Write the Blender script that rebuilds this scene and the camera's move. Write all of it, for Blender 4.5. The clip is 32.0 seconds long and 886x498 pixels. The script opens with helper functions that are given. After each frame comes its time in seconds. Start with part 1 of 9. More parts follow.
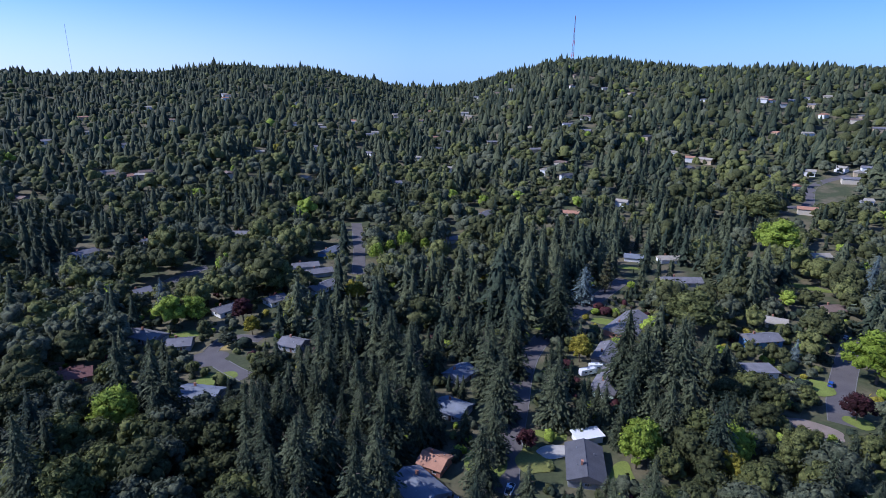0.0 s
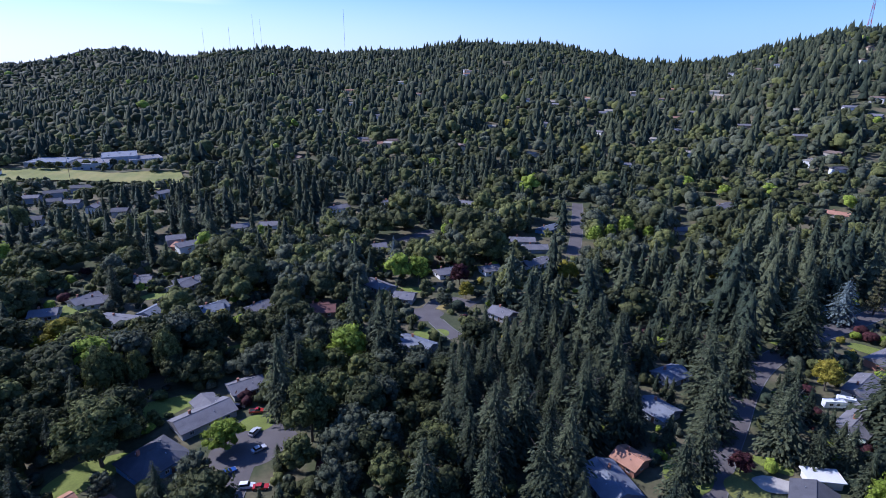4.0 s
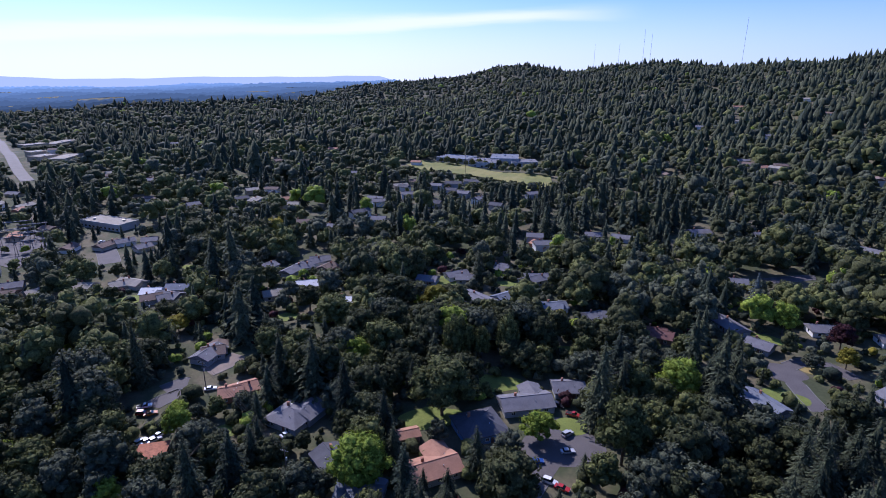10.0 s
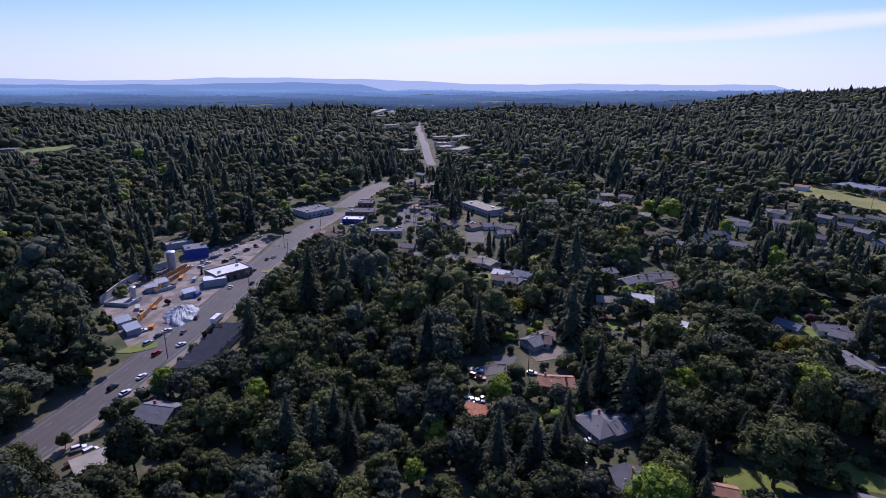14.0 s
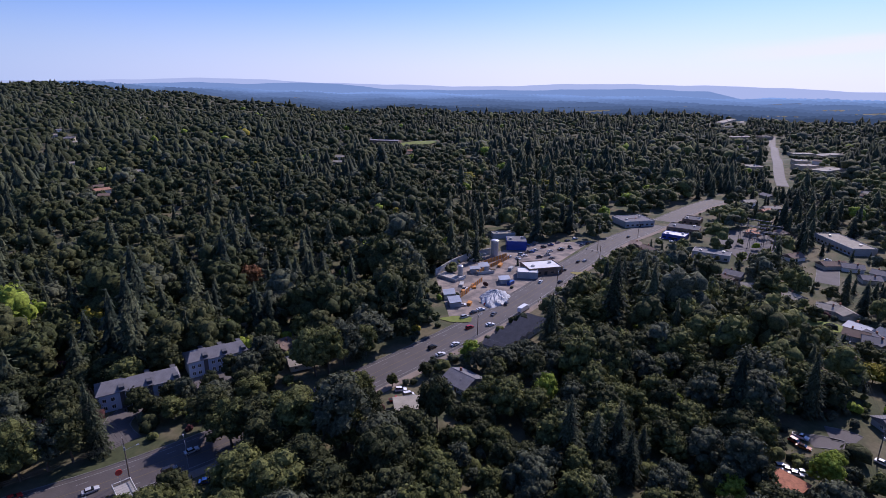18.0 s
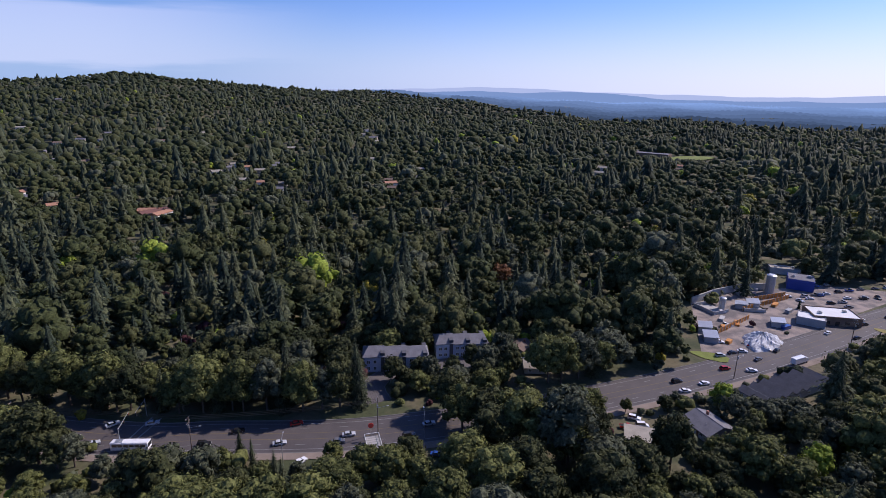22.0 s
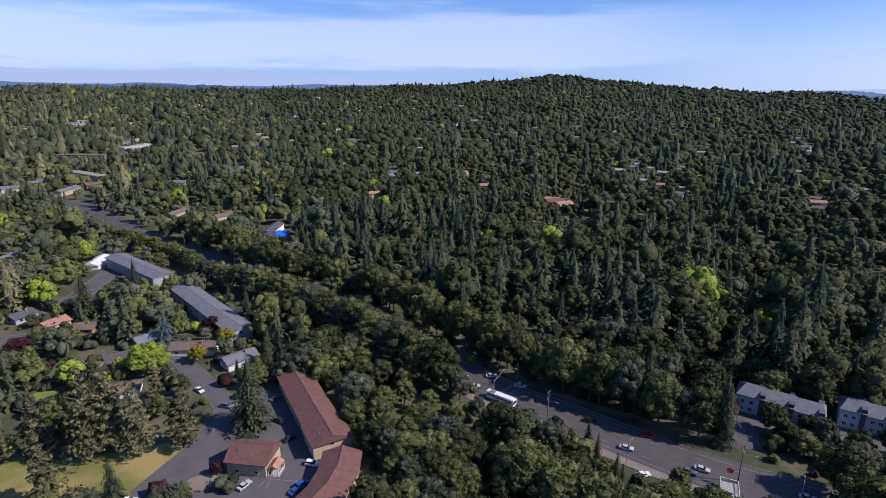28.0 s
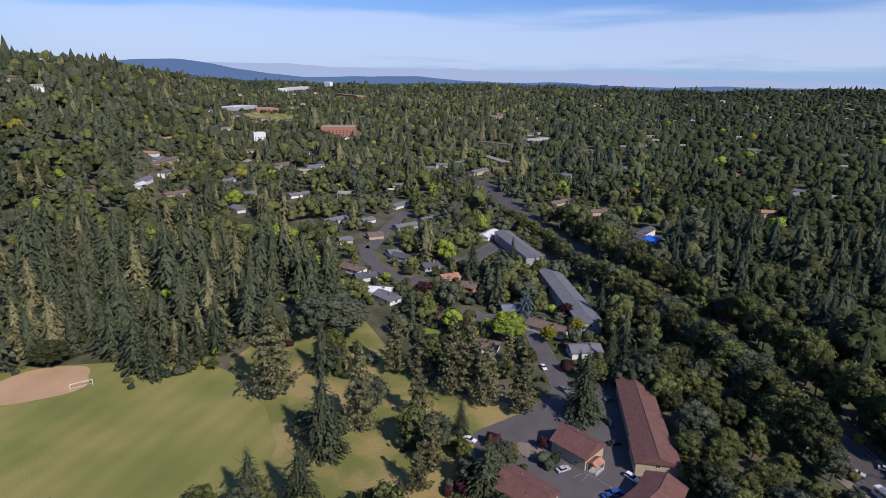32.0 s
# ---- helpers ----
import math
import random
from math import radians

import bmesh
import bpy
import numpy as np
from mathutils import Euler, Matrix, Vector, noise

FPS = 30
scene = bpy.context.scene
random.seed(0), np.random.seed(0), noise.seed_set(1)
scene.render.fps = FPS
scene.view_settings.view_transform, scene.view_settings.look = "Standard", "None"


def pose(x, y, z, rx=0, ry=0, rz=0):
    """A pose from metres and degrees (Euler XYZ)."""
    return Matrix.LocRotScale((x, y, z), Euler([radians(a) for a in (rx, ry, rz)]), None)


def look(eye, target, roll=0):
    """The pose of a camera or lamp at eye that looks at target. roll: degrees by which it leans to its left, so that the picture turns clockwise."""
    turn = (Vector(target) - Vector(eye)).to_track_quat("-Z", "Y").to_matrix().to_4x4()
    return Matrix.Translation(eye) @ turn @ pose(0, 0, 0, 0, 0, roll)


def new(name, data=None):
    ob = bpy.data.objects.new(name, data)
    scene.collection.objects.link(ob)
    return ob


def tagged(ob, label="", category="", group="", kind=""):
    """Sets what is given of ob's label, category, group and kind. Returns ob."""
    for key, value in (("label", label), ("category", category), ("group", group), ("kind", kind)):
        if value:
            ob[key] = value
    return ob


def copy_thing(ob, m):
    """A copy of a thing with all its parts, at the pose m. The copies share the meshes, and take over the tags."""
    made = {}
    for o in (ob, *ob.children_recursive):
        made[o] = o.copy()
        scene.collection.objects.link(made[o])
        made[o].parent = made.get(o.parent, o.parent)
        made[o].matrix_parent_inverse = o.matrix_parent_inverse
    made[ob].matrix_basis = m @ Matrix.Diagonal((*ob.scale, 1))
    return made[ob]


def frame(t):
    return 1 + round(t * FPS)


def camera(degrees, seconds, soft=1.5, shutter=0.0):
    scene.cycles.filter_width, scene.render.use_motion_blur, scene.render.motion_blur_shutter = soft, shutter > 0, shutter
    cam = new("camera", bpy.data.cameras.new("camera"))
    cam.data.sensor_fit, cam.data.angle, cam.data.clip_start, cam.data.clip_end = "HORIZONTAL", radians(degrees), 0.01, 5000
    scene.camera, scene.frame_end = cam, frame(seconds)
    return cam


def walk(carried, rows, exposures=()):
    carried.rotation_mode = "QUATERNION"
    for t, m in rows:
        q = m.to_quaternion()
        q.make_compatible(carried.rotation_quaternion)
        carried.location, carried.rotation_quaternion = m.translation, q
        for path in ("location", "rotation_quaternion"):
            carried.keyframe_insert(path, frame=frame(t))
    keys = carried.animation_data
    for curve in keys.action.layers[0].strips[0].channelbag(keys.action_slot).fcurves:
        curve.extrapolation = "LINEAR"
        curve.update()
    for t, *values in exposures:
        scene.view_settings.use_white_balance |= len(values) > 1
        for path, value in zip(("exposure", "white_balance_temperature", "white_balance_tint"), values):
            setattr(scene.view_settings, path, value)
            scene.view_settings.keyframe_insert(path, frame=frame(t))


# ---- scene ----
EYE_Z = 115.0  # metres over the main road
cam = camera(77.46, 32.0, soft=0.3)
PATH = [  # seconds, tilt, lean, turn
    (0.0, 73.74, -0.71, 0.00),
    (0.5, 73.87, -0.69, 3.77),
    (1.0, 73.95, -0.60, 7.42),
    (1.5, 74.04, -0.60, 10.38),
    (2.0, 73.33, -0.60, 12.85),
    (2.5, 70.94, -0.56, 15.81),
    (3.0, 71.00, -0.56, 18.41),
    (3.5, 71.14, -0.51, 20.94),
    (5.5, 71.51, -0.29, 29.55),
    (6.0, 71.58, -0.26, 32.70),
    (6.5, 71.67, -0.20, 36.93),
    (7.0, 71.75, -0.20, 41.49),
    (7.5, 71.86, -0.22, 44.62),
    (8.0, 71.92, -0.21, 47.46),
    (8.5, 72.04, -0.19, 50.51),
    (9.0, 72.15, -0.09, 52.80),
    (9.5, 72.26, -0.05, 55.61),
    (10.0, 72.39, -0.09, 59.75),
    (10.5, 72.52, -0.11, 64.73),
    (11.0, 72.61, -0.20, 70.32),
    (11.5, 72.67, -0.33, 74.93),
    (12.0, 72.75, -0.21, 78.50),
    (12.5, 72.80, -0.43, 83.16),
    (13.0, 72.86, -0.47, 87.51),
    (13.5, 72.90, -0.56, 92.02),
    (15.5, 72.96, -0.52, 106.44),
    (16.0, 73.04, -0.68, 110.88),
    (16.5, 73.08, -0.50, 115.16),
    (17.0, 73.15, -0.60, 119.75),
    (17.5, 73.15, -0.55, 124.58),
    (18.0, 73.18, -0.58, 128.89),
    (18.5, 73.25, -0.62, 132.71),
    (19.0, 73.30, -0.63, 136.04),
    (19.5, 73.38, -0.72, 139.64),
    (20.0, 73.43, -0.67, 143.15),
    (20.5, 73.49, -0.67, 146.26),
    (21.0, 73.56, -0.76, 149.28),
    (21.5, 73.66, -0.75, 152.24),
    (22.0, 73.77, -0.78, 155.50),
    (22.5, 73.84, -0.86, 159.20),
    (23.0, 73.85, -1.03, 162.43),
    (23.5, 73.80, -1.07, 165.24),
    (24.0, 73.72, -0.93, 168.78),
    (24.5, 73.63, -0.92, 172.40),
    (25.0, 73.52, -0.81, 175.43),
    (25.5, 73.54, -0.77, 178.56),
    (27.5, 73.43, -0.73, 192.50),
    (28.0, 73.36, -0.58, 195.53),
    (28.5, 73.31, -0.49, 198.93),
    (29.0, 73.32, -0.43, 203.25),
    (29.5, 73.36, -0.54, 208.43),
    (30.0, 73.37, -0.71, 213.97),
    (30.5, 73.36, -0.87, 219.86),
    (31.0, 73.33, -1.09, 225.68),
    (31.5, 73.27, -1.28, 229.98),
    (32.0, 72.82, -1.29, 233.94),
]
EXPOSURE = [(t, e, k, g) for t, e, k, g in ((0, 0.17, 5150, 21), (3, 0.25, 5150, 23), (6, 0.35, 5150, 27), (9, 0.2, 5250, 29), (13, -0.14, 5500, 32), (19, -0.15, 5850, 31), (23, -0.04, 6000, 26), (28, 0.03, 5850, 22), (32, -0.18, 6000, 19))]
walk(cam, [(t, pose(0, 0, EYE_Z, a, b, c)) for t, a, b, c in PATH], EXPOSURE)

# ---- world, sun ----
SUN_YAW, SUN_EL = 93.0, 41.0  # degrees; yaw counts anticlockwise from +y
to_sun = Vector((-math.sin(radians(SUN_YAW)) * math.cos(radians(SUN_EL)),
                 math.cos(radians(SUN_YAW)) * math.cos(radians(SUN_EL)), math.sin(radians(SUN_EL))))
world = bpy.data.worlds.new("sky")
scene.world = world
world.use_nodes = True
wt = world.node_tree
wt.nodes.clear()
sky = wt.nodes.new("ShaderNodeTexSky")
sky.sky_type, sky.sun_disc = "NISHITA", False
sky.sun_elevation, sky.sun_rotation = radians(SUN_EL), radians(-SUN_YAW)
sky.air_density, sky.dust_density, sky.ozone_density, sky.altitude = 1.0, 0.8, 2.4, 300
wbg = wt.nodes.new("ShaderNodeBackground")
wbg.inputs["Strength"].default_value = 0.096
wout = wt.nodes.new("ShaderNodeOutputWorld")
tint = wt.nodes.new("ShaderNodeMix")
tint.data_type, tint.blend_type = "RGBA", "MULTIPLY"
tint.inputs["Factor"].default_value, tint.inputs["B"].default_value = 1.0, (0.73, 0.985, 1.42, 1)
wt.links.new(sky.outputs[0], tint.inputs["A"])
# thin high cloud: streaks stretched sideways, a long bank on one side and a wisp on the other
def wnode(kind, **inputs):
    n = wt.nodes.new(kind)
    for k, v in inputs.items():
        n.inputs[k.replace("_", " ")].default_value = v
    return n


def wmath(op, a, b):
    n = wt.nodes.new("ShaderNodeMath")
    n.operation = op
    for i, v in enumerate((a, b)):
        if isinstance(v, (int, float)):
            n.inputs[i].default_value = v
        else:
            wt.links.new(v, n.inputs[i])
    return n.outputs[0]


coord = wt.nodes.new("ShaderNodeTexCoord")
axes = wt.nodes.new("ShaderNodeSeparateXYZ")
wt.links.new(coord.outputs["Generated"], axes.inputs[0])


def bank(yaw, half, low, high, lift, strength, tilt=0.0, soft=(0.02, 0.03)):
    """Where a cloud lies: round one yaw, between two heights (sines), fading at its rims."""
    d = (-math.sin(radians(yaw)), math.cos(radians(yaw)), 0.0)
    dot = wt.nodes.new("ShaderNodeVectorMath")
    dot.operation = "DOT_PRODUCT"
    dot.inputs[1].default_value = d
    wt.links.new(coord.outputs["Generated"], dot.inputs[0])
    side = wt.nodes.new("ShaderNodeVectorMath")
    side.operation = "DOT_PRODUCT"
    side.inputs[1].default_value = (-d[1], d[0], 0.0)
    wt.links.new(coord.outputs["Generated"], side.inputs[0])
    z = wmath("SUBTRACT", axes.outputs[2], wmath("MULTIPLY", side.outputs["Value"], tilt))
    z = wmath("ADD", z, wmath("MULTIPLY", wmath("SUBTRACT", streak.outputs["Fac"], 0.5), lift))
    masks = []
    for value, a, b in ((dot.outputs["Value"], math.cos(radians(half)), math.cos(radians(half * 0.6))), (z, low, low + soft[0]), (z, high, high - soft[1])):
        r = wnode("ShaderNodeMapRange", From_Min=a, From_Max=b)
        r.interpolation_type = "SMOOTHSTEP"
        wt.links.new(value, r.inputs["Value"])
        masks.append(r.outputs[0])
    return wmath("MULTIPLY", wmath("MULTIPLY", masks[0], strength), wmath("MULTIPLY", masks[1], masks[2]))


squash = wnode("ShaderNodeMapping", Scale=(1.6, 1.6, 17.0))
streak = wnode("ShaderNodeTexNoise", Scale=1.5, Detail=5.0, Roughness=0.55)
wt.links.new(coord.outputs["Generated"], squash.inputs["Vector"])
wt.links.new(squash.outputs[0], streak.inputs["Vector"])
veil = wmath("MAXIMUM", bank(226, 62, 0.012, 0.118, 0.10, 0.34, -0.02), bank(74, 34, 0.056, 0.092, 0.035, 0.8, -0.05, (0.012, 0.02)))
cloud = wt.nodes.new("ShaderNodeMix")
cloud.data_type = "RGBA"
cloud.inputs["B"].default_value = (10.0, 10.3, 11.2, 1)
wt.links.new(veil, cloud.inputs["Factor"])
haze = wt.nodes.new("ShaderNodeMix")
haze.data_type = "RGBA"
# the haze is whiter towards the sun
sunward = wt.nodes.new("ShaderNodeVectorMath")
sunward.operation = "DOT_PRODUCT"
sunward.inputs[1].default_value = (to_sun.x, to_sun.y, 0.0)
wt.links.new(coord.outputs["Generated"], sunward.inputs[0])
glare = wnode("ShaderNodeMapRange", From_Min=0.0, From_Max=0.68)
wt.links.new(sunward.outputs["Value"], glare.inputs["Value"])
mist = wt.nodes.new("ShaderNodeMix")
mist.data_type = "RGBA"
mist.inputs["A"].default_value, mist.inputs["B"].default_value = (4.1, 6.1, 8.7, 1), (9.9, 10.4, 11.4, 1)
wt.links.new(glare.outputs[0], mist.inputs["Factor"])
wt.links.new(mist.outputs["Result"], haze.inputs["B"])
rim = wnode("ShaderNodeMapRange", From_Min=0.15, From_Max=-0.01, To_Min=0.0, To_Max=0.8)
rim.interpolation_type = "SMOOTHSTEP"
wt.links.new(axes.outputs[2], rim.inputs["Value"])
wt.links.new(rim.outputs[0], haze.inputs["Factor"])
wt.links.new(tint.outputs["Result"], haze.inputs["A"])
wt.links.new(haze.outputs["Result"], cloud.inputs["A"])
wt.links.new(cloud.outputs["Result"], wbg.inputs[0])
wt.links.new(wbg.outputs[0], wout.inputs[0])
sun_data = bpy.data.lights.new("sun", "SUN")
sun_data.energy, sun_data.angle, sun_data.color = 5.0, radians(0.53), (1.0, 0.92, 0.77)
sun = new("sun", sun_data)
sun.matrix_world = look(to_sun * 300, (0, 0, 0))
scene.view_settings.exposure = 0.0

# ---- materials ----
def links(mat):
    mat.use_nodes = True
    return mat.node_tree.nodes, mat.node_tree.links


def surface(name, base, rough=0.85, vary=0.25, scale=0.5, fine=6.0, bump=0.2, metal=0.0, per_object=0.0, per_island=0.0, spec=0.3, other=None):
    """A two-scale mottled surface: base colour, slow stains and fine grain in world metres."""
    mat = bpy.data.materials.new(name)
    n, l = links(mat)
    b = n["Principled BSDF"]
    b.inputs["Roughness"].default_value, b.inputs["Metallic"].default_value = rough, metal
    b.inputs["Specular IOR Level"].default_value = spec
    geo = n.new("ShaderNodeNewGeometry")
    slow, grain = n.new("ShaderNodeTexNoise"), n.new("ShaderNodeTexNoise")
    for tex, s in ((slow, scale), (grain, fine)):
        tex.inputs["Scale"].default_value, tex.inputs["Detail"].default_value = s, 3.0
        l.new(geo.outputs["Position"], tex.inputs["Vector"])
    add = n.new("ShaderNodeMath")
    add.operation = "ADD"
    l.new(slow.outputs["Fac"], add.inputs[0])
    l.new(grain.outputs["Fac"], add.inputs[1])
    value = add.outputs[0]
    for amount, kind in ((per_object, "ShaderNodeObjectInfo"), (per_island, "ShaderNodeNewGeometry")):
        if amount:
            info = n.new(kind)
            mul = n.new("ShaderNodeMath")
            mul.operation, mul.inputs[1].default_value = "MULTIPLY_ADD", amount
            l.new(info.outputs["Random" if kind == "ShaderNodeObjectInfo" else "Random Per Island"], mul.inputs[0])
            l.new(value, mul.inputs[2])
            off = n.new("ShaderNodeMath")
            off.operation, off.inputs[1].default_value = "SUBTRACT", amount / 2
            l.new(mul.outputs[0], off.inputs[0])
            value = off.outputs[0]
    ramp = n.new("ShaderNodeMapRange")
    ramp.inputs["From Min"].default_value, ramp.inputs["From Max"].default_value = 0.6, 1.4
    ramp.inputs["To Min"].default_value, ramp.inputs["To Max"].default_value = 1 - vary, 1 + vary
    l.new(value, ramp.inputs["Value"])
    tint = n.new("ShaderNodeVectorMath")
    tint.operation = "SCALE"
    tint.inputs[0].default_value = base
    l.new(ramp.outputs[0], tint.inputs["Scale"])
    l.new(tint.outputs[0], b.inputs["Base Color"])
    if other:  # a second colour in broad patches
        patch, sharp = n.new("ShaderNodeMix"), n.new("ShaderNodeMapRange")
        patch.data_type = "RGBA"
        patch.inputs["A"].default_value, patch.inputs["B"].default_value = (*base, 1), (*other, 1)
        sharp.inputs["From Min"].default_value, sharp.inputs["From Max"].default_value = 0.42, 0.58
        l.new(slow.outputs["Fac"], sharp.inputs["Value"])
        l.new(sharp.outputs[0], patch.inputs["Factor"])
        l.new(patch.outputs["Result"], tint.inputs[0])
    if bump:
        bn = n.new("ShaderNodeBump")
        bn.inputs["Strength"].default_value, bn.inputs["Distance"].default_value = bump, 0.1
        l.new(grain.outputs["Fac"], bn.inputs["Height"])
        l.new(bn.outputs[0], b.inputs["Normal"])
    return mat


def foliage(name, base, other, through_light=0.25, island=True, rough=0.75, grain=1.9):
    """Leaves: two hues mixed tree by tree and clump by clump, with some light passing through."""
    mat = bpy.data.materials.new(name)
    n, l = links(mat)
    b = n["Principled BSDF"]
    b.inputs["Roughness"].default_value, b.inputs["Specular IOR Level"].default_value = rough, 0.12
    geo, info = n.new("ShaderNodeNewGeometry"), n.new("ShaderNodeObjectInfo")
    tex = n.new("ShaderNodeTexNoise")
    tex.inputs["Scale"].default_value, tex.inputs["Detail"].default_value = 0.06, 4.0
    l.new(geo.outputs["Position"], tex.inputs["Vector"])
    isl = n.new("ShaderNodeMath")
    isl.operation, isl.inputs[1].default_value = "MULTIPLY_ADD", 1.2 if island else 0.0
    l.new(geo.outputs["Random Per Island"], isl.inputs[0])
    l.new(info.outputs["Random"], isl.inputs[2])
    mean = n.new("ShaderNodeMath")
    mean.operation = "ADD"
    l.new(isl.outputs[0], mean.inputs[0])
    l.new(tex.outputs["Fac"], mean.inputs[1])
    rng = n.new("ShaderNodeMapRange")
    rng.inputs["From Min"].default_value, rng.inputs["From Max"].default_value = 0.55, 2.2
    l.new(mean.outputs[0], rng.inputs["Value"])
    mix = n.new("ShaderNodeMix")
    mix.data_type = "RGBA"
    mix.inputs["A"].default_value, mix.inputs["B"].default_value = (*base, 1), (*other, 1)
    l.new(rng.outputs[0], mix.inputs["Factor"])
    # leaf clusters: a fine noise makes the leaf colour paler and darker
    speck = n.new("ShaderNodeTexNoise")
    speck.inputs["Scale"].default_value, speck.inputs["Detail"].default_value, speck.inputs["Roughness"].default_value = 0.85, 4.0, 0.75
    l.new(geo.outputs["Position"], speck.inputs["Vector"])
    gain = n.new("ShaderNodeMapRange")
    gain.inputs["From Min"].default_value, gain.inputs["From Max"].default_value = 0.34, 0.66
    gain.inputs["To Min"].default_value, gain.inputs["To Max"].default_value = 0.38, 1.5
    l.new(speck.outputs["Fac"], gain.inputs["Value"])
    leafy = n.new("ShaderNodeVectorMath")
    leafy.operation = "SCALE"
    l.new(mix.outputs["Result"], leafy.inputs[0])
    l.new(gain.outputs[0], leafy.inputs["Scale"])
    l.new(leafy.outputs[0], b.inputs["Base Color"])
    tr = n.new("ShaderNodeBsdfTranslucent")
    l.new(leafy.outputs[0], tr.inputs["Color"])
    ms = n.new("ShaderNodeMixShader")
    ms.inputs[0].default_value = through_light
    l.new(b.outputs[0], ms.inputs[1])
    l.new(tr.outputs[0], ms.inputs[2])
    # the fine relief of sprays and leaf clusters
    fine = n.new("ShaderNodeTexNoise")
    fine.inputs["Scale"].default_value, fine.inputs["Detail"].default_value, fine.inputs["Roughness"].default_value = grain, 3.0, 0.65
    l.new(geo.outputs["Position"], fine.inputs["Vector"])
    bump = n.new("ShaderNodeBump")
    bump.inputs["Strength"].default_value, bump.inputs["Distance"].default_value = 0.7, 0.7
    l.new(fine.outputs["Fac"], bump.inputs["Height"])
    l.new(bump.outputs[0], b.inputs["Normal"])
    l.new(ms.outputs[0], n["Material Output"].inputs["Surface"])
    return mat


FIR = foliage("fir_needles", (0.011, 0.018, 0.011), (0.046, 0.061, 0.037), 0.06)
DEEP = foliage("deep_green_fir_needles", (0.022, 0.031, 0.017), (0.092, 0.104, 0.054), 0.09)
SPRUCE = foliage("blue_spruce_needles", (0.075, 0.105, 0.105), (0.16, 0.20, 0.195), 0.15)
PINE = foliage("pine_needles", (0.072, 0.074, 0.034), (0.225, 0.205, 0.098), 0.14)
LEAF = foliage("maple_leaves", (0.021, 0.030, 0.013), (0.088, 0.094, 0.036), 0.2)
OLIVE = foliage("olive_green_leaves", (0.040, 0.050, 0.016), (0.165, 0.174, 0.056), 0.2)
# leaf green darkened to paint in the shade of the wooded slope
SHADED_LEAF = foliage("shade_darkened_leaves", (0.014, 0.021, 0.009), (0.062, 0.074, 0.027), 0.13)
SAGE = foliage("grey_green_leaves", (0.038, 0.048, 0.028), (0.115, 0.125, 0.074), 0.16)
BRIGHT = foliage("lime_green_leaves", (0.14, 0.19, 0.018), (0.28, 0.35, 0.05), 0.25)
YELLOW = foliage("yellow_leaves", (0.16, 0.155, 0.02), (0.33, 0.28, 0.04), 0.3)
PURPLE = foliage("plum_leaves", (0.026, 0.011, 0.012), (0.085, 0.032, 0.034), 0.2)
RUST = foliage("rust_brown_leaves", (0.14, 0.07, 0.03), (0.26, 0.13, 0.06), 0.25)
BARK = surface("bark", (0.11, 0.085, 0.065), 0.95, 0.4, 1.5, 9.0, 0.6)
ASPHALT = surface("asphalt", (0.105, 0.094, 0.092), 0.85, 0.25, 0.15, 3.0, 0.1)
MAIN_ASPHALT = surface("worn_highway_asphalt", (0.084, 0.073, 0.071), 0.75, 0.22, 0.12, 2.0, 0.1)
CONCRETE = surface("pale_concrete", (0.36, 0.34, 0.31), 0.9, 0.2, 0.3, 4.0, 0.1)
GRAVEL = surface("dry_dirt_and_gravel", (0.22, 0.175, 0.14), 0.95, 0.25, 0.2, 5.0, 0.3)
KERB = surface("weathered_kerb_concrete", (0.17, 0.165, 0.155), 0.9, 0.25, 0.3, 4.0, 0.1)
YARD = surface("worn_yard_asphalt", (0.15, 0.13, 0.12), 0.9, 0.3, 0.12, 3.0, 0.15, other=(0.26, 0.21, 0.175))
CLAY = surface("reddish_infield_dirt", (0.46, 0.29, 0.16), 0.95, 0.18, 0.08, 3.0, 0.15)
TURF = surface("mown_sports_turf", (0.188, 0.195, 0.048), 0.9, 0.3, 0.03, 2.0, 0.2, other=(0.222, 0.200, 0.060))
n, l = links(TURF)
bands = n.new("ShaderNodeTexWave")
bands.inputs["Scale"].default_value, bands.inputs["Distortion"].default_value = 0.035, 1.2
mow = n.new("ShaderNodeMapping")
mow.inputs["Rotation"].default_value = (0, 0, radians(-38))
l.new(n["Geometry"].outputs["Position"], mow.inputs["Vector"])
l.new(mow.outputs[0], bands.inputs["Vector"])
gain = n.new("ShaderNodeMapRange")
gain.inputs["To Min"].default_value, gain.inputs["To Max"].default_value = 0.96, 1.05
l.new(bands.outputs["Fac"], gain.inputs["Value"])
striped = n.new("ShaderNodeVectorMath")
striped.operation = "SCALE"
l.new(n["Vector Math"].outputs[0], striped.inputs[0])
l.new(gain.outputs[0], striped.inputs["Scale"])
l.new(striped.outputs[0], n["Principled BSDF"].inputs["Base Color"])
LAWN = surface("garden_lawn", (0.15, 0.18, 0.035), 0.9, 0.35, 0.15, 3.0, 0.2)
DRY = surface("sun_dried_park_grass", (0.165, 0.172, 0.045), 0.95, 0.25, 0.05, 1.5, 0.2, other=(0.28, 0.215, 0.080))
PAINT = surface("white_road_paint", (0.24, 0.24, 0.23), 0.8, 0.4, 0.6, 4.0, 0.0)
YELLOW_PAINT = surface("yellow_road_paint", (0.16, 0.12, 0.06), 0.8, 0.2, 0.6, 4.0, 0.0)
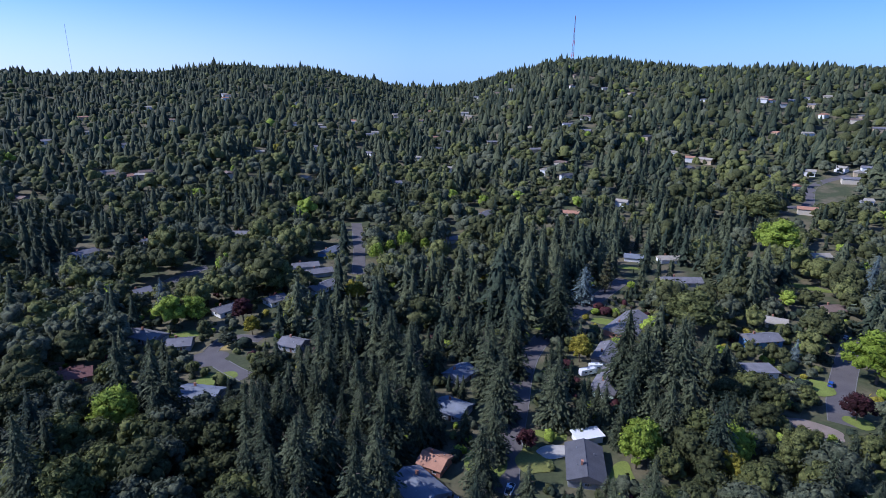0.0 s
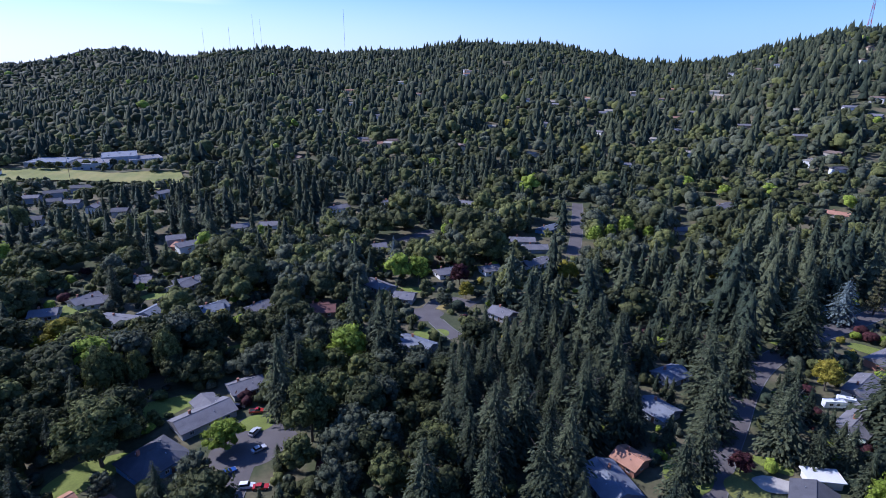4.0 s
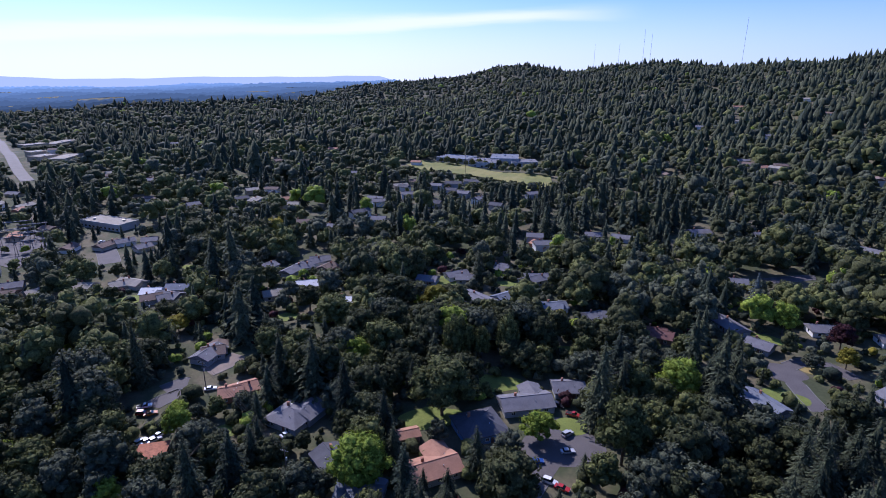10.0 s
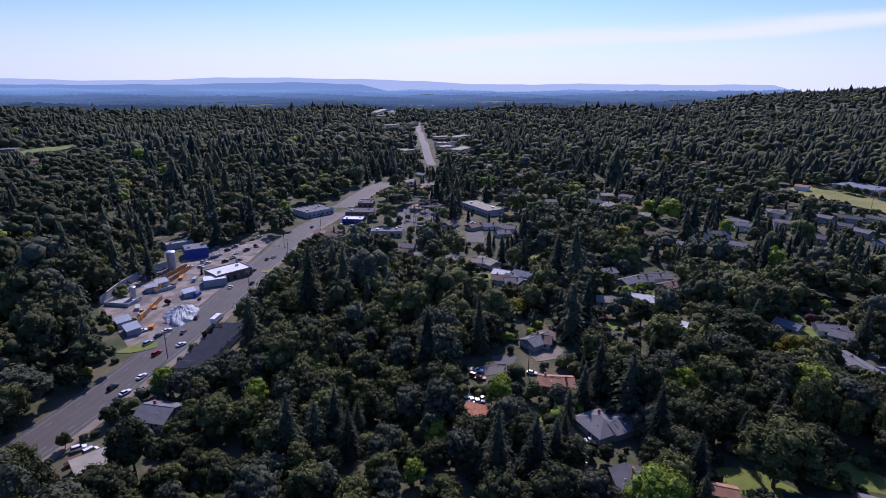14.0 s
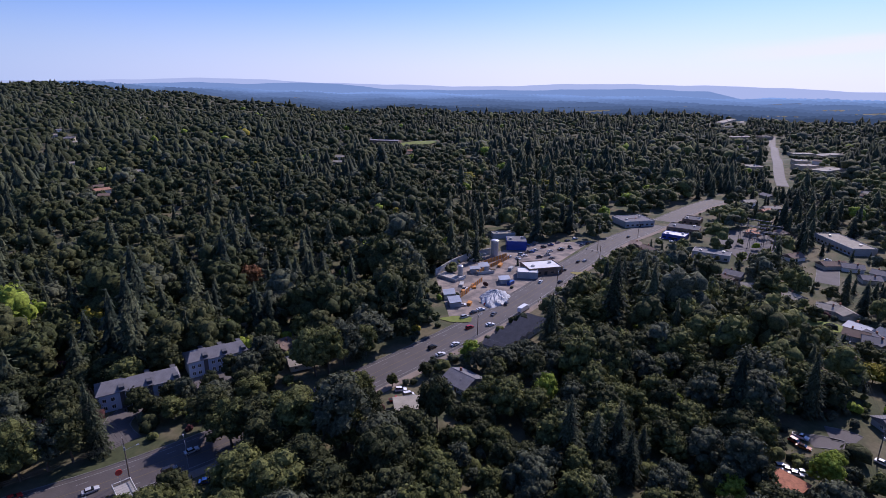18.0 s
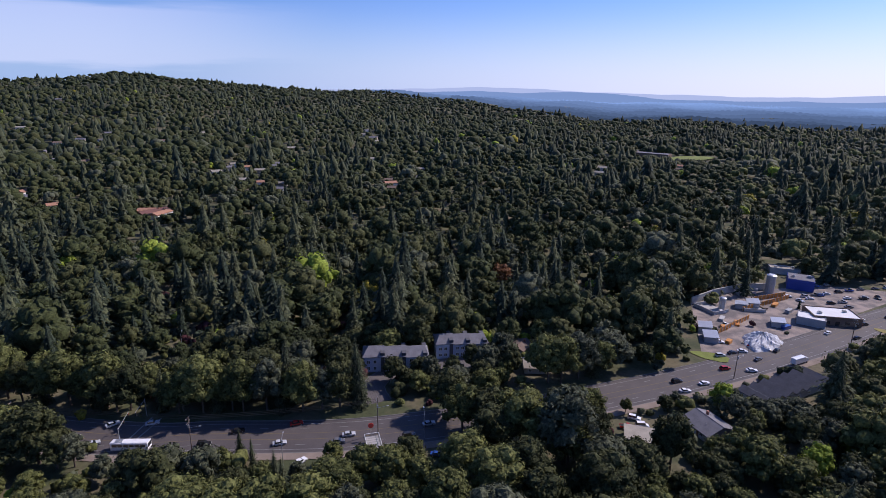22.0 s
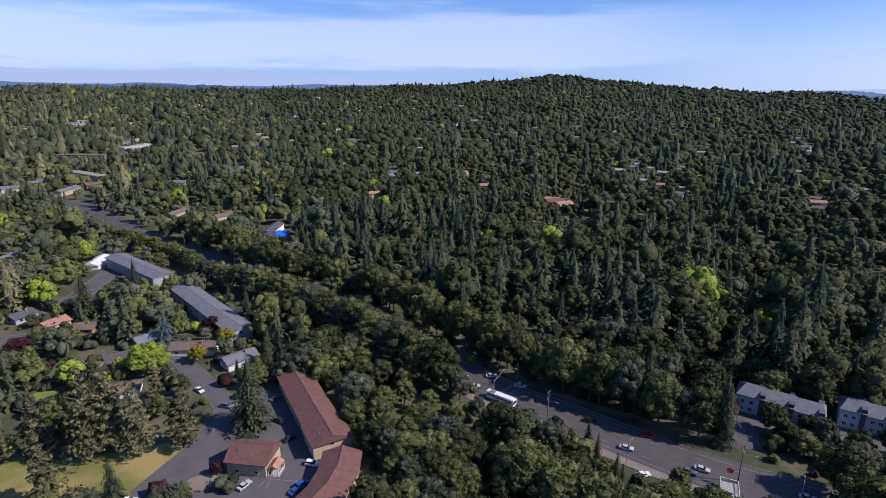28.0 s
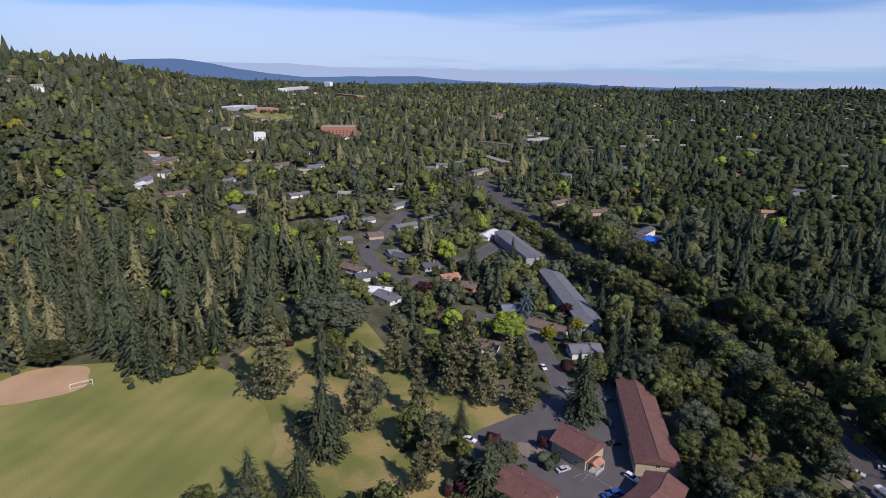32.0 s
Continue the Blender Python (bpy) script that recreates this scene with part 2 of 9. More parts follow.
ROOFS = {
    "grey": surface("grey_roof_shingles", (0.16, 0.155, 0.165), 0.9, 0.3, 0.4, 5.0, 0.4),
    "dark": surface("charcoal_roof_shingles", (0.085, 0.085, 0.095), 0.9, 0.3, 0.4, 5.0, 0.4),
    "brown": surface("brown_roof_shingles", (0.16, 0.115, 0.09), 0.9, 0.3, 0.4, 5.0, 0.4),
    "maroon": surface("maroon_brown_roof_shingles", (0.155, 0.075, 0.062), 0.9, 0.3, 0.5, 4.0, 0.5),
    "terra": surface("terracotta_roof_shingles", (0.36, 0.19, 0.12), 0.9, 0.25, 0.4, 5.0, 0.4),
    "rust": surface("rusty_tin_roof", (0.30, 0.11, 0.055), 0.8, 0.5, 0.7, 3.0, 0.2),
    "white": surface("white_membrane_roof", (0.62, 0.62, 0.61), 0.7, 0.12, 0.2, 3.0, 0.05),
    "tan": surface("tan_gravel_roof", (0.30, 0.27, 0.22), 0.9, 0.25, 0.3, 4.0, 0.3),
    "blue": surface("blue_grey_roof_shingles", (0.16, 0.175, 0.205), 0.9, 0.25, 0.4, 5.0, 0.4),
}
WALLS = {
    "white": surface("white_house_paint", (0.68, 0.67, 0.64), 0.8, 0.1, 0.3, 4.0, 0.05),
    "cream": surface("cream_siding", (0.52, 0.46, 0.36), 0.85, 0.12, 0.3, 4.0, 0.05),
    "grey": surface("grey_siding", (0.33, 0.34, 0.35), 0.85, 0.12, 0.3, 4.0, 0.05),
    "blue": surface("blue_siding", (0.12, 0.22, 0.38), 0.85, 0.12, 0.3, 4.0, 0.05),
    "green": surface("pale_green_siding", (0.42, 0.50, 0.42), 0.85, 0.12, 0.3, 4.0, 0.05),
    "brown": surface("brown_siding", (0.20, 0.14, 0.10), 0.85, 0.2, 0.3, 4.0, 0.05),
    "brick": surface("red_brick_walling", (0.36, 0.17, 0.11), 0.9, 0.25, 0.6, 5.0, 0.2),
    "tan": surface("tan_stucco", (0.44, 0.35, 0.24), 0.85, 0.12, 0.3, 4.0, 0.05),
    "navy": surface("deep_blue_metal_cladding", (0.03, 0.06, 0.28), 0.6, 0.1, 0.3, 4.0, 0.0),
    "pale": surface("pale_blue_siding", (0.40, 0.46, 0.56), 0.85, 0.1, 0.3, 4.0, 0.05),
    "concrete": surface("bare_concrete_walling", (0.40, 0.39, 0.37), 0.9, 0.2, 0.3, 3.0, 0.1),
}
STEEL = surface("dull_grey_steel", (0.15, 0.15, 0.155), 0.7, 0.2, 0.5, 4.0, 0.0, metal=0.3)
GLASS = surface("window_glass", (0.02, 0.025, 0.03), 0.08, 0.1, 0.5, 2.0, 0.0, spec=0.8)
FRAME = surface("white_window_frame", (0.7, 0.7, 0.68), 0.6, 0.08, 0.5, 4.0, 0.0)
DOORS = surface("dark_painted_door", (0.13, 0.07, 0.05), 0.6, 0.15, 0.5, 4.0, 0.05, per_object=0.5)
BRICK = WALLS["brick"]
METAL = surface("galvanised_metal", (0.45, 0.46, 0.47), 0.45, 0.12, 0.5, 4.0, 0.0, metal=0.7)
POLE_WOOD = surface("weathered_pole_wood", (0.17, 0.13, 0.10), 0.95, 0.25, 0.8, 6.0, 0.2)
WIRE = surface("black_cable", (0.03, 0.03, 0.03), 0.7, 0.1, 1.0, 3.0, 0.0)
RUBBER = surface("tyre_rubber", (0.02, 0.02, 0.02), 0.9, 0.1, 1.0, 3.0, 0.0)
LAMP_GLASS = surface("clear_lamp_lens", (0.7, 0.7, 0.68), 0.2, 0.05, 1.0, 3.0, 0.0)
RED_LENS = surface("red_lamp_lens", (0.4, 0.02, 0.02), 0.25, 0.05, 1.0, 3.0, 0.0)
TIMBER = surface("orange_shoring_timber", (0.50, 0.22, 0.06), 0.85, 0.25, 0.5, 3.0, 0.2)
TARP = surface("white_plastic_sheeting", (0.46, 0.47, 0.49), 0.55, 0.2, 0.35, 1.2, 0.6)
BLUE_TARP = surface("bright_blue_tarpaulin", (0.03, 0.16, 0.60), 0.5, 0.15, 0.5, 2.0, 0.2)
SIGN_RED = surface("red_sign_face", (0.55, 0.05, 0.04), 0.5, 0.1, 0.5, 2.0, 0.0)


def car_paint(name, c):
    return surface(name, c, 0.25, 0.05, 0.5, 2.0, 0.0, spec=0.6)


CAR_PAINT = {"white": car_paint("white_car_paint", (0.75, 0.75, 0.75)), "black": car_paint("black_car_paint", (0.02, 0.02, 0.022)),
             "silver": car_paint("silver_car_paint", (0.45, 0.46, 0.48)), "red": car_paint("red_car_paint", (0.38, 0.03, 0.025)),
             "blue": car_paint("blue_car_paint", (0.03, 0.08, 0.28)), "grey": car_paint("grey_car_paint", (0.14, 0.14, 0.15)),
             "orange": car_paint("orange_car_paint", (0.5, 0.16, 0.04))}

# ---- mesh helpers ----
class Shell:
    """Gathers corners and faces of one mesh, with a material slot for each face."""

    def __init__(self):
        self.v, self.f, self.m = [], [], []

    def add(self, verts, faces, slot=0):
        k = len(self.v)
        self.v += [tuple(p) for p in verts]
        self.f += [tuple(i + k for i in q) for q in faces]
        self.m += [slot] * len(faces)
        return self

    def box(self, x0, y0, z0, x1, y1, z1, slot=0):
        v = [(x, y, z) for z in (z0, z1) for x, y in ((x0, y0), (x1, y0), (x1, y1), (x0, y1))]
        return self.add(v, [(3, 2, 1, 0), (4, 5, 6, 7), (0, 1, 5, 4), (1, 2, 6, 5), (2, 3, 7, 6), (3, 0, 4, 7)], slot)

    def tube(self, p, q, r0, r1, sides=6, slot=0):
        p, q = Vector(p), Vector(q)
        a = (q - p).normalized()
        u = a.orthogonal().normalized()
        w = a.cross(u)
        ring = [math.tau * i / sides for i in range(sides)]
        v = [p + (u * math.cos(t) + w * math.sin(t)) * r0 for t in ring] + [q + (u * math.cos(t) + w * math.sin(t)) * r1 for t in ring]
        f = [(i, (i + 1) % sides, sides + (i + 1) % sides, sides + i) for i in range(sides)]
        return self.add(v, f + [tuple(range(sides - 1, -1, -1)), tuple(range(sides, 2 * sides))], slot)

    def mesh(self, name, *mats, smooth=False):
        me = bpy.data.meshes.new(name)
        me.from_pydata(self.v, [], self.f)
        for mat in mats:
            me.materials.append(mat)
        me.polygons.foreach_set("material_index", self.m)
        if smooth:
            me.polygons.foreach_set("use_smooth", [True] * len(self.f))
        me.update()
        return me


def part(name, shape, mat, parent, label="", at=None):
    me = shape if isinstance(shape, bpy.types.Mesh) else shape.mesh(name, *(mat if isinstance(mat, tuple) else (mat,)))
    ob = new(name, me)
    ob.parent = parent
    if at is not None:
        ob.matrix_basis = at
    return tagged(ob, label)


def soup(name, verts, faces, mats, index=None, kind="stuff", label="", category="", smooth=False):
    """One mesh object from number arrays: verts (n, 3), faces (m, k)."""
    me = bpy.data.meshes.new(name)
    n, m, k = len(verts), len(faces), faces.shape[1]
    me.vertices.add(n)
    me.loops.add(m * k)
    me.polygons.add(m)
    me.vertices.foreach_set("co", np.ascontiguousarray(verts, dtype=np.float32).ravel())
    me.loops.foreach_set("vertex_index", np.ascontiguousarray(faces, dtype=np.int32).ravel())
    me.polygons.foreach_set("loop_start", np.arange(0, m * k, k, dtype=np.int32))
    me.polygons.foreach_set("loop_total", np.full(m, k, dtype=np.int32))
    for mat in mats:
        me.materials.append(mat)
    if index is not None:
        me.polygons.foreach_set("material_index", np.ascontiguousarray(index, dtype=np.int32))
    if smooth:
        me.polygons.foreach_set("use_smooth", np.ones(m, dtype=bool))
    me.update()
    me.validate()
    return tagged(new(name, me), label, category, "", kind)


# ---- the lie of the land: crest lines of the hills, yaw, distance, height ----
CRESTS = [
    (-45, 1500, 150), (-37, 1600, 150), (-29, 1600, 152), (-22, 1650, 170), (-12, 1600, 190), (-7.5, 1700, 165), (-3, 1900, 112),
    (4, 2000, 97), (8, 1900, 130), (14, 1800, 150), (21, 1800, 155), (29, 1900, 130), (37, 2100, 128), (42, 2300, 148),
    (48, 2500, 106), (52.8, 2700, 168), (56.5, 2800, 92), (65, 3000, 60), (75, 3300, 38), (90, 3700, 16), (103, 4000, 10),
    (125, 4000, 12), (140, 3800, 18), (152, 3300, 55), (163, 2900, 84), (173, 2700, 95), (178, 2500, 112), (185, 2400, 152),
    (189, 2500, 118), (200, 2700, 85), (212, 2600, 72), (222, 2500, 75), (231, 2500, 82), (241, 2400, 66), (252, 2300, 75),
    (258, 1900, 95), (263, 1300, 115), (271, 1100, 132), (285, 1200, 140), (300, 1400, 145), (315, 1500, 150)]
CY, CR, CH = (np.array(c, float) for c in zip(*CRESTS))
HUMPS = [(0.0061, 0.0017, 0.3), (0.0023, -0.0069, 1.7), (-0.0108, 0.0092, 4.1), (0.019, 0.0145, 2.2)]


def crest(yaw):
    yaw = (np.asarray(yaw) + 45) % 360 - 45
    return np.interp(yaw, CY, CR), np.interp(yaw, CY, CH)


def yaw_of(x, y):
    return np.degrees(np.arctan2(-np.asarray(x), np.asarray(y)))


def ground(x, y):
    """The height of the land at x, y: level round the road, rising to the crests."""
    x, y = np.asarray(x, float), np.asarray(y, float)
    r = np.hypot(x, y)
    cr, ch = (sum(c) / 5 for c in zip(*[crest(yaw_of(x, y) + d) for d in (-2.4, -1.2, 0, 1.2, 2.4)]))
    foot = 0.28 * cr
    s = np.clip((r - foot) / (cr - foot), 0, 1)
    up = s * s * (3 - 2 * s) * 0.75 + 0.25 * s
    down = np.clip((r - cr) / 1500, 0, 1)
    z = ch * (up - 0.45 * down * down * (3 - 2 * down))
    away = np.clip((r - 480) / 600, 0, 1)
    bumps = sum(np.sin(a * x + b * y + c) for a, b, c in HUMPS)
    return z + away * bumps * 3.5


def level(x, y):
    return float(ground(x, y))


def polar(yaw, r):
    return (-math.sin(radians(yaw)) * r, math.cos(radians(yaw)) * r)


# ---- ground ----
SOIL = surface("forest_floor_and_dry_grass", (0.060, 0.070, 0.030), 0.95, 0.35, 0.05, 0.6, 0.4, other=(0.11, 0.095, 0.055))
ring = np.concatenate([np.linspace(0, 480, 13), np.geomspace(520, 4950, 80)])
turn = np.linspace(0, math.tau, 361)[:-1]
gr, ga = np.meshgrid(ring[1:], turn, indexing="ij")
gx, gy = -np.sin(ga) * gr, np.cos(ga) * gr
gv = np.stack([gx, gy, ground(gx, gy)], -1).reshape(-1, 3)
gi = np.arange(gv.shape[0]).reshape(gr.shape)
gf = np.stack([gi[:-1], gi[1:], np.roll(gi[1:], -1, 1), np.roll(gi[:-1], -1, 1)], -1).reshape(-1, 4)
gv = np.vstack([gv, [[0, 0, 0]]])
mid = len(gv) - 1
centre = np.stack([gi[0], np.roll(gi[0], -1), np.full(360, mid), np.full(360, mid)], -1)
me = bpy.data.meshes.new("ground")
me.from_pydata(gv.tolist(), [], gf.tolist() + [(a, b, mid) for a, b in zip(gi[0].tolist(), np.roll(gi[0], -1).tolist())])
me.materials.append(SOIL)
me.polygons.foreach_set("use_smooth", [True] * len(me.polygons))
tagged(new("ground", me), "brown and dry green earth rolling up to wooded hills", "ground", "", "structure")

# ---- trees ----
def unit(n, rng):
    v = rng.normal(size=(n, 3))
    return v / np.linalg.norm(v, axis=1)[:, None]


def sprays(at, along, normal, length, width, rng):
    """Small pointed leaf or needle sprays, two triangles each: verts, tris."""
    side = np.cross(normal, along)
    side /= np.linalg.norm(side, axis=1)[:, None] + 1e-9
    a, b = along * length[:, None], side * width[:, None]
    k = rng.uniform(-0.3, 0.3, (len(at), 1))
    v = np.stack([at - a * 0.5, at + a * k + b * 0.5, at + a * 0.5, at - a * k * 0.6 - b * 0.5], 1).reshape(-1, 3)
    q = np.arange(len(at) * 4).reshape(-1, 4)
    return v, np.concatenate([q[:, :3], q[:, [0, 2, 3]]])


def joined(*models):
    vs, fs, n = [], [], 0
    for v, f in models:
        vs.append(v)
        fs.append(f + n)
        n += len(v)
    return np.concatenate(vs), np.concatenate(fs)


def fir_crown(rng, tiers=26, arms=7, per=6, slim=0.2, low=0.07, core=True):
    """Whorls of arching limbs hung with short drooping sprays, one metre high: verts, tris."""
    at, along, up, size = [], [], [], []
    for i in range(tiers):
        k = (i + rng.uniform(-0.3, 0.3)) / tiers
        k = min(max(k, 0.0), 0.985)
        z = low + (0.985 - low) * k
        reach = slim * ((1 - k) ** 0.66 + 0.015) * rng.uniform(0.78, 1.12) * (0.7 + 0.3 * min(1, k * 6 + 0.2))
        n = max(3, round(arms * (1.1 - 0.55 * k)))
        for j in range(n):
            a = math.tau * (j + rng.uniform(-0.4, 0.4)) / n + i * 2.4
            s = reach * rng.uniform(0.6, 1.18)
            m = max(2, round(per * (1.05 - 0.6 * k)))
            for u in range(m):
                t = 0.32 + 0.72 * (u + rng.uniform(0, 1)) / m
                b = a + rng.normal(0, 0.22) * (1.1 - 0.5 * t)
                c, d = math.cos(b), math.sin(b)
                at.append((c * s * t, d * s * t, z + 0.16 * s * t - 0.52 * s * t * t + rng.uniform(-0.007, 0.007)))
                tilt = 0.16 - 0.9 * t + rng.normal(0, 0.25)
                along.append((c, d, tilt))
                up.append((-c * tilt + rng.normal(0, 0.35), -d * tilt + rng.normal(0, 0.35), 1.0))
                size.append((0.27 * s + 0.010) * rng.uniform(0.6, 1.25) * (6 / per) ** 0.62)
    at, along, up, size = (np.array(q) for q in (at, along, up, size))
    along /= np.linalg.norm(along, axis=1)[:, None]
    m = sprays(at, along, up, size * 1.35, size * rng.uniform(0.55, 0.95, len(size)), rng)
    if not core:
        return m
    v, f = plain_fir(rng, 8, 6, slim * 0.52)
    return joined(m, (v * [1, 1, 0.93 - low * 0.8] + [0, 0, low * 0.8], f))


def lumps(rng, centres, radii, flat=0.85, fine=1, rough=0.14):
    """The rounded, uneven masses inside a broad crown."""
    bm = bmesh.new()
    bmesh.ops.create_icosphere(bm, subdivisions=fine, radius=1.0)
    base = np.array([p.co[:] for p in bm.verts])
    faces = np.array([[p.index for p in q.verts] for q in bm.faces])
    bm.free()
    faces = faces[base[faces].mean(1)[:, 2] > -0.55]
    k, n = len(centres), len(base)
    v = base[None] * np.asarray(radii)[:, None, None] * rng.uniform(1 - rough, 1 + rough, (k, n, 1)) * [1, 1, flat] + np.asarray(centres)[:, None]
    return v.reshape(-1, 3), (faces[None] + (np.arange(k) * n)[:, None, None]).reshape(-1, 3)


def lobed(rng, centres, radii, per, size, flat=0.8, loose=0.3, deep=0.84):
    """Leaf sprays over rounded clumps, each turned outwards from its clump: verts, tris."""
    k = len(centres)
    n = k * per
    d = unit(n, rng)
    d[:, 2] = np.abs(d[:, 2]) * rng.choice([1, 1, 1, -0.7], n)
    r = np.repeat(radii, per)[:, None]
    at = np.repeat(centres, per, 0) + d * r * rng.uniform(deep, 1.08, (n, 1)) * [1, 1, flat]
    out = d + unit(n, rng) * loose
    out /= np.linalg.norm(out, axis=1)[:, None]
    u = np.cross(out, unit(n, rng))
    u /= np.linalg.norm(u, axis=1)[:, None] + 1e-9
    w = np.cross(out, u)
    s = size * rng.uniform(0.5, 1.4, (n, 1))
    v = np.stack([at + u * s * 1.1, at + w * s * 0.7 - u * s * 0.2, at - u * s, at - w * s * 0.75 + u * s * 0.2], 1).reshape(-1, 3)
    q = np.arange(n * 4).reshape(n, 4)
    return v, np.concatenate([q[:, :3], q[:, [0, 2, 3]]])


def with_core(model, wide, low, high, rng):
    """Adds the dense twiggy middle of a crown."""
    v, f = model
    c, g = far_leafy(rng)
    c = (c - [0, 0, 0.45]) * [wide * 2, wide * 2, high - low] + [0, 0, (low + high) / 2]
    return np.concatenate([v, c]), np.concatenate([f, g + len(v)])


def leafy_crown(rng, lobes=26, per=40, wide=0.36, low=0.2, size=0.027, fine=2, core=True):
    """A broad crown of rounded leafy clumps, one metre high."""
    mid, tall = (1 + low) / 2, (1 - low) / 2
    d = unit(lobes * 4, rng)
    d[:, 2] = np.where(d[:, 2] < -0.5, -d[:, 2], d[:, 2])
    keep = [0]
    for i in range(1, len(d)):  # clumps that keep their distance
        if len(keep) < lobes and np.min(np.linalg.norm(d[keep] - d[i], axis=1)) > 2.2 / math.sqrt(lobes):
            keep.append(i)
    d = d[keep]
    radii = wide * rng.uniform(0.26, 0.50, len(d)) * (24 / lobes) ** 0.42
    reach = rng.uniform(0.62, 0.98, len(d))[:, None] * (1 - radii[:, None] * 0.6)
    taper = 1 - 0.25 * np.clip(d[:, 2:3], -1, 1)
    centres = d * reach * np.concatenate([taper, taper, taper * 0 + 1], 1) * [wide, wide, tall * 0.84] + [0, 0, mid]
    m = lumps(rng, centres, radii * (0.74 if per > 12 else 0.84 if per else 1.02), 0.9, fine, 0.24)
    if per:
        m = joined(m, lobed(rng, centres, radii * 1.04, per, size, 0.9, 0.55, 0.72))
    return with_core(m, wide * 0.6, low + 0.02, 0.8, rng) if core else m


def pine_crown(rng, whorls=11, arms=5, per=16, wide=0.27, low=0.2, size=0.024):
    """An open cone of flat needle pads on tiered limbs, one metre high."""
    c, r = [], []
    for i in range(whorls):
        k = i / (whorls - 1)
        n = max(1, round(arms * (1.15 - k * 0.75)))
        for j in range(n):
            a = math.tau * (j + rng.uniform(-0.35, 0.35)) / n + i * 2.1
            s = wide * ((1 - k) ** 0.8 * 0.92 + 0.02) * rng.uniform(0.5, 1.05)
            for t in ((0.45, 1.0) if k < 0.7 else (0.8,)):
                c.append((math.cos(a) * s * t, math.sin(a) * s * t, low + (0.96 - low) * k + rng.uniform(-0.02, 0.02) + s * t * 0.12))
                r.append(wide * rng.uniform(0.2, 0.33) * (1.1 - 0.55 * k))
    return lobed(rng, np.array(c), np.array(r), per, size, 0.5, 0.6)


def plain_fir(rng, sides=10, tiers=5, slim=0.19):
    """Stacked ragged skirts, in and out by turns like branches, for the woods further off."""
    v, f = [], []
    for i in range(tiers):
        k = i / tiers
        z0, z1 = 0.02 + 0.86 * k, 0.12 + 0.90 * min(0.98, k + 1.75 / tiers)
        o = len(v)
        ox, oy = rng.normal(0, slim * 0.11 * (1 - k), 2)
        v.append((ox * 0.5, oy * 0.5, min(z1, 1.0)))
        for j in range(sides):
            a = math.tau * (j + rng.uniform(-0.3, 0.3)) / sides + i
            r = slim * ((1 - k) ** 0.52) * (rng.uniform(0.85, 1.4) if j % 2 else rng.uniform(0.5, 0.85))
            v.append((math.cos(a) * r + ox, math.sin(a) * r + oy, z0 + (-0.03 if j % 2 else 0.04) + rng.uniform(-0.025, 0.025)))
        f += [(o, o + 1 + j, o + 1 + (j + 1) % sides) for j in range(sides)]
    return np.array(v), np.array(f)


def far_fir(rng, slim=0.2):
    v, f = [], []
    for z0, z1, r in ((0.0, 0.72, 1.0), (0.36, 1.0, 0.66)):
        o = len(v)
        v.append((rng.uniform(-0.02, 0.02), rng.uniform(-0.02, 0.02), z1))
        v += [(math.cos(a) * slim * r * rng.uniform(0.7, 1.2), math.sin(a) * slim * r * rng.uniform(0.7, 1.2), z0 + rng.uniform(0, 0.1)) for a in np.arange(5) * math.tau / 5 + z0 * 3]
        f += [(o, o + 1 + j, o + 1 + (j + 1) % 5) for j in range(5)]
    return np.array(v), np.array(f)


def far_leafy(rng):
    bm = bmesh.new()
    bmesh.ops.create_icosphere(bm, subdivisions=1, radius=0.5)
    v = np.array([p.co[:] for p in bm.verts])
    f = np.array([[p.index for p in q.verts] for q in bm.faces])
    bm.free()
    keep = (v[f].mean(1)[:, 2] > -0.12)
    v = v * rng.uniform(0.72, 1.25, (len(v), 1)) * [0.95, 0.95, 0.8]
    v[:, 2] += 0.5
    return v, f[keep]


def many(models, place, scale, spin, pick, slots):
    """Joins models[pick[i]] at place[i] into one array; slots[i] is the material of each."""
    vs, fs, ms, at = [], [], [], 0
    for k, (v, f) in enumerate(models):
        w = np.nonzero(pick == k)[0]
        if not len(w):
            continue
        c, s = np.cos(spin[w])[:, None], np.sin(spin[w])[:, None]
        x = (v[None, :, 0] * c - v[None, :, 1] * s) * scale[w, 0:1] + place[w, 0:1]
        y = (v[None, :, 0] * s + v[None, :, 1] * c) * scale[w, 0:1] + place[w, 1:2]
        z = v[None, :, 2] * scale[w, 1:2] + place[w, 2:3]
        vs.append(np.stack([x, y, z], -1).reshape(-1, 3))
        fs.append((f[None] + (np.arange(len(w)) * len(v))[:, None, None] + at).reshape(-1, 3))
        ms.append(np.repeat(slots[w], len(f)))
        at += len(w) * len(v)
    return np.concatenate(vs), np.concatenate(fs), np.concatenate(ms)


def wave(x, y, size, seed):
    """A slow random field, about -1 to 1."""
    r = np.random.default_rng(seed)
    t = 0
    for _ in range(6):
        a, p, k = r.uniform(0, math.tau), r.uniform(0, math.tau), r.uniform(0.6, 1.7) / size
        t = t + np.sin((np.cos(a) * x + np.sin(a) * y) * k * math.tau + p)
    return t / 2.6


def jitter_grid(cell, r0, r1, rng):
    n = int(r1 / cell) + 1
    i = np.arange(-n, n + 1) * cell
    x, y = np.meshgrid(i, i)
    x = x.ravel() + rng.uniform(-0.45, 0.45, x.size) * cell
    y = y.ravel() + rng.uniform(-0.45, 0.45, y.size) * cell
    r, a = np.hypot(x, y), (yaw_of(x, y) + 360) % 360
    keep = (r >= r0) & (r < r1) & ~((a > 278) & (a < 316))
    return x[keep], y[keep]


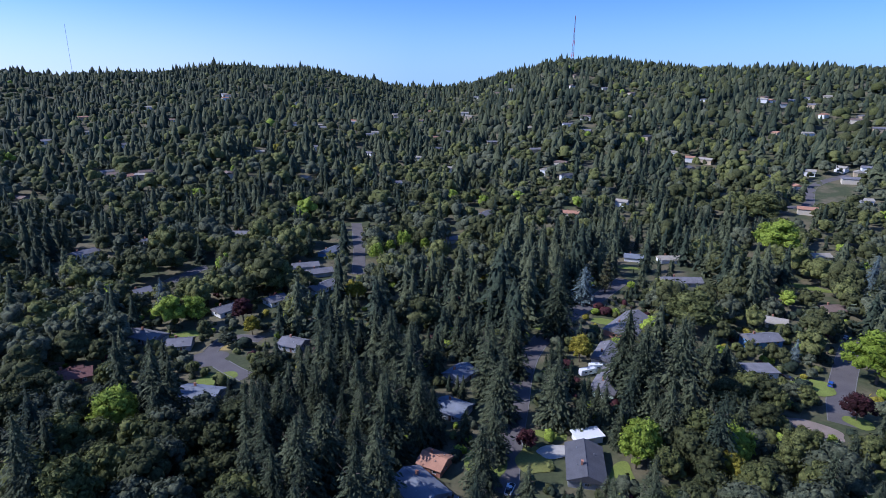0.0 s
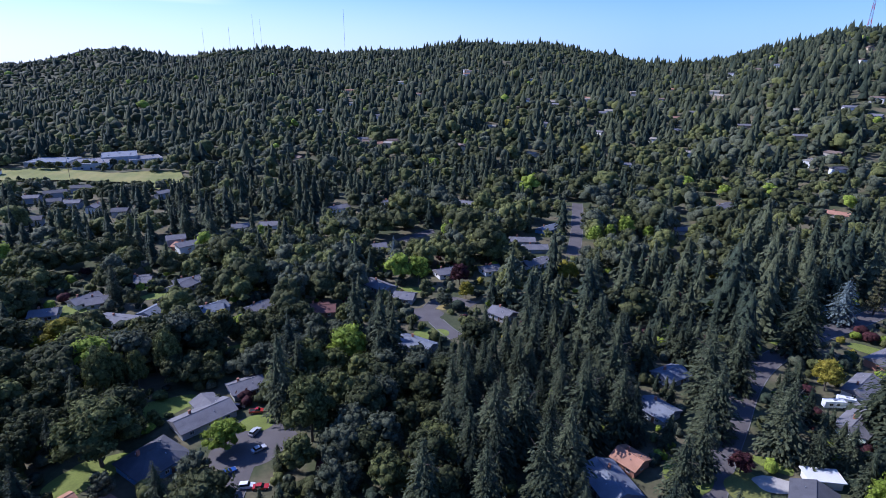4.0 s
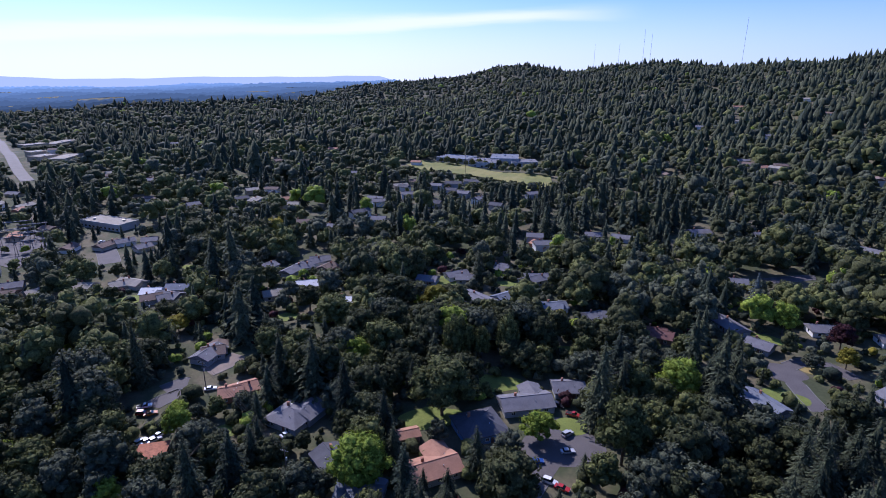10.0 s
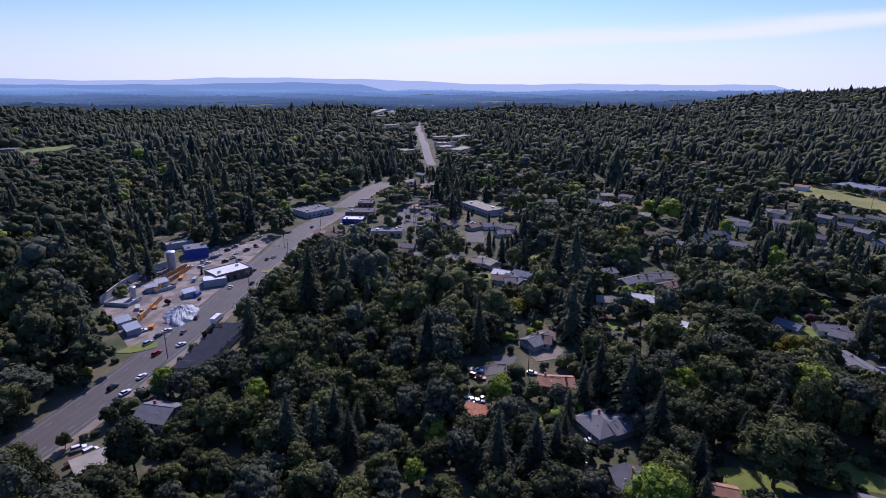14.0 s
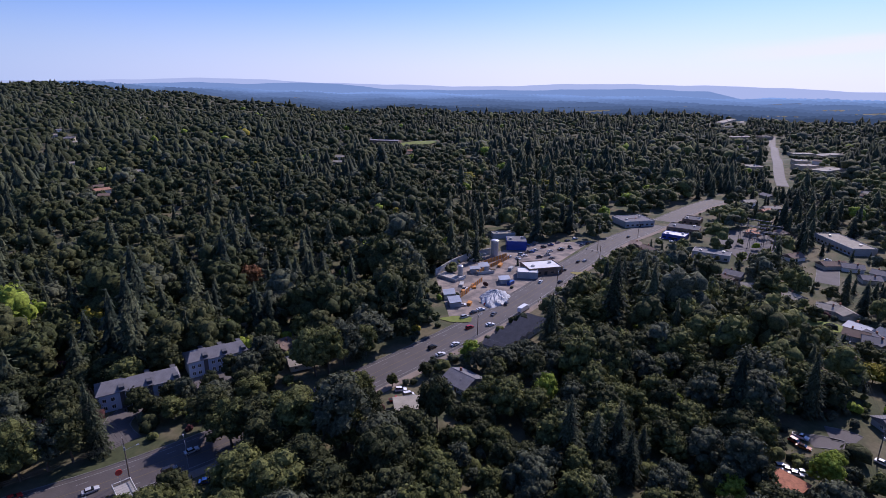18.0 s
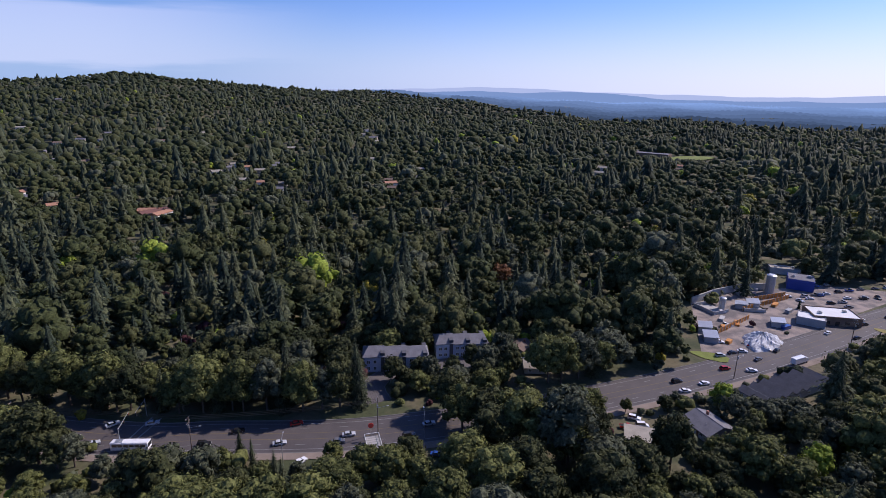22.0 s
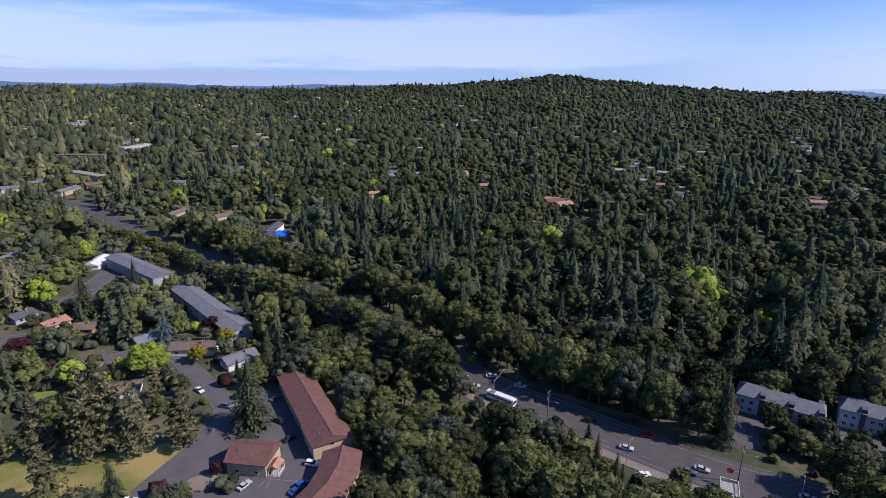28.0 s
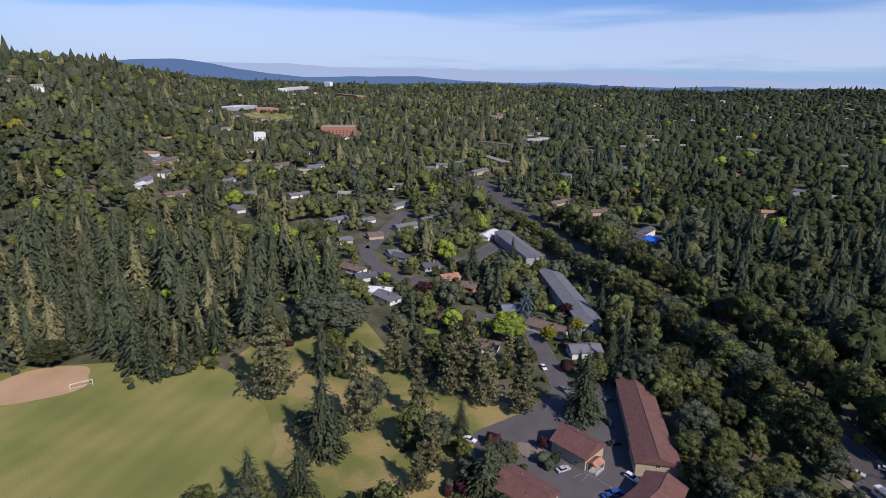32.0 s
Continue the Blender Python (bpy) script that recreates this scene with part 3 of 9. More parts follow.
BARE, OPEN = [], []  # circles without trees: x, y, radius; lines of sight to keep: x, y, z, radius


def clear(x, y, radius):
    BARE.append((x, y, radius))


def open_view(x, y, radius, z=1.0):
    OPEN.append((x, y, z, radius))


def room(x, y, h, spread):
    """How high a tree may grow: none on roofs, roads and lawns, lower before what shows through the gaps."""
    top = h.copy()
    for bx, by, br in BARE:
        top[np.hypot(x - bx, y - by) < br + spread * 0.3] = 0
    z = ground(x, y)
    for ox, oy, oz, orad in OPEN:
        d = math.hypot(ox, oy)
        along = (x * ox + y * oy) / d
        aside = np.abs(x * oy - y * ox) / d
        w = (along < d + 2) & (along > 0) & (aside < orad * along / d + spread * 0.7)
        sight = EYE_Z + (oz - EYE_Z) * along[w] / d
        top[w] = np.minimum(top[w], sight + 1.0 - z[w])
    top[(top < 0.12 * h) | (top < 2.8)] = 0
    return top


def allowed(x, y, h, spread):
    return room(x, y, h + 5, spread) >= h


def woods(rng, x, y):
    """The kind of tree at each place: 0 fir, 1 leafy, 2 bright, 3 yellowish, 4 pine; with height."""
    n = len(x)
    mix = wave(x, y, 260, 5) * 0.5 + wave(x, y, 80, 6) * 0.6 + rng.normal(0, 0.42, n)
    for fx, fy, fr, gain in GROVES:
        mix += gain * np.clip(1.6 - np.hypot(x - fx, y - fy) / fr, 0, 1)
    hills = np.cos(np.radians(yaw_of(x, y) - 5)) > 0.7
    mix += np.where(hills, 0.45, 0.0) * np.clip((np.hypot(x, y) - 600) / 500, 0, 1)
    bearing = (yaw_of(x, y) + 360) % 360
    mix += np.where((bearing > 128) & (bearing < 212) & (np.hypot(x, y) > 225), -0.25, 0.0)
    mix -= np.where((bearing > 208) & (bearing < 250) & (np.hypot(x, y) < 520), 0.3, 0.0)
    kind = np.where(mix > 0.36, 0, 1)
    u = rng.random(n)
    kind[(kind == 1) & (u < np.where(np.hypot(x, y) > 600, 0.008, np.where((bearing > 128) & (bearing < 212), 0.008, 0.03)))] = 2
    kind[(kind == 1) & (u > 0.998)] = 3
    h = np.where(kind == 0, rng.triangular(12, 20, 33, n) * np.where(np.hypot(x, y) > 420, 0.85, 1.0), rng.triangular(8, 13.5, 21, n) * np.where(np.hypot(x, y) > 420, 0.85, 1.0))
    h = h * np.interp(np.hypot(x, y), [190, 260, 900, 1300], [1.0, 1.25, 1.25, 1.05])
    h = h * np.clip(1 + 0.22 * wave(x, y, 55, 8) + 0.12 * wave(x, y, 180, 9), 0.6, 1.5)
    return kind, h


GROVES = [  # x, y, radius, gain: plus for firs, minus for broad leaves
    (-10, 215, 75, 2.0), (60, 200, 50, 1.2), (-60, -230, 140, 0.4), (-130, -90, 90, -1.2), (-60, -130, 70, -1.0), (30, -140, 60, -1.6), (20, -170, 60, -1.0),
    (290, -60, 70, 1.6), (260, 10, 60, 1.4), (330, 20, 70, 1.2), (-80, 330, 80, -0.6), (-190, 160, 70, -0.5), (-330, 330, 90, 0.8), (110, 330, 70, 0.8), (60, -330, 90, 0.7)]

# ---- kinds of things ----
def at(x, y, turn=0.0, up=0.0):
    """A pose on the ground; turn counts anticlockwise from +x, in degrees."""
    return pose(x, y, level(x, y) + up, 0, 0, turn)


def sweep(pts, step=6.0):
    """A smooth line through plan points (Catmull-Rom)."""
    p = [np.array(q, float) for q in pts]
    p = [2 * p[0] - p[1]] + p + [2 * p[-1] - p[-2]]
    out = []
    for a, b, c, d in zip(p, p[1:], p[2:], p[3:]):
        n = max(2, int(np.hypot(*(c - b)) / step))
        for k in range(n):
            t = k / n
            out.append(0.5 * (2 * b + (c - a) * t + (2 * a - 5 * b + 4 * c - d) * t * t + (3 * b - a - 3 * c + d) * t ** 3))
    return np.array(out + [p[-2]])


def offset(line, d):
    g = np.gradient(line, axis=0)
    g /= np.linalg.norm(g, axis=1)[:, None]
    return line + np.stack([-g[:, 1], g[:, 0]], -1) * d


def ribbon(name, line, d0, d1, up, mat, label, category="road", thick=0.0, parent=None):
    """A strip between two offsets of a line, lying on the land."""
    a, b = offset(line, d0), offset(line, d1)
    za, zb = ground(a[:, 0], a[:, 1]) + up, ground(b[:, 0], b[:, 1]) + up
    s, n = Shell(), len(line)
    v = [(*p, z) for p, z in zip(a, za)] + [(*p, z) for p, z in zip(b, zb)]
    f = [(i + 1, i, n + i, n + i + 1) for i in range(n - 1)]
    if thick:
        v += [(x, y, z - thick) for x, y, z in v]
        f += [(i, i + 1, 2 * n + i + 1, 2 * n + i) for i in range(n - 1)] + [(n + i + 1, n + i, 3 * n + i, 3 * n + i + 1) for i in range(n - 1)]
    s.add(v, f)
    if parent:
        return part(name, s, mat, parent)
    return tagged(new(name, s.mesh(name, mat)), label, category, "", "structure")


def street(pts, width=8.0, label="grey asphalt street between gardens", view=1.0, pad=2.0, mat=None, bulb=0.0, up=0.05):
    line = sweep(pts)
    for x, y in line:
        clear(x, y, width / 2 + pad)
        if view:
            open_view(x, y, width * 0.4 * view, 0.0)
    road = ribbon("street", line, -width / 2, width / 2, up, mat or ASPHALT, label)
    edge = line[np.hypot(*(line - line[-1]).T) > bulb] if bulb else line
    for side in (1, -1):
        ribbon("kerb", edge, side * (width / 2 + 0.002), side * (width / 2 + 0.3), up + 0.12, KERB, "", thick=0.2, parent=road)
    if bulb:
        disc("street", pts[-1][0], pts[-1][1], bulb, bulb, 0, mat or ASPHALT, "round asphalt turning head", up + 0.006, "road")
        clear(*pts[-1], bulb + pad)
        open_view(*pts[-1], bulb * 0.9, 0.0)
    return road


def disc(name, x, y, a, b, turn, mat, label, up=0.03, category="lawn", wobble=0.08, view=True):
    """A flat patch with an uneven round outline."""
    n, c, s = 28, math.cos(radians(turn)), math.sin(radians(turn))
    v = []
    for k in range(n):
        t = math.tau * k / n
        r = 1 + wobble * math.sin(3 * t + x) + wobble * 0.6 * math.sin(5 * t + y)
        px, py = x + (c * math.cos(t) * a - s * math.sin(t) * b) * r, y + (s * math.cos(t) * a + c * math.sin(t) * b) * r
        v.append((px, py, level(px, py) + up))
    m = Shell().add(v + [(x, y, level(x, y) + up)], [(k, (k + 1) % n, n) for k in range(n)]).mesh(name, mat)
    return tagged(new(name, m), label, category, "", "structure")


LAWNS = []


def lawn(x, y, a, b, turn=0.0, mat=None, label="sunlit green garden lawn", view=1.0, up=0.06, bare=0.8):
    LAWNS.append(1)
    up += 0.006 * len(LAWNS)
    disc("lawn", x, y, a, b, turn, mat or LAWN, label, up)
    clear(x, y, min(a, b) * bare)
    if max(a, b) > 1.6 * min(a, b):
        for k in (-0.55, 0.55):
            clear(x + math.cos(radians(turn)) * max(a, b) * k, y + math.sin(radians(turn)) * max(a, b) * k, min(a, b) * bare)
    if view:
        open_view(x, y, min(a, b) * 0.8 * view, 0.0)


def area(name, pts, mat, label, up=0.04, category="paving"):
    m = Shell().add([(x, y, level(x, y) + up) for x, y in pts], [tuple(range(len(pts)))]).mesh(name, mat)
    return tagged(new(name, m), label, category, "", "structure")


WINDOW_MESHES = {}


def window(parent, x, y, z, turn, w=1.4, h=1.2, fine=True):
    """A framed pane standing out 6 cm from a wall; its outside faces local -y."""
    key = (w, h)
    if key not in WINDOW_MESHES:
        s = Shell()
        for x0, z0, x1, z1 in ((-w / 2, 0, w / 2, 0.1), (-w / 2, h - 0.1, w / 2, h), (-w / 2, 0.1, -w / 2 + 0.1, h - 0.1), (w / 2 - 0.1, 0.1, w / 2, h - 0.1), (-0.04, 0.1, 0.04, h - 0.1)):
            s.box(x0, -0.07, z0, x1, 0.02, z1)
        WINDOW_MESHES[key] = (s.mesh("window", FRAME), Shell().box(-w / 2 + 0.05, -0.03, 0.05, w / 2 - 0.05, 0.02, h - 0.05).mesh("pane", GLASS))
    frame_mesh, pane_mesh = WINDOW_MESHES[key]
    if not fine:
        part("window", pane_mesh, None, parent, at=pose(x, y, z, 0, 0, turn))
        return
    win = part("window", frame_mesh, None, parent, at=pose(x, y, z, 0, 0, turn))
    part("pane", pane_mesh, None, win)


def gable_house(name, x, y, turn, length, width, roof="grey", walls="cream", eave=2.8, pitch=0.38, hip=False, label="", category="house",
                wing=0.0, wing_side=1, windows=True, chimney=True, view=1.0, group="houses among the trees", over=0.6, up=0.0, flat=False):
    """A house with walls, a thick pitched roof, windows, a door; wing: length of a cross wing."""
    t = tagged(new(name), label, category, group)
    t.matrix_basis = at(x, y, turn, up)
    l, w = length / 2, width / 2
    rise = 0.35 if flat else w * pitch
    s = Shell().box(-l, -w, -7.0 if math.hypot(x, y) > 450 else -0.6, l, w, eave)
    if not flat and not hip:
        for e in (-l, l):
            s.add([(e, -w, eave), (e, w, eave), (e, 0, eave + rise)], [(0, 1, 2)])
    part("wall", s, WALLS[walls], t)
    ro, k = Shell(), 0.22
    a, b = l + over, w + over
    low = eave - over * (rise / w)
    inset = b * 0.9 if hip else 0.0
    if flat:
        ro.box(-a, -b, eave, a, b, eave + 0.35)
    else:
        top = [(-a, -b, low + k), (a, -b, low + k), (a, b, low + k), (-a, b, low + k), (-a + inset, 0, eave + rise + k), (a - inset, 0, eave + rise + k)]
        bot = [(px, py, pz - k) for px, py, pz in top]
        ro.add(top + bot, [(0, 1, 5, 4), (2, 3, 4, 5), (1, 2, 5), (3, 0, 4), (7, 6, 10, 11), (9, 8, 11, 10),
                           (6, 7, 1, 0), (8, 9, 3, 2), (7, 8, 2, 1), (9, 6, 0, 3)])
        ro.tube((-a + inset, 0, eave + rise + k), (a - inset, 0, eave + rise + k), 0.12, 0.12, 4)
    part("roof", ro, ROOFS[roof], t)
    if wing:
        wl, ww = wing, width * 0.38
        cx = l * 0.45
        y0, y1 = (0, wing_side * (w + wl))
        lo, hi = min(y0, y1), max(y0, y1)
        part("wall", Shell().box(cx - ww, lo, -0.6, cx + ww, hi, eave).add(
            [(cx - ww, y1, eave), (cx + ww, y1, eave), (cx, y1, eave + ww * pitch)], [(0, 1, 2)]), WALLS[walls], t)
        wr, e = Shell(), y1 + wing_side * over
        v = [(cx - ww - over, 0, low + k), (cx + ww + over, 0, low + k), (cx + ww + over, e, low + k), (cx - ww - over, e, low + k),
             (cx, 0, eave + ww * pitch + k), (cx, e, eave + ww * pitch + k)]
        wr.add(v + [(px, py, pz - k) for px, py, pz in v], [(1, 2, 5, 4), (3, 0, 4, 5), (2, 3, 5), (3, 2, 8, 9), (2, 1, 7, 8), (0, 3, 9, 6)])
        part("roof", wr, ROOFS[roof], t)
    if windows and math.hypot(x, y) < 330:
        storeys = 2 if eave > 4.5 else 1
        near = math.hypot(x, y) < 260
        for fl in range(storeys):
            zz = 0.95 + fl * 2.7
            n = max(2, min(9, int(length / 4.8)))
            for i in range(n):
                px = -l + (i + 0.5) * length / n
                window(t, px, -w, zz, 0, fine=near)
                window(t, px, w, zz, 180, fine=near)
            window(t, -l, 0, zz, -90, fine=near)
            window(t, l, 0, zz, 90, fine=near)
        part("door", Shell().box(-0.5, -w - 0.06, 0, 0.5, -w + 0.02, 2.05), DOORS, t, at=pose(length * 0.12, 0, 0))
    if chimney and not flat:
        part("chimney", Shell().box(-0.4, -0.3, eave, 0.4, 0.3, eave + rise + 1.0).box(-0.46, -0.36, eave + rise + 1.0, 0.46, 0.36, eave + rise + 1.12), BRICK, t, at=pose(-l * 0.4, w * 0.25, 0))
    clear(x, y, min(length, width) * 0.75)
    for q in (-0.36, 0.36):
        clear(x + math.cos(radians(turn)) * length * q, y + math.sin(radians(turn)) * length * q, min(length, width) * 0.6)
    if view:
        spots = int(length / 8) if length > 22 else 1
        for q in [(k + 0.5) / spots - 0.5 for k in range(spots)]:
            open_view(x + math.cos(radians(turn)) * length * q, y + math.sin(radians(turn)) * length * q, min(max(length, width), 22) * 0.23 * view, level(x, y) + eave * (0.6 if math.hypot(x, y) < 330 else 0.85))
    if math.hypot(x, y) < 330 and not flat and windows:
        for q, r in ((-0.2, 0.5), (0.15, -0.5), (0.3, 0.45)):
            part("roof_vent", Shell().tube((0, 0, -0.3), (0, 0, 0.45), 0.14, 0.14, 6), METAL, t, at=pose(length * q, w * r, eave + rise * (1 - abs(r)) + k))
    return t


def house(x, y, turn, length, width, roof="grey", walls="cream", name="house", **more):
    words = {"grey": "grey shingled", "dark": "charcoal shingled", "brown": "brown shingled", "terra": "terracotta-coloured", "white": "white flat-looking",
             "tan": "tan", "blue": "blue-grey shingled", "maroon": "maroon-brown", "rust": "rusty tin"}[roof]
    more.setdefault("label", "%s-roofed %s house among garden trees" % (words, {"cream": "cream", "white": "white", "grey": "grey", "blue": "blue", "green": "pale green",
                                                                              "brown": "brown", "brick": "brick", "tan": "tan", "navy": "blue", "concrete": "concrete"}[walls]))
    return gable_house(name, x, y, turn, length, width, roof, walls, **more)


def block(name, x, y, turn, length, width, height, walls, roof, label, category="building", units=2, rows=1, view=1.0, parapet=0.6, bay=4.0, glazed=True):
    """A flat-roofed building: walls, parapet, roof deck, roof units, doors and bands of windows."""
    t = tagged(new(name), label, category)
    t.matrix_basis = at(x, y, turn)
    l, w = length / 2, width / 2
    part("wall", Shell().box(-l, -w, -0.6, l, w, height), WALLS[walls], t)
    part("roof", Shell().box(-l + 0.3, -w + 0.3, height, l - 0.3, w - 0.3, height + 0.15), ROOFS[roof], t)
    if parapet:
        s = Shell()
        for x0, y0, x1, y1 in ((-l, -w, l, -w + 0.3), (-l, w - 0.3, l, w), (-l, -w + 0.3, -l + 0.3, w - 0.3), (l - 0.3, -w + 0.3, l, w - 0.3)):
            s.box(x0, y0, height, x1, y1, height + parapet)
        part("parapet", s, WALLS[walls], t)
    for i in range(units):
        px = -l * 0.6 + i * length * 0.6 / max(1, units - 1) if units > 1 else 0
        part("roof_unit", Shell().box(-0.9, -0.7, height + 0.15, 0.9, 0.7, height + 1.2).box(-0.5, -0.4, height + 1.2, 0.5, 0.4, height + 1.4), METAL, t, at=pose(px, w * (0.3 if i % 2 else -0.3), 0))
    if glazed:
        n = max(1, int(length / bay))
        for r in range(rows):
            for i in range(n):
                px = -l + (i + 0.5) * length / n
                window(t, px, -w, 0.9 + 3.0 * r, 0, 2.2, 1.5, fine=False)
                window(t, px, w, 0.9 + 3.0 * r, 180, 2.2, 1.5, fine=False)
        part("door", Shell().box(-1, -w - 0.06, 0, 1, -w + 0.02, 2.2), GLASS, t)
    for q in (-0.38, 0, 0.38):
        clear(x + math.cos(radians(turn)) * length * q, y + math.sin(radians(turn)) * length * q, max(width * 0.62, length * 0.2))
    if view:
        for q in (-0.3, 0, 0.3):
            open_view(x + math.cos(radians(turn)) * length * q, y + math.sin(radians(turn)) * length * q, max(width, length * 0.3) * 0.45 * view, level(x, y) + height * 0.5)
    return t


CARS = {}


def car_model(paint, kind):
    """A car: body, glasshouse, roof, wheels, lamps. kind: sedan, suv, pickup or van."""
    half, tall = 0.9, {"sedan": 1.45, "suv": 1.75, "pickup": 1.8, "van": 2.0}[kind]
    belt = 0.92 if kind == "sedan" else 1.05
    c0, c1, g = {"sedan": (-1.55, 0.95, 0.62), "suv": (-2.15, 0.95, 0.5), "pickup": (-0.55, 1.05, 0.45), "van": (-2.3, 1.3, 0.5)}[kind]
    t = new("car")
    side = [(-2.3, 0.3), (2.2, 0.3), (2.3, 0.55), (2.2, 0.8), (1.1, belt), (-2.2, belt), (-2.32, 0.7)]
    if kind == "pickup":
        side = [(-2.6, 0.4), (2.3, 0.4), (2.4, 0.7), (2.3, 1.0), (1.2, belt + 0.05), (-2.6, belt + 0.05)]
    n = len(side)
    s = Shell().add([(x, -half, z) for x, z in side] + [(x, half, z) for x, z in side],
                    [tuple(range(n)), tuple(range(2 * n - 1, n - 1, -1))] + [((i + 1) % n, i, n + i, n + (i + 1) % n) for i in range(n)])
    part("body", s, CAR_PAINT[paint], t)
    v = [(c0, -half + 0.06, belt), (c1, -half + 0.06, belt), (c1, half - 0.06, belt), (c0, half - 0.06, belt),
         (c0 + g * 0.6, -half + 0.22, tall - 0.06), (c1 - g * 1.1, -half + 0.22, tall - 0.06), (c1 - g * 1.1, half - 0.22, tall - 0.06), (c0 + g * 0.6, half - 0.22, tall - 0.06)]
    part("glasshouse", Shell().add(v, [(0, 1, 5, 4), (1, 2, 6, 5), (2, 3, 7, 6), (3, 0, 4, 7)]), GLASS, t)
    part("roof", Shell().box(c0 + g * 0.6, -half + 0.2, tall - 0.06, c1 - g * 1.1, half - 0.2, tall), CAR_PAINT[paint], t)
    if kind == "pickup":
        part("load_bed", Shell().box(-2.5, -0.78, belt + 0.051, -0.65, 0.78, belt + 0.06), RUBBER, t)
    for x in (-1.4, 1.4):
        for y in (-half + 0.08, half - 0.08):
            wh = part("wheel", Shell().tube((x, y - 0.12, 0.33), (x, y + 0.12, 0.33), 0.33, 0.33, 10), RUBBER, t)
            part("rim", Shell().tube((x, y - 0.125, 0.33), (x, y + 0.125, 0.33), 0.19, 0.19, 8), METAL, wh)
    front, back = (2.4, -2.62) if kind == "pickup" else (2.3, -2.33)
    for y in (-0.65, 0.65):
        part("headlight", Shell().box(front - 0.1, y - 0.18, 0.6, front + 0.01, y + 0.18, 0.75), LAMP_GLASS, t)
        part("tail_light", Shell().box(back - 0.01, y - 0.15, 0.62, back + 0.1, y + 0.15, 0.8), RED_LENS, t)
    return t


def car(x, y, turn, paint="white", kind="sedan", where="on the road", up=0.06):
    key = (paint, kind)
    name = {"sedan": "car", "suv": "car", "pickup": "pickup_truck", "van": "van"}[kind]
    label = "%s %s standing %s" % (paint, {"sedan": "saloon car", "suv": "tall estate car", "pickup": "pickup truck", "van": "panel van"}[kind], where)
    if key not in CARS:
        CARS[key] = ob = car_model(paint, kind)
        ob.name = name
        ob.matrix_basis = at(x, y, turn, up)
    else:
        ob = copy_thing(CARS[key], at(x, y, turn, up))
    clear(x, y, 2.5)
    open_view(x, y, 2.0, 0.5)
    return tagged(ob, label, "car" if kind in ("sedan", "suv") else name.replace("_", " "), "vehicles")


def utility_pole(x, y, turn, height=13.0, arms=1, lamp=False):
    """A wooden pole; the arms lie along local x."""
    t = tagged(new("utility_pole"), "weathered wooden utility pole with crossarms by the road", "utility pole", "utility poles")
    t.matrix_basis = at(x, y, turn)
    part("post", Shell().tube((0, 0, -1), (0, 0, height), 0.2, 0.13, 8), POLE_WOOD, t)
    for k in range(arms):
        z = height - 0.5 - k * 1.5
        arm = part("crossarm", Shell().box(-1.3, -0.2, z, 1.3, -0.08, z + 0.14), POLE_WOOD, t)
        for q in (-1.2, -0.5, 0.5, 1.2):
            part("insulator", Shell().tube((q, -0.14, z + 0.14), (q, -0.14, z + 0.4), 0.07, 0.04, 6), LAMP_GLASS, arm)
    part("transformer", Shell().tube((0.4, 0, height - 3.6), (0.4, 0, height - 2.6), 0.28, 0.28, 8), METAL, t)
    if lamp:
        a = part("lamp_arm", Shell().tube((0, 0, height - 4), (0, 3.2, height - 3.2), 0.06, 0.04, 5), METAL, t)
        part("lamp_head", Shell().box(-0.18, 3.1, height - 3.3, 0.18, 3.9, height - 3.1), METAL, a)
    open_view(x, y, 0.6, level(x, y) + height * 0.6)
    return t


def street_lamp(x, y, turn, height=9.0):
    t = tagged(new("street_lamp"), "galvanised street lamp with a curved arm over the road", "street lamp", "street lamps")
    t.matrix_basis = at(x, y, turn)
    part("post", Shell().tube((0, 0, -0.5), (0, 0, height), 0.11, 0.07, 8), METAL, t)
    s, p = Shell(), (0, 0, height - 0.1)
    for k in range(1, 5):
        q = (0.75 * k, 0, height - 0.1 + 0.9 * math.sin(k / 4 * 1.6))
        s.tube(p, q, 0.05, 0.05, 5)
        p = q
    part("arm", s, METAL, t)
    part("lamp_head", Shell().box(2.9, -0.16, height + 0.72, 3.7, 0.16, height + 0.86), METAL, t)
    open_view(x, y, 0.6, height * 0.6)
    return t


def cable(p, q, sag=0.8, r=0.035):
    s, pts = Shell(), []
    for k in range(9):
        u = k / 8
        pts.append((p[0] + (q[0] - p[0]) * u, p[1] + (q[1] - p[1]) * u, p[2] + (q[2] - p[2]) * u - sag * 4 * u * (1 - u)))
    side = Vector((p[1] - q[1], q[0] - p[0], 0)).normalized() * r
    rim = [side, Vector((0, 0, r)), -side, Vector((0, 0, -r))]
    s.add([Vector(a) + e for a in pts for e in rim], [(k * 4 + i, k * 4 + (i + 1) % 4, k * 4 + 4 + (i + 1) % 4, k * 4 + 4 + i) for k in range(8) for i in range(4)])
    return tagged(new("overhead_cable", s.mesh("overhead_cable", WIRE)), "black overhead cable strung between poles", "cable", "overhead cables")


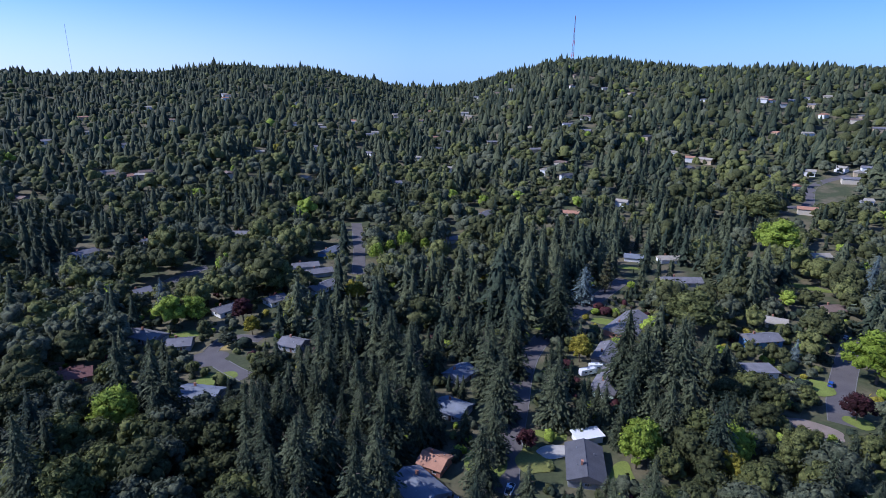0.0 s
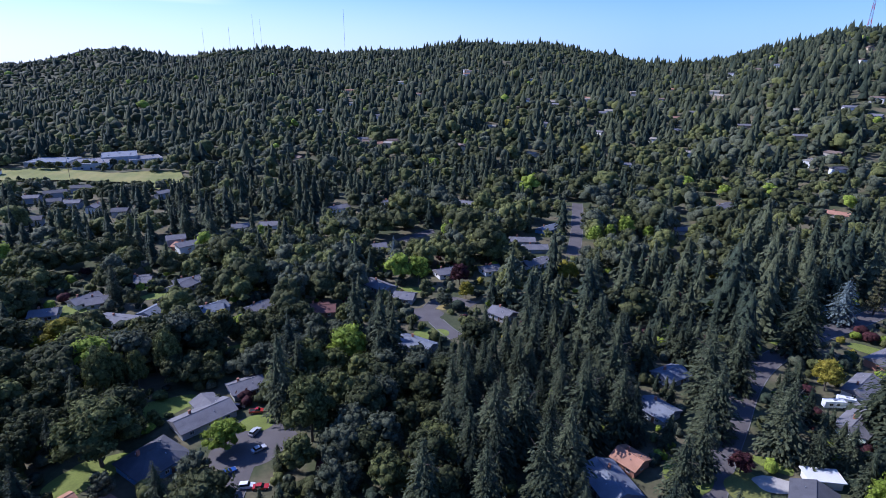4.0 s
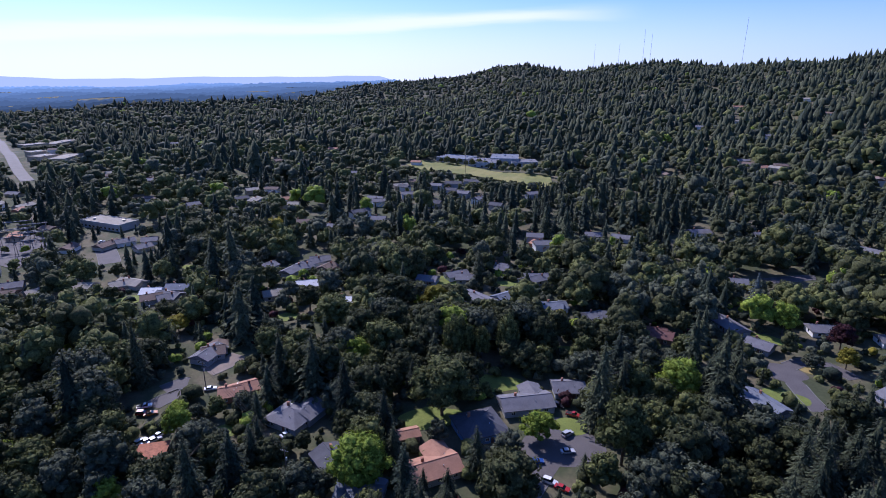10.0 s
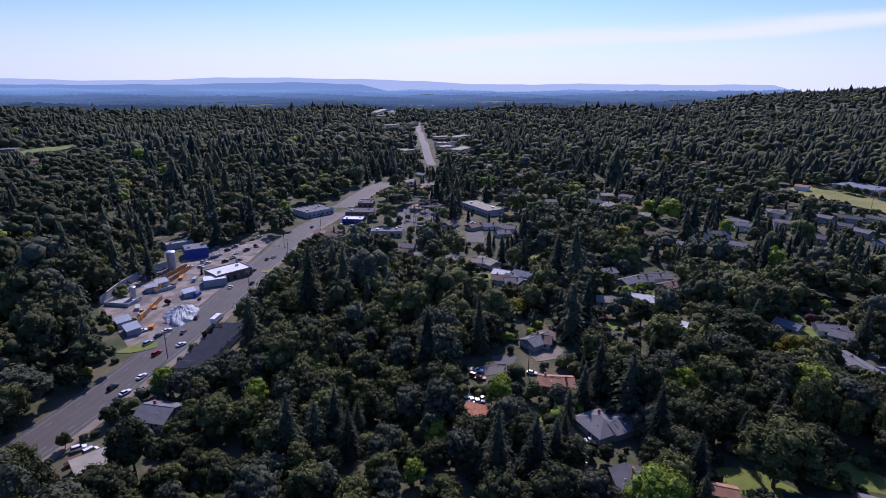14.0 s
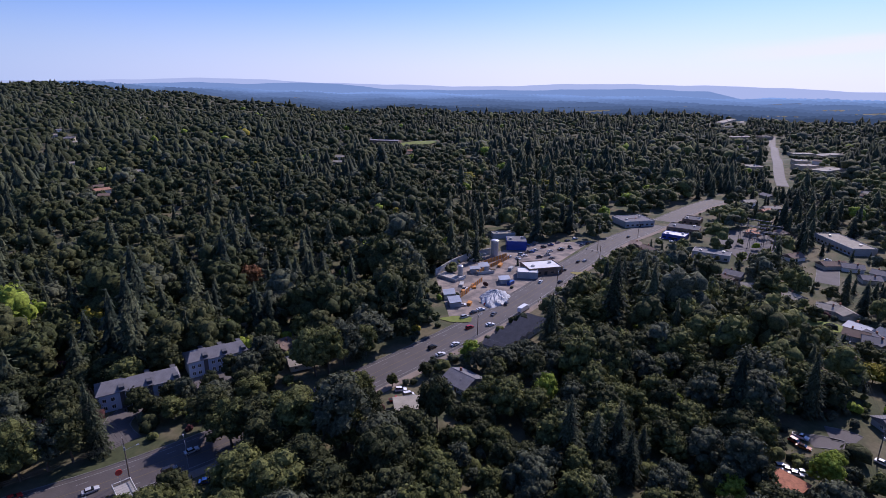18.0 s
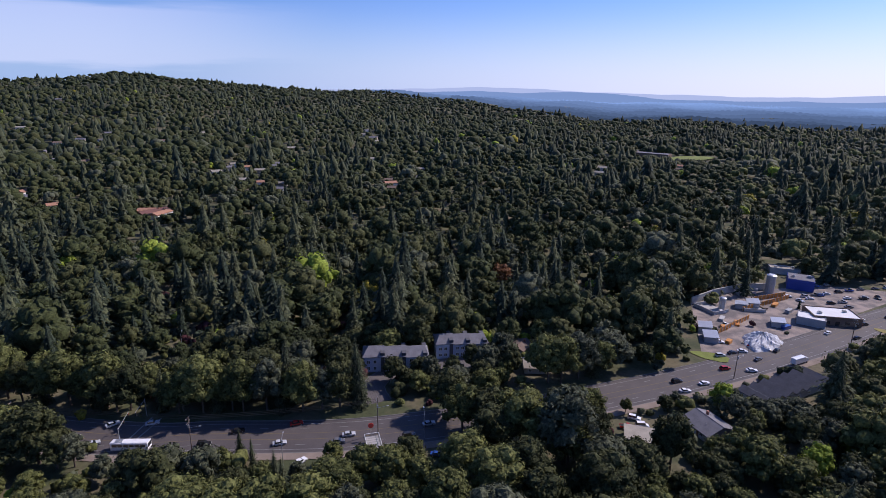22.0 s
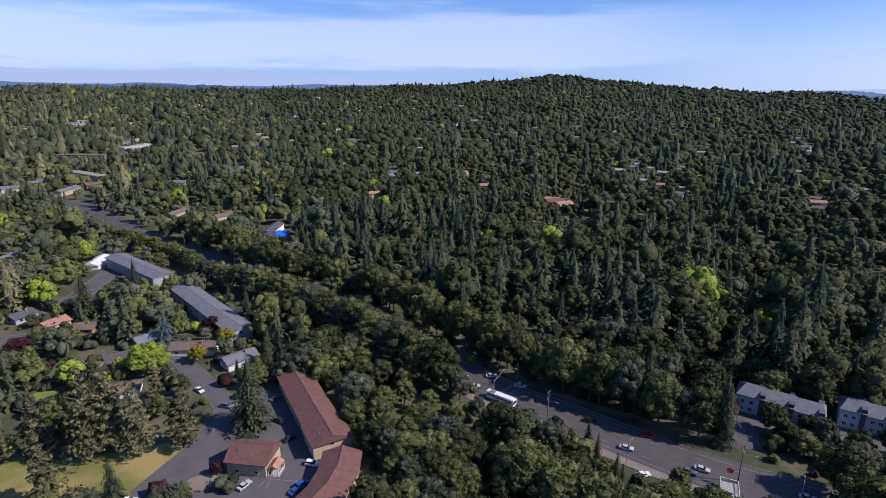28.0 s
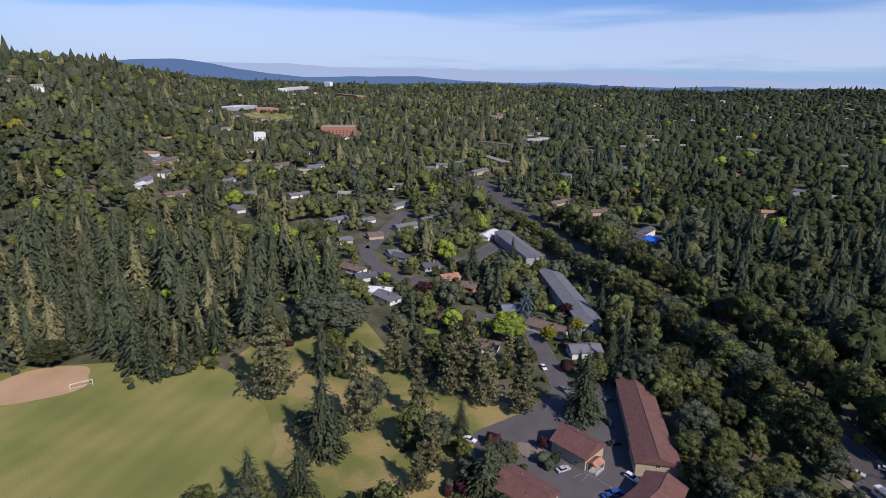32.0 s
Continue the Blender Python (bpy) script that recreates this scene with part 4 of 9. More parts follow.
def terrace(x, y, turn, length, width, label, bays=3):
    """Pale terraced houses: stepped hipped roofs over bays that stand apart by dark panels for shaded stair recesses.
    """
    t = tagged(new("terraced_houses"), label, "terrace", "terraced houses")
    t.matrix_basis = at(x, y, turn)
    step, w = length / bays, width / 2
    for k in range(bays):
        x0, x1 = -length / 2 + k * step, -length / 2 + (k + 1) * step
        z = 6.4 + 0.35 * k
        part("wall", Shell().box(x0 + 0.01, -w, -0.6, x1 - 0.01, w, z), WALLS["pale"], t)
        a, b, o = x0 - 0.15 + (0 if k else -0.4), x1 + 0.15 + (0.4 if k == bays - 1 else 0), 0.6
        r = Shell()
        v = [(a, -w - o, z + 0.004), (b, -w - o, z + 0.004), (b, w + o, z + 0.004), (a, w + o, z + 0.004), (a + (1.5 if not k else 0), 0, z + 2.6), (b - (2.5 if k == bays - 1 else 0), 0, z + 2.6)]
        r.add(v + [(p, q, u - 0.2) for p, q, u in v[:4]], [(0, 1, 5, 4), (2, 3, 4, 5), (1, 2, 5), (3, 0, 4), (6, 7, 1, 0), (7, 8, 2, 1), (8, 9, 3, 2), (9, 6, 0, 3), (9, 8, 7, 6)])
        part("roof", r, ROOFS["grey"], t)
        for side, turn_w in ((-w, 0), (w, 180)):
            sg = -1 if side < 0 else 1
            # flat dark panel paints the shade of a recess; the wall isn't cut
            part("recess_shade", Shell().box(x0 + 0.3, side - 0.05 if sg < 0 else side - 0.02, 0, x0 + 1.9, side + 0.02 if sg < 0 else side + 0.05, z - 0.3), ROOFS["dark"], t, "dark panel painted for a shaded stair recess")
            part("dormer", Shell().box(x0 + 0.2, min(side, side - sg * 3), z + 0.3, x0 + 2.0, max(side, side - sg * 3), z + 1.5), ROOFS["dark"], t)
            for zz in (1.0, 3.9):
                for q in (0.48, 0.78):
                    window(t, x0 + step * q, side, zz, turn_w, 1.3, 1.5)
    for q in (-0.35, 0, 0.35):
        clear(x + math.cos(radians(turn)) * length * q, y + math.sin(radians(turn)) * length * q, width * 0.62)
        open_view(x + math.cos(radians(turn)) * length * q, y + math.sin(radians(turn)) * length * q, length * 0.16, 4.5)


def porch(x, y, turn):
    """A red-roofed entrance porch with stairs on the motel office."""
    t = tagged(new("entrance_porch"), "red-roofed entrance porch with white railings at the motel office", "porch")
    t.matrix_basis = at(x, y, turn)
    part("roof", Shell().add([(-2.4, -1.8, 2.9), (2.4, -1.8, 2.9), (2.4, 1.8, 2.9), (-2.4, 1.8, 2.9), (-2.4, 0, 4.0), (2.4, 0, 4.0)],
                             [(0, 1, 5, 4), (2, 3, 4, 5), (1, 2, 5), (3, 0, 4), (3, 2, 1, 0)]), ROOFS["terra"], t)
    for px in (-2.2, 2.2):
        for py in (-1.6, 1.6):
            part("post", Shell().box(px - 0.1, py - 0.1, 0, px + 0.1, py + 0.1, 2.9), FRAME, t)
    part("deck", Shell().box(-2.4, -1.8, -0.2, 2.4, 1.8, 0.3), CONCRETE, t)
    for py in (-1.75, 1.75):
        part("rail", Shell().box(-2.2, py - 0.04, 1.1, 2.2, py + 0.04, 1.2), FRAME, t)


def curved_wing(ridge, width, eave, label):
    """A two-storey motel wing on a bent plan: walls, a ridged roof that follows the bend, windows and doors on the inner side."""
    line = sweep(ridge)[::2]
    x0, y0 = line[len(line) // 2]
    z0, n, w, rise = level(x0, y0), len(line), width / 2, width * 0.18
    t = tagged(new("motel_wing"), label, "motel", "motel wings")
    t.matrix_basis = pose(x0, y0, z0)
    edge = lambda d: offset(line, d) - [x0, y0]
    quads = lambda a, b: [(a * n + i, a * n + i + 1, b * n + i + 1, b * n + i) for i in range(n - 1)]
    rows = lambda spec: [(p[0], p[1], z) for d, z in spec for p in edge(d)]
    part("wall", Shell().add(rows(((-w, -0.8), (-w, eave), (0, eave + rise), (w, eave), (w, -0.8))),
                             quads(0, 1) + quads(3, 4) + [(0, n, 2 * n, 3 * n, 4 * n), (5 * n - 1, 4 * n - 1, 3 * n - 1, 2 * n - 1, n - 1)]), WALLS["tan"], t)
    o, low = w + 0.7, eave - 0.25
    part("roof", Shell().add(rows(((-o, low), (0, eave + rise), (o, low), (-o, low + 0.25), (0, eave + rise + 0.25), (o, low + 0.25))),
                             quads(0, 1) + quads(1, 2) + quads(4, 3) + quads(5, 4) + quads(3, 0) + quads(2, 5)
                             + [(0, n, 4 * n, 3 * n), (n, 2 * n, 5 * n, 4 * n), (4 * n - 1, 5 * n - 1, 2 * n - 1, n - 1), (5 * n - 1, 6 * n - 1, 3 * n - 1, 2 * n - 1)]), ROOFS["maroon"], t)
    ridge_line = edge(0)
    cap = Shell()
    for i in range(n - 1):
        cap.tube((*ridge_line[i], eave + rise + 0.27), (*ridge_line[i + 1], eave + rise + 0.27), 0.13, 0.13, 4)
    part("ridge_cap", cap, ROOFS["maroon"], t)
    for side in (-1, 1):
        wall = edge(side * w)
        for i in range(1, n - 2, 2):
            d = wall[i + 1] - wall[i]
            turn = math.degrees(math.atan2(d[1], d[0])) + (180 if side > 0 else 0)
            for z in (0.95, 3.4):
                window(t, *((wall[i] + wall[i + 1]) / 2), z, turn)
    for x, y in line:
        clear(x, y, w + 1.5)
        open_view(x, y, w, z0 + eave * 0.6)
    return t

# ---- main road ----
MAIN = sweep([(490.8, -414.6), (406.9, -374.5), (332.3, -333.7), (261.6, -305.4), (196.1, -273.4), (128.1, -251.1), (35.7, -194.0)] + [(1.6, -179.5), (-37.0, -164.0), (-73.0, -155.5), (-110.0, -149.5)] + [(-147.5, -146.3), (-174.5, -144.5), (-217.7, -143.4), (-269.0, -145.0), (-306.8, -148.5), (-347.2, -150.0), (-396.9, -151.9), (-451.2, -146.1), (-508.7, -142.1), (-564.4, -136.4)] + [(-610.0, -128.0)])
main_road = ribbon("road", MAIN, -9.0, 9.0, 0.05, MAIN_ASPHALT, "wide worn grey highway with painted lanes")
for side in (1, -1):
    ribbon("kerb", MAIN, side * 9.002, side * 9.3, 0.2, KERB, "", thick=0.25, parent=main_road)
    if side < 0:
        ribbon("pavement", MAIN, side * 9.302, side * 12.6, 0.19, GRAVEL, "dusty brown gravel footway along the highway", "pavement")
for d in (-1.7, 1.7):
    ribbon("lane_line", MAIN, d - 0.09, d + 0.09, 0.07, YELLOW_PAINT, "", parent=main_road)
for d in (-7.2, 7.2):
    ribbon("lane_line", MAIN, d - 0.09, d + 0.09, 0.07, PAINT, "", parent=main_road)
for d in (-4.6, 4.6):
    dash = Shell()
    for k in range(0, len(MAIN) - 1, 2):
        (ax, ay), (bx, by) = offset(MAIN, d)[k:k + 2]
        ux, uy = (bx - ax) / math.hypot(bx - ax, by - ay), (by - ay) / math.hypot(bx - ax, by - ay)
        zz = level(ax, ay) + 0.07
        dash.add([(ax - uy * 0.08, ay + ux * 0.08, zz), (ax + uy * 0.08, ay - ux * 0.08, zz), (ax + ux * 3 + uy * 0.08, ay + uy * 3 - ux * 0.08, zz), (ax + ux * 3 - uy * 0.08, ay + uy * 3 + ux * 0.08, zz)], [(0, 1, 2, 3)])
    part("lane_line", dash, PAINT, main_road)
for mx, my in MAIN:
    clear(mx, my, 11.5 if mx < 32 else 8.0)
    if mx < -140 or -75 < mx < 32:
        open_view(mx, my, 7.0, 0.0)
    elif mx > 250:
        open_view(mx, my, 2.0, 0.0)

# ---- far end of the highway ----
FAR_ROAD = sweep([(-760.9, -92.7), (-869.7, -114.5), (-1108.7, -155.7), (-1500.0, -222.8)], 25)
ribbon("road", FAR_ROAD, -6.5, 6.5, 0.6, MAIN_ASPHALT, "far stretch of the highway shining in the sun")
for mx, my in FAR_ROAD:
    clear(mx, my, 15)
    open_view(mx, my, 9.0, level(mx, my))
FARTHER = sweep([(-1765.8, -346.9), (-2341.3, -447.4), (-2591.0, -486.0)], 30)
ribbon("road", FARTHER, -5.0, 5.0, 1.0, MAIN_ASPHALT, "distant pale stretch of the highway")
for mx, my in FARTHER:
    clear(mx, my, 16)
    open_view(mx, my, 9.0, level(mx, my))

# ---- side streets ----
street([(19.2, 136.6), (23.1, 157.4), (29.5, 184.6), (35.4, 210.3), (44.9, 235.0), (63.8, 264.1), (86.0, 291.5), (116.3, 330.6)], 8.5)
street([(146.0, 173.8), (158.9, 193.9), (182.1, 222.7), (199.8, 243.2)], 9.0)
street([(328.8, 514.0), (354.0, 524.4), (397.1, 585.0), (451.1, 612.7)], 8.0, view=0.3, pad=0.0)
street([(-95.8, 76.1), (-101.8, 88.2), (-107.6, 99.4), (-113.0, 111.2)], 9.0, bulb=13.0)
street([(-79.0, 203.0), (-86.0, 207.5), (-94.0, 214.0), (-101.0, 219.0)], 7.0, bulb=7.5, view=0.8)
street([(-103.0, 225.0), (-102.0, 235.0), (-95.0, 240.0), (-84.0, 238.0)], 6.0, view=0.8, up=0.07)
lawn(-96.5, 230.5, 5.0, 4.0, 30, DRY, "dry grass island with a pale bush", view=0.8)
street([(-74.6, 472.0), (-60.2, 388.9), (-52.7, 335.0)], 8.0, view=0.6)
street([(-164.9, 315.0), (-156.2, 341.4), (-153.6, 345.3)], 8.0)
street([(-218.7, 17.4), (-221.8, 24.9), (-226.2, 32.0)], 9.0, "pale gravel lane beside a house", mat=GRAVEL)
street([(-212.4, 1.1), (-214.1, 6.6), (-213.5, 9.8)], 8.0, "worn asphalt lane below trees")
street([(-440.2, -19.1), (-411.3, -16.5), (-392.2, -15.4)], 12.0)
street([(-207.1, 6.9), (-205.5, 0.6), (-203.0, -3.5)], 7.0)
street([(113.8, -136.7), (124.4, -151.3), (139.3, -160.8), (155.9, -171.0), (181.3, -184.9), (194.7, -168.3), (205.6, -169.7)], 7.5, "asphalt lane beside the motel")
street([(340.1, -178.6), (293.3, -163.7), (260.9, -166.5), (249.7, -175.1)], 8.0)
street([(327.3, -178.4), (373.2, -221.8), (407.8, -260.1)], 8.0)
street([(267.8, -214.7), (276.0, -235.9), (288.3, -262.3)], 12.0, "asphalt yard behind the long flats")
street([(-56.5, -178.1), (-57.5, -190.1), (-67.7, -197.5), (-91.1, -196.2), (-108.2, -191.6)], 9.0, "asphalt yard before the terraced houses", view=0, pad=0.0)
area("forecourt", [(122.9, -105.2), (121.7, -130.1), (123.1, -148.0), (115.7, -158.5), (121.8, -177.2), (105.0, -160.8), (80.1, -138.8), (70.5, -128.1), (71.1, -112.7), (95.3, -95.9), (106.8, -93.6)], ASPHALT, "dark asphalt motel forecourt", 0.045)
for px, py in [(108.4, -115.3), (87.5, -107.1), (83.8, -128.9), (96.0, -143.7), (110.4, -157.0), (117.6, -128.6), (80.6, -114.8)]:
    clear(px, py, 9.0)
    open_view(px, py, 7.0, 0.0)

# ---- playing field, park and lawns ----
area("playing_field", [(276.7, 36.6), (256.3, 14.3), (243.2, -12.0), (231.5, -40.0), (208.1, -49.6), (177.1, -52.7), (153.0, -48.1), (135.0, -33.3), (120.3, -27.2), (146.7, 22.7), (161.9, 44.6), (243.6, 69.1)], TURF, "mown green playing field with pale stripes", 0.03, "field")
for px, py in [(210.0, 19.7), (192.3, -6.3), (192.8, -29.4), (160.7, -17.6), (166.6, 3.8), (183.1, 23.5), (231.5, 7.8), (162.1, -34.6), (223.3, 39.3)]:
    clear(px, py, 24.0)
    open_view(px, py, 16.0, 0.0)
disc("infield", *(239.9, 14.6), 20.0, 13.0, 80, CLAY, "reddish bare dirt of the ball infield", 0.05, "field")
area("park_grass", [(218.1, -51.3), (246.9, -91.0), (228.5, -119.1), (159.2, -107.0), (128.9, -127.2), (120.7, -126.5), (113.6, -103.2), (106.3, -83.9), (93.0, -66.6), (120.3, -27.2), (135.0, -33.3), (153.0, -48.1), (177.1, -52.7)], DRY, "dry straw-coloured park grass under scattered pines", 0.025, "grass")
clear(*(214.8, -56.2), 12.0)
clear(*(254.7, -85.2), 12.0)
clear(*(206.2, -107.2), 12.0)
clear(*(189.6, -112.3), 12.0)
clear(*(250.6, -104.6), 12.0)
clear(*(136.5, -72.1), 12.0)
clear(*(125.1, -56.5), 12.0)
clear(*(203.2, -73.7), 12.0)
clear(*(133.4, -117.3), 12.0)
clear(*(124.8, -123.5), 12.0)
clear(*(158.2, -101.1), 12.0)
clear(*(140.3, -106.9), 12.0)
clear(*(130.7, -48.4), 12.0)
clear(*(117.8, -71.4), 12.0)
clear(*(171.4, -74.4), 12.0)
clear(*(163.9, -48.1), 12.0)
clear(*(225.4, -123.8), 12.0)
open_view(*(206.2, -107.2), 8.0, 0.0)
open_view(*(189.6, -112.3), 8.0, 0.0)
open_view(*(133.6, -66.5), 8.0, 0.0)
open_view(*(133.4, -117.3), 8.0, 0.0)
open_view(*(140.3, -106.9), 8.0, 0.0)
open_view(*(210.1, -54.7), 8.0, 0.0)
open_view(*(123.0, -55.5), 8.0, 0.0)
open_view(*(188.9, -70.3), 8.0, 0.0)
lawn(-146.2, 83.3, 9, 5, 240)
lawn(-153.0, 113.7, 11, 6, 233)
lawn(-117.8, 119.6, 6, 5, 225)
lawn(-90.8, 201.6, 8, 5, 204)
lawn(-254.4, 154.3, 9, 7, 239)
lawn(-238.1, 179.5, 9, 4, 233)
lawn(-121.4, 242.1, 8, 5, 207)
lawn(55.5, 255.1, 9, 4, 168)
lawn(86.5, 263.2, 9, 4, 162)
lawn(125.7, 354.4, 9, 4, 160)
lawn(-360.4, 26.8, 4, 4, 266)
lawn(-145.9, 78.1, 10, 6, 242)
lawn(-103.5, 82.1, 6, 5, 232)
lawn(-260.8, 159.0, 9, 5, 239)
lawn(-174.5, 17.7, 5, 4, 264)
lawn(-318.5, -8.8, 9, 6, -88)
lawn(-160.7, 155.8, 4, 3, 226)
lawn(-255.2, 59.3, 6, 5, 257)
lawn(-322.3, 93.4, 7, 4, 254, DRY, "sun-dried straw-coloured front lawn")
lawn(15.2, 150.4, 7, 9, 174)
lawn(30.8, 152.0, 6, 7, 169, DRY, "sun-dried straw-coloured front lawn")
lawn(56.3, 143.0, 4, 9, 159)
lawn(38.8, 165.8, 6, 3, 167)
lawn(152.4, 200.2, 8, 7, 143)
lawn(225.3, 318.5, 14, 5, 145)
lawn(152.3, 174.6, 5, 4, 139)
lawn(133.4, 170.8, 10, 5, 142, GRAVEL, "bare gravel drive")
lawn(429.6, -121.9, 8, 8, 74)
lawn(193.9, -136.5, 5, 5, 55)
lawn(70.4, -152.3, 7, 10, 25)
lawn(-205.7, -155.0, 8, 4, -53)
lawn(-312.5, -135.0, 9, 4, -67, DRY, "sun-dried straw-coloured front lawn")
area("playing_field", [(-641.0, 320.1), (-666.5, 353.7), (-620.4, 378.7), (-551.0, 397.0), (-501.8, 441.3), (-452.3, 402.0), (-441.4, 361.0), (-499.3, 372.3), (-550.7, 353.6), (-599.4, 319.1)], TURF, "sunlit school playing field", 1.5, "field")
for px, py in [(-634.1, 332.3), (-611.4, 345.3), (-587.7, 357.6), (-559.6, 366.6), (-529.3, 380.7), (-502.2, 389.3), (-484.1, 405.0)]:
    clear(px, py, 26.0)
    open_view(px, py, 22.0, level(px, py))
area("playing_field", [(1172.5, -352.1), (1222.6, -403.5), (1223.2, -479.4), (1092.4, -421.3), (1131.4, -383.7), (1128.0, -348.9)], DRY, "dry grass field on the far slope", 2.0, "field")
for px, py in [(1161.7, -359.9), (1174.4, -404.7), (1169.0, -439.0)]:
    clear(px, py, 30.0)
    open_view(px, py, 26.0, level(px, py))
disc("field", *(-808.3, -709.9), 45.0, 30.0, 0, LAWN, "far bright green field", 2.0, "field")
clear(*(-808.3, -709.9), 40.0)
open_view(*(-808.3, -709.9), 30.0)

# ---- houses on the wooded slope and round the turning heads ----
house(46.0, 147.5, 80, 17.7, 11, "dark", "grey")
house(67.5, 197.5, 60, 19.8, 9, "grey", "green", eave=3.6)
house(74.0, 224.0, 61, 17.8, 8, "grey", "white")
house(93.2, 255.2, 50, 29.1, 11, "grey", "brick", eave=3.4)
house(150.3, 236.5, 9, 15.6, 9, "grey", "blue", eave=4.8)
house(171.7, 260.6, -29, 9.5, 9, "tan", "cream")
house(160.1, 368.7, 2, 15.9, 9, "tan", "white")
house(148.9, 322.3, -1, 22.5, 10, "grey", "grey")
house(213.1, 279.0, 6, 11.0, 9, "brown", "tan")
house(270.2, 377.4, 3, 13.5, 9, "tan", "cream")
house(134.9, 210.0, 1, 12.6, 8, "grey", "white", flat=True)
# the blue roof colour of the next two holds the tree shade
house(-5.6, 135.8, -50, 14.4, 11, "blue", "grey")
house(5.2, 178.4, -30, 10.7, 10, "blue", "grey")
house(-1.2, 148.3, -28, 8.0, 8, "terra", "brick")
house(8.3, 204.4, 51, 10.9, 9, "blue", "grey")
house(-134.3, 113.0, 70, 18.2, 10, "grey", "grey", wing=5.0)
house(-134.1, 133.1, 60, 11.3, 9, "grey", "grey")
house(-131.2, 90.7, 80, 14.9, 14, "dark", "blue", hip=True, eave=3.2)
house(-120.8, 67.3, 84, 15.1, 10, "terra", "cream", wing=4.5)
house(-139.0, 68.1, 79, 6.3, 5, "terra", "brown", windows=False, chimney=False)
house(-168.3, 37.9, 32, 13.3, 12, "grey", "grey", hip=True, wing=4.0)
house(-140.5, 42.1, 6, 9.6, 9, "dark", "grey")
house(-123.0, 45.1, 51, 12.9, 9, "blue", "grey")
house(-169.8, -5.4, 74, 8.0, 9, "rust", "brown", flat=True, windows=False)
house(-231.3, 22.0, 80, 9.0, 9, "brown", "grey", wing=3.0)
house(-194.9, 27.2, -89, 9.3, 8, "terra", "brick")
house(-287.7, 81.3, 76, 14.0, 10, "white", "white")
house(-223.5, 152.1, 12, 21.4, 9, "grey", "white", pitch=0.2)
house(-217.6, 165.1, -84, 11.6, 9, "blue", "grey")
house(-261.7, 142.7, 43, 11.1, 9, "grey", "grey")
house(-259.8, 160.9, 83, 12.7, 9, "grey", "white")
house(-255.7, 189.8, 38, 10.0, 9, "grey", "grey")
house(-230.3, 196.2, -90, 18.3, 9, "grey", "grey")
house(-195.3, 179.1, 73, 12.2, 9, "blue", "white")
house(-175.7, 188.8, 78, 10.0, 9, "grey", "grey")
house(-149.8, 199.7, 43, 10.0, 9, "maroon", "brown")
house(-308.7, 11.7, 43, 13.7, 9, "grey", "cream")
house(-318.7, 17.2, 61, 11.9, 9, "blue", "grey")
house(-340.0, -4.7, 40, 15.2, 9, "tan", "cream")
house(-326.8, 100.5, 75, 12.2, 9, "grey", "grey")
house(-318.3, 87.1, -87, 10.0, 9, "grey", "grey")
house(-283.7, 59.9, 86, 10.0, 9, "tan", "cream")
house(-255.5, 90.0, 53, 10.0, 9, "white", "white")
house(-319.2, 4.3, 66, 10.0, 9, "white", "cream")
house(-428.1, 9.7, 79, 10.0, 9, "grey", "white")
house(-432.9, -5.7, -77, 11.9, 9, "grey", "white")
house(-423.9, 117.6, 67, 15.3, 9, "brown", "cream")
house(-136.8, 236.2, -19, 17.0, 9, "grey", "grey")
house(-117.9, 229.1, 11, 10.0, 9, "grey", "grey")
house(-146.1, 199.6, 31, 10.2, 9, "maroon", "brown")
house(-112.3, 269.3, 50, 11.7, 9, "grey", "white")
house(-90.9, 283.9, 47, 10.0, 9, "grey", "white")
house(-69.7, 305.1, 57, 17.7, 9, "grey", "white")
house(-88.5, 343.9, 20, 16.2, 9, "grey", "grey")
house(-76.7, 332.0, 25, 15.1, 9, "grey", "grey")
house(-79.0, 378.1, 66, 17.4, 9, "blue", "blue")
house(-264.9, 304.5, 32, 14.4, 9, "grey", "white")
house(-280.1, 291.5, 50, 11.8, 9, "grey", "grey")
house(-280.7, 242.5, 2, 14.7, 9, "terra", "brick")
house(-169.2, 292.6, 50, 10.0, 9, "grey", "white")
house(-195.2, 178.2, 48, 10.0, 9, "blue", "white")
house(10.0, 415.0, 27, 15.1, 9, "grey", "white")
house(39.6, 502.8, 62, 22.0, 9, "grey", "white")
house(-246.8, 365.5, 63, 17.0, 9, "grey", "white")
# blue roof colour stands for the shadow lying on it
house(-90.7, 186.7, -10, 15.2, 9, "blue", "grey")
house(94.0, 250.2, 57, 21.2, 9, "grey", "white")
house(-66.8, 230.3, -20, 11.0, 9, "grey", "grey")
house(-252.4, 162.4, 55, 10.0, 9, "grey", "grey")
house(-258.9, 191.0, 40, 10.0, 9, "grey", "grey")
house(-232.5, 199.4, 59, 14.1, 9, "grey", "grey")
house(135.5, 371.6, -19, 12.1, 9, "blue", "white")
house(-219.0, 399.0, 64, 10.0, 9, "grey", "white")
house(-157.9, 423.1, 2, 13.5, 9, "grey", "grey")
house(119.8, 497.7, -19, 21.0, 9, "terra", "cream")

# ---- houses below the school ----
house(-499.0, 282.1, 37, 15.3, 9, "grey", "grey", eave=5.0, windows=False, group="houses below the school")
house(-499.9, 304.3, 57, 16.9, 9, "dark", "grey", eave=5.0, windows=False, group="houses below the school")
house(-469.7, 283.2, 49, 11.4, 9, "dark", "grey", eave=5.0, windows=False, group="houses below the school")
house(-450.2, 286.0, 33, 12.1, 9, "grey", "grey", eave=5.0, windows=False, group="houses below the school")
house(-498.4, 329.9, 37, 20.2, 9, "dark", "grey", eave=5.0, windows=False, group="houses below the school")
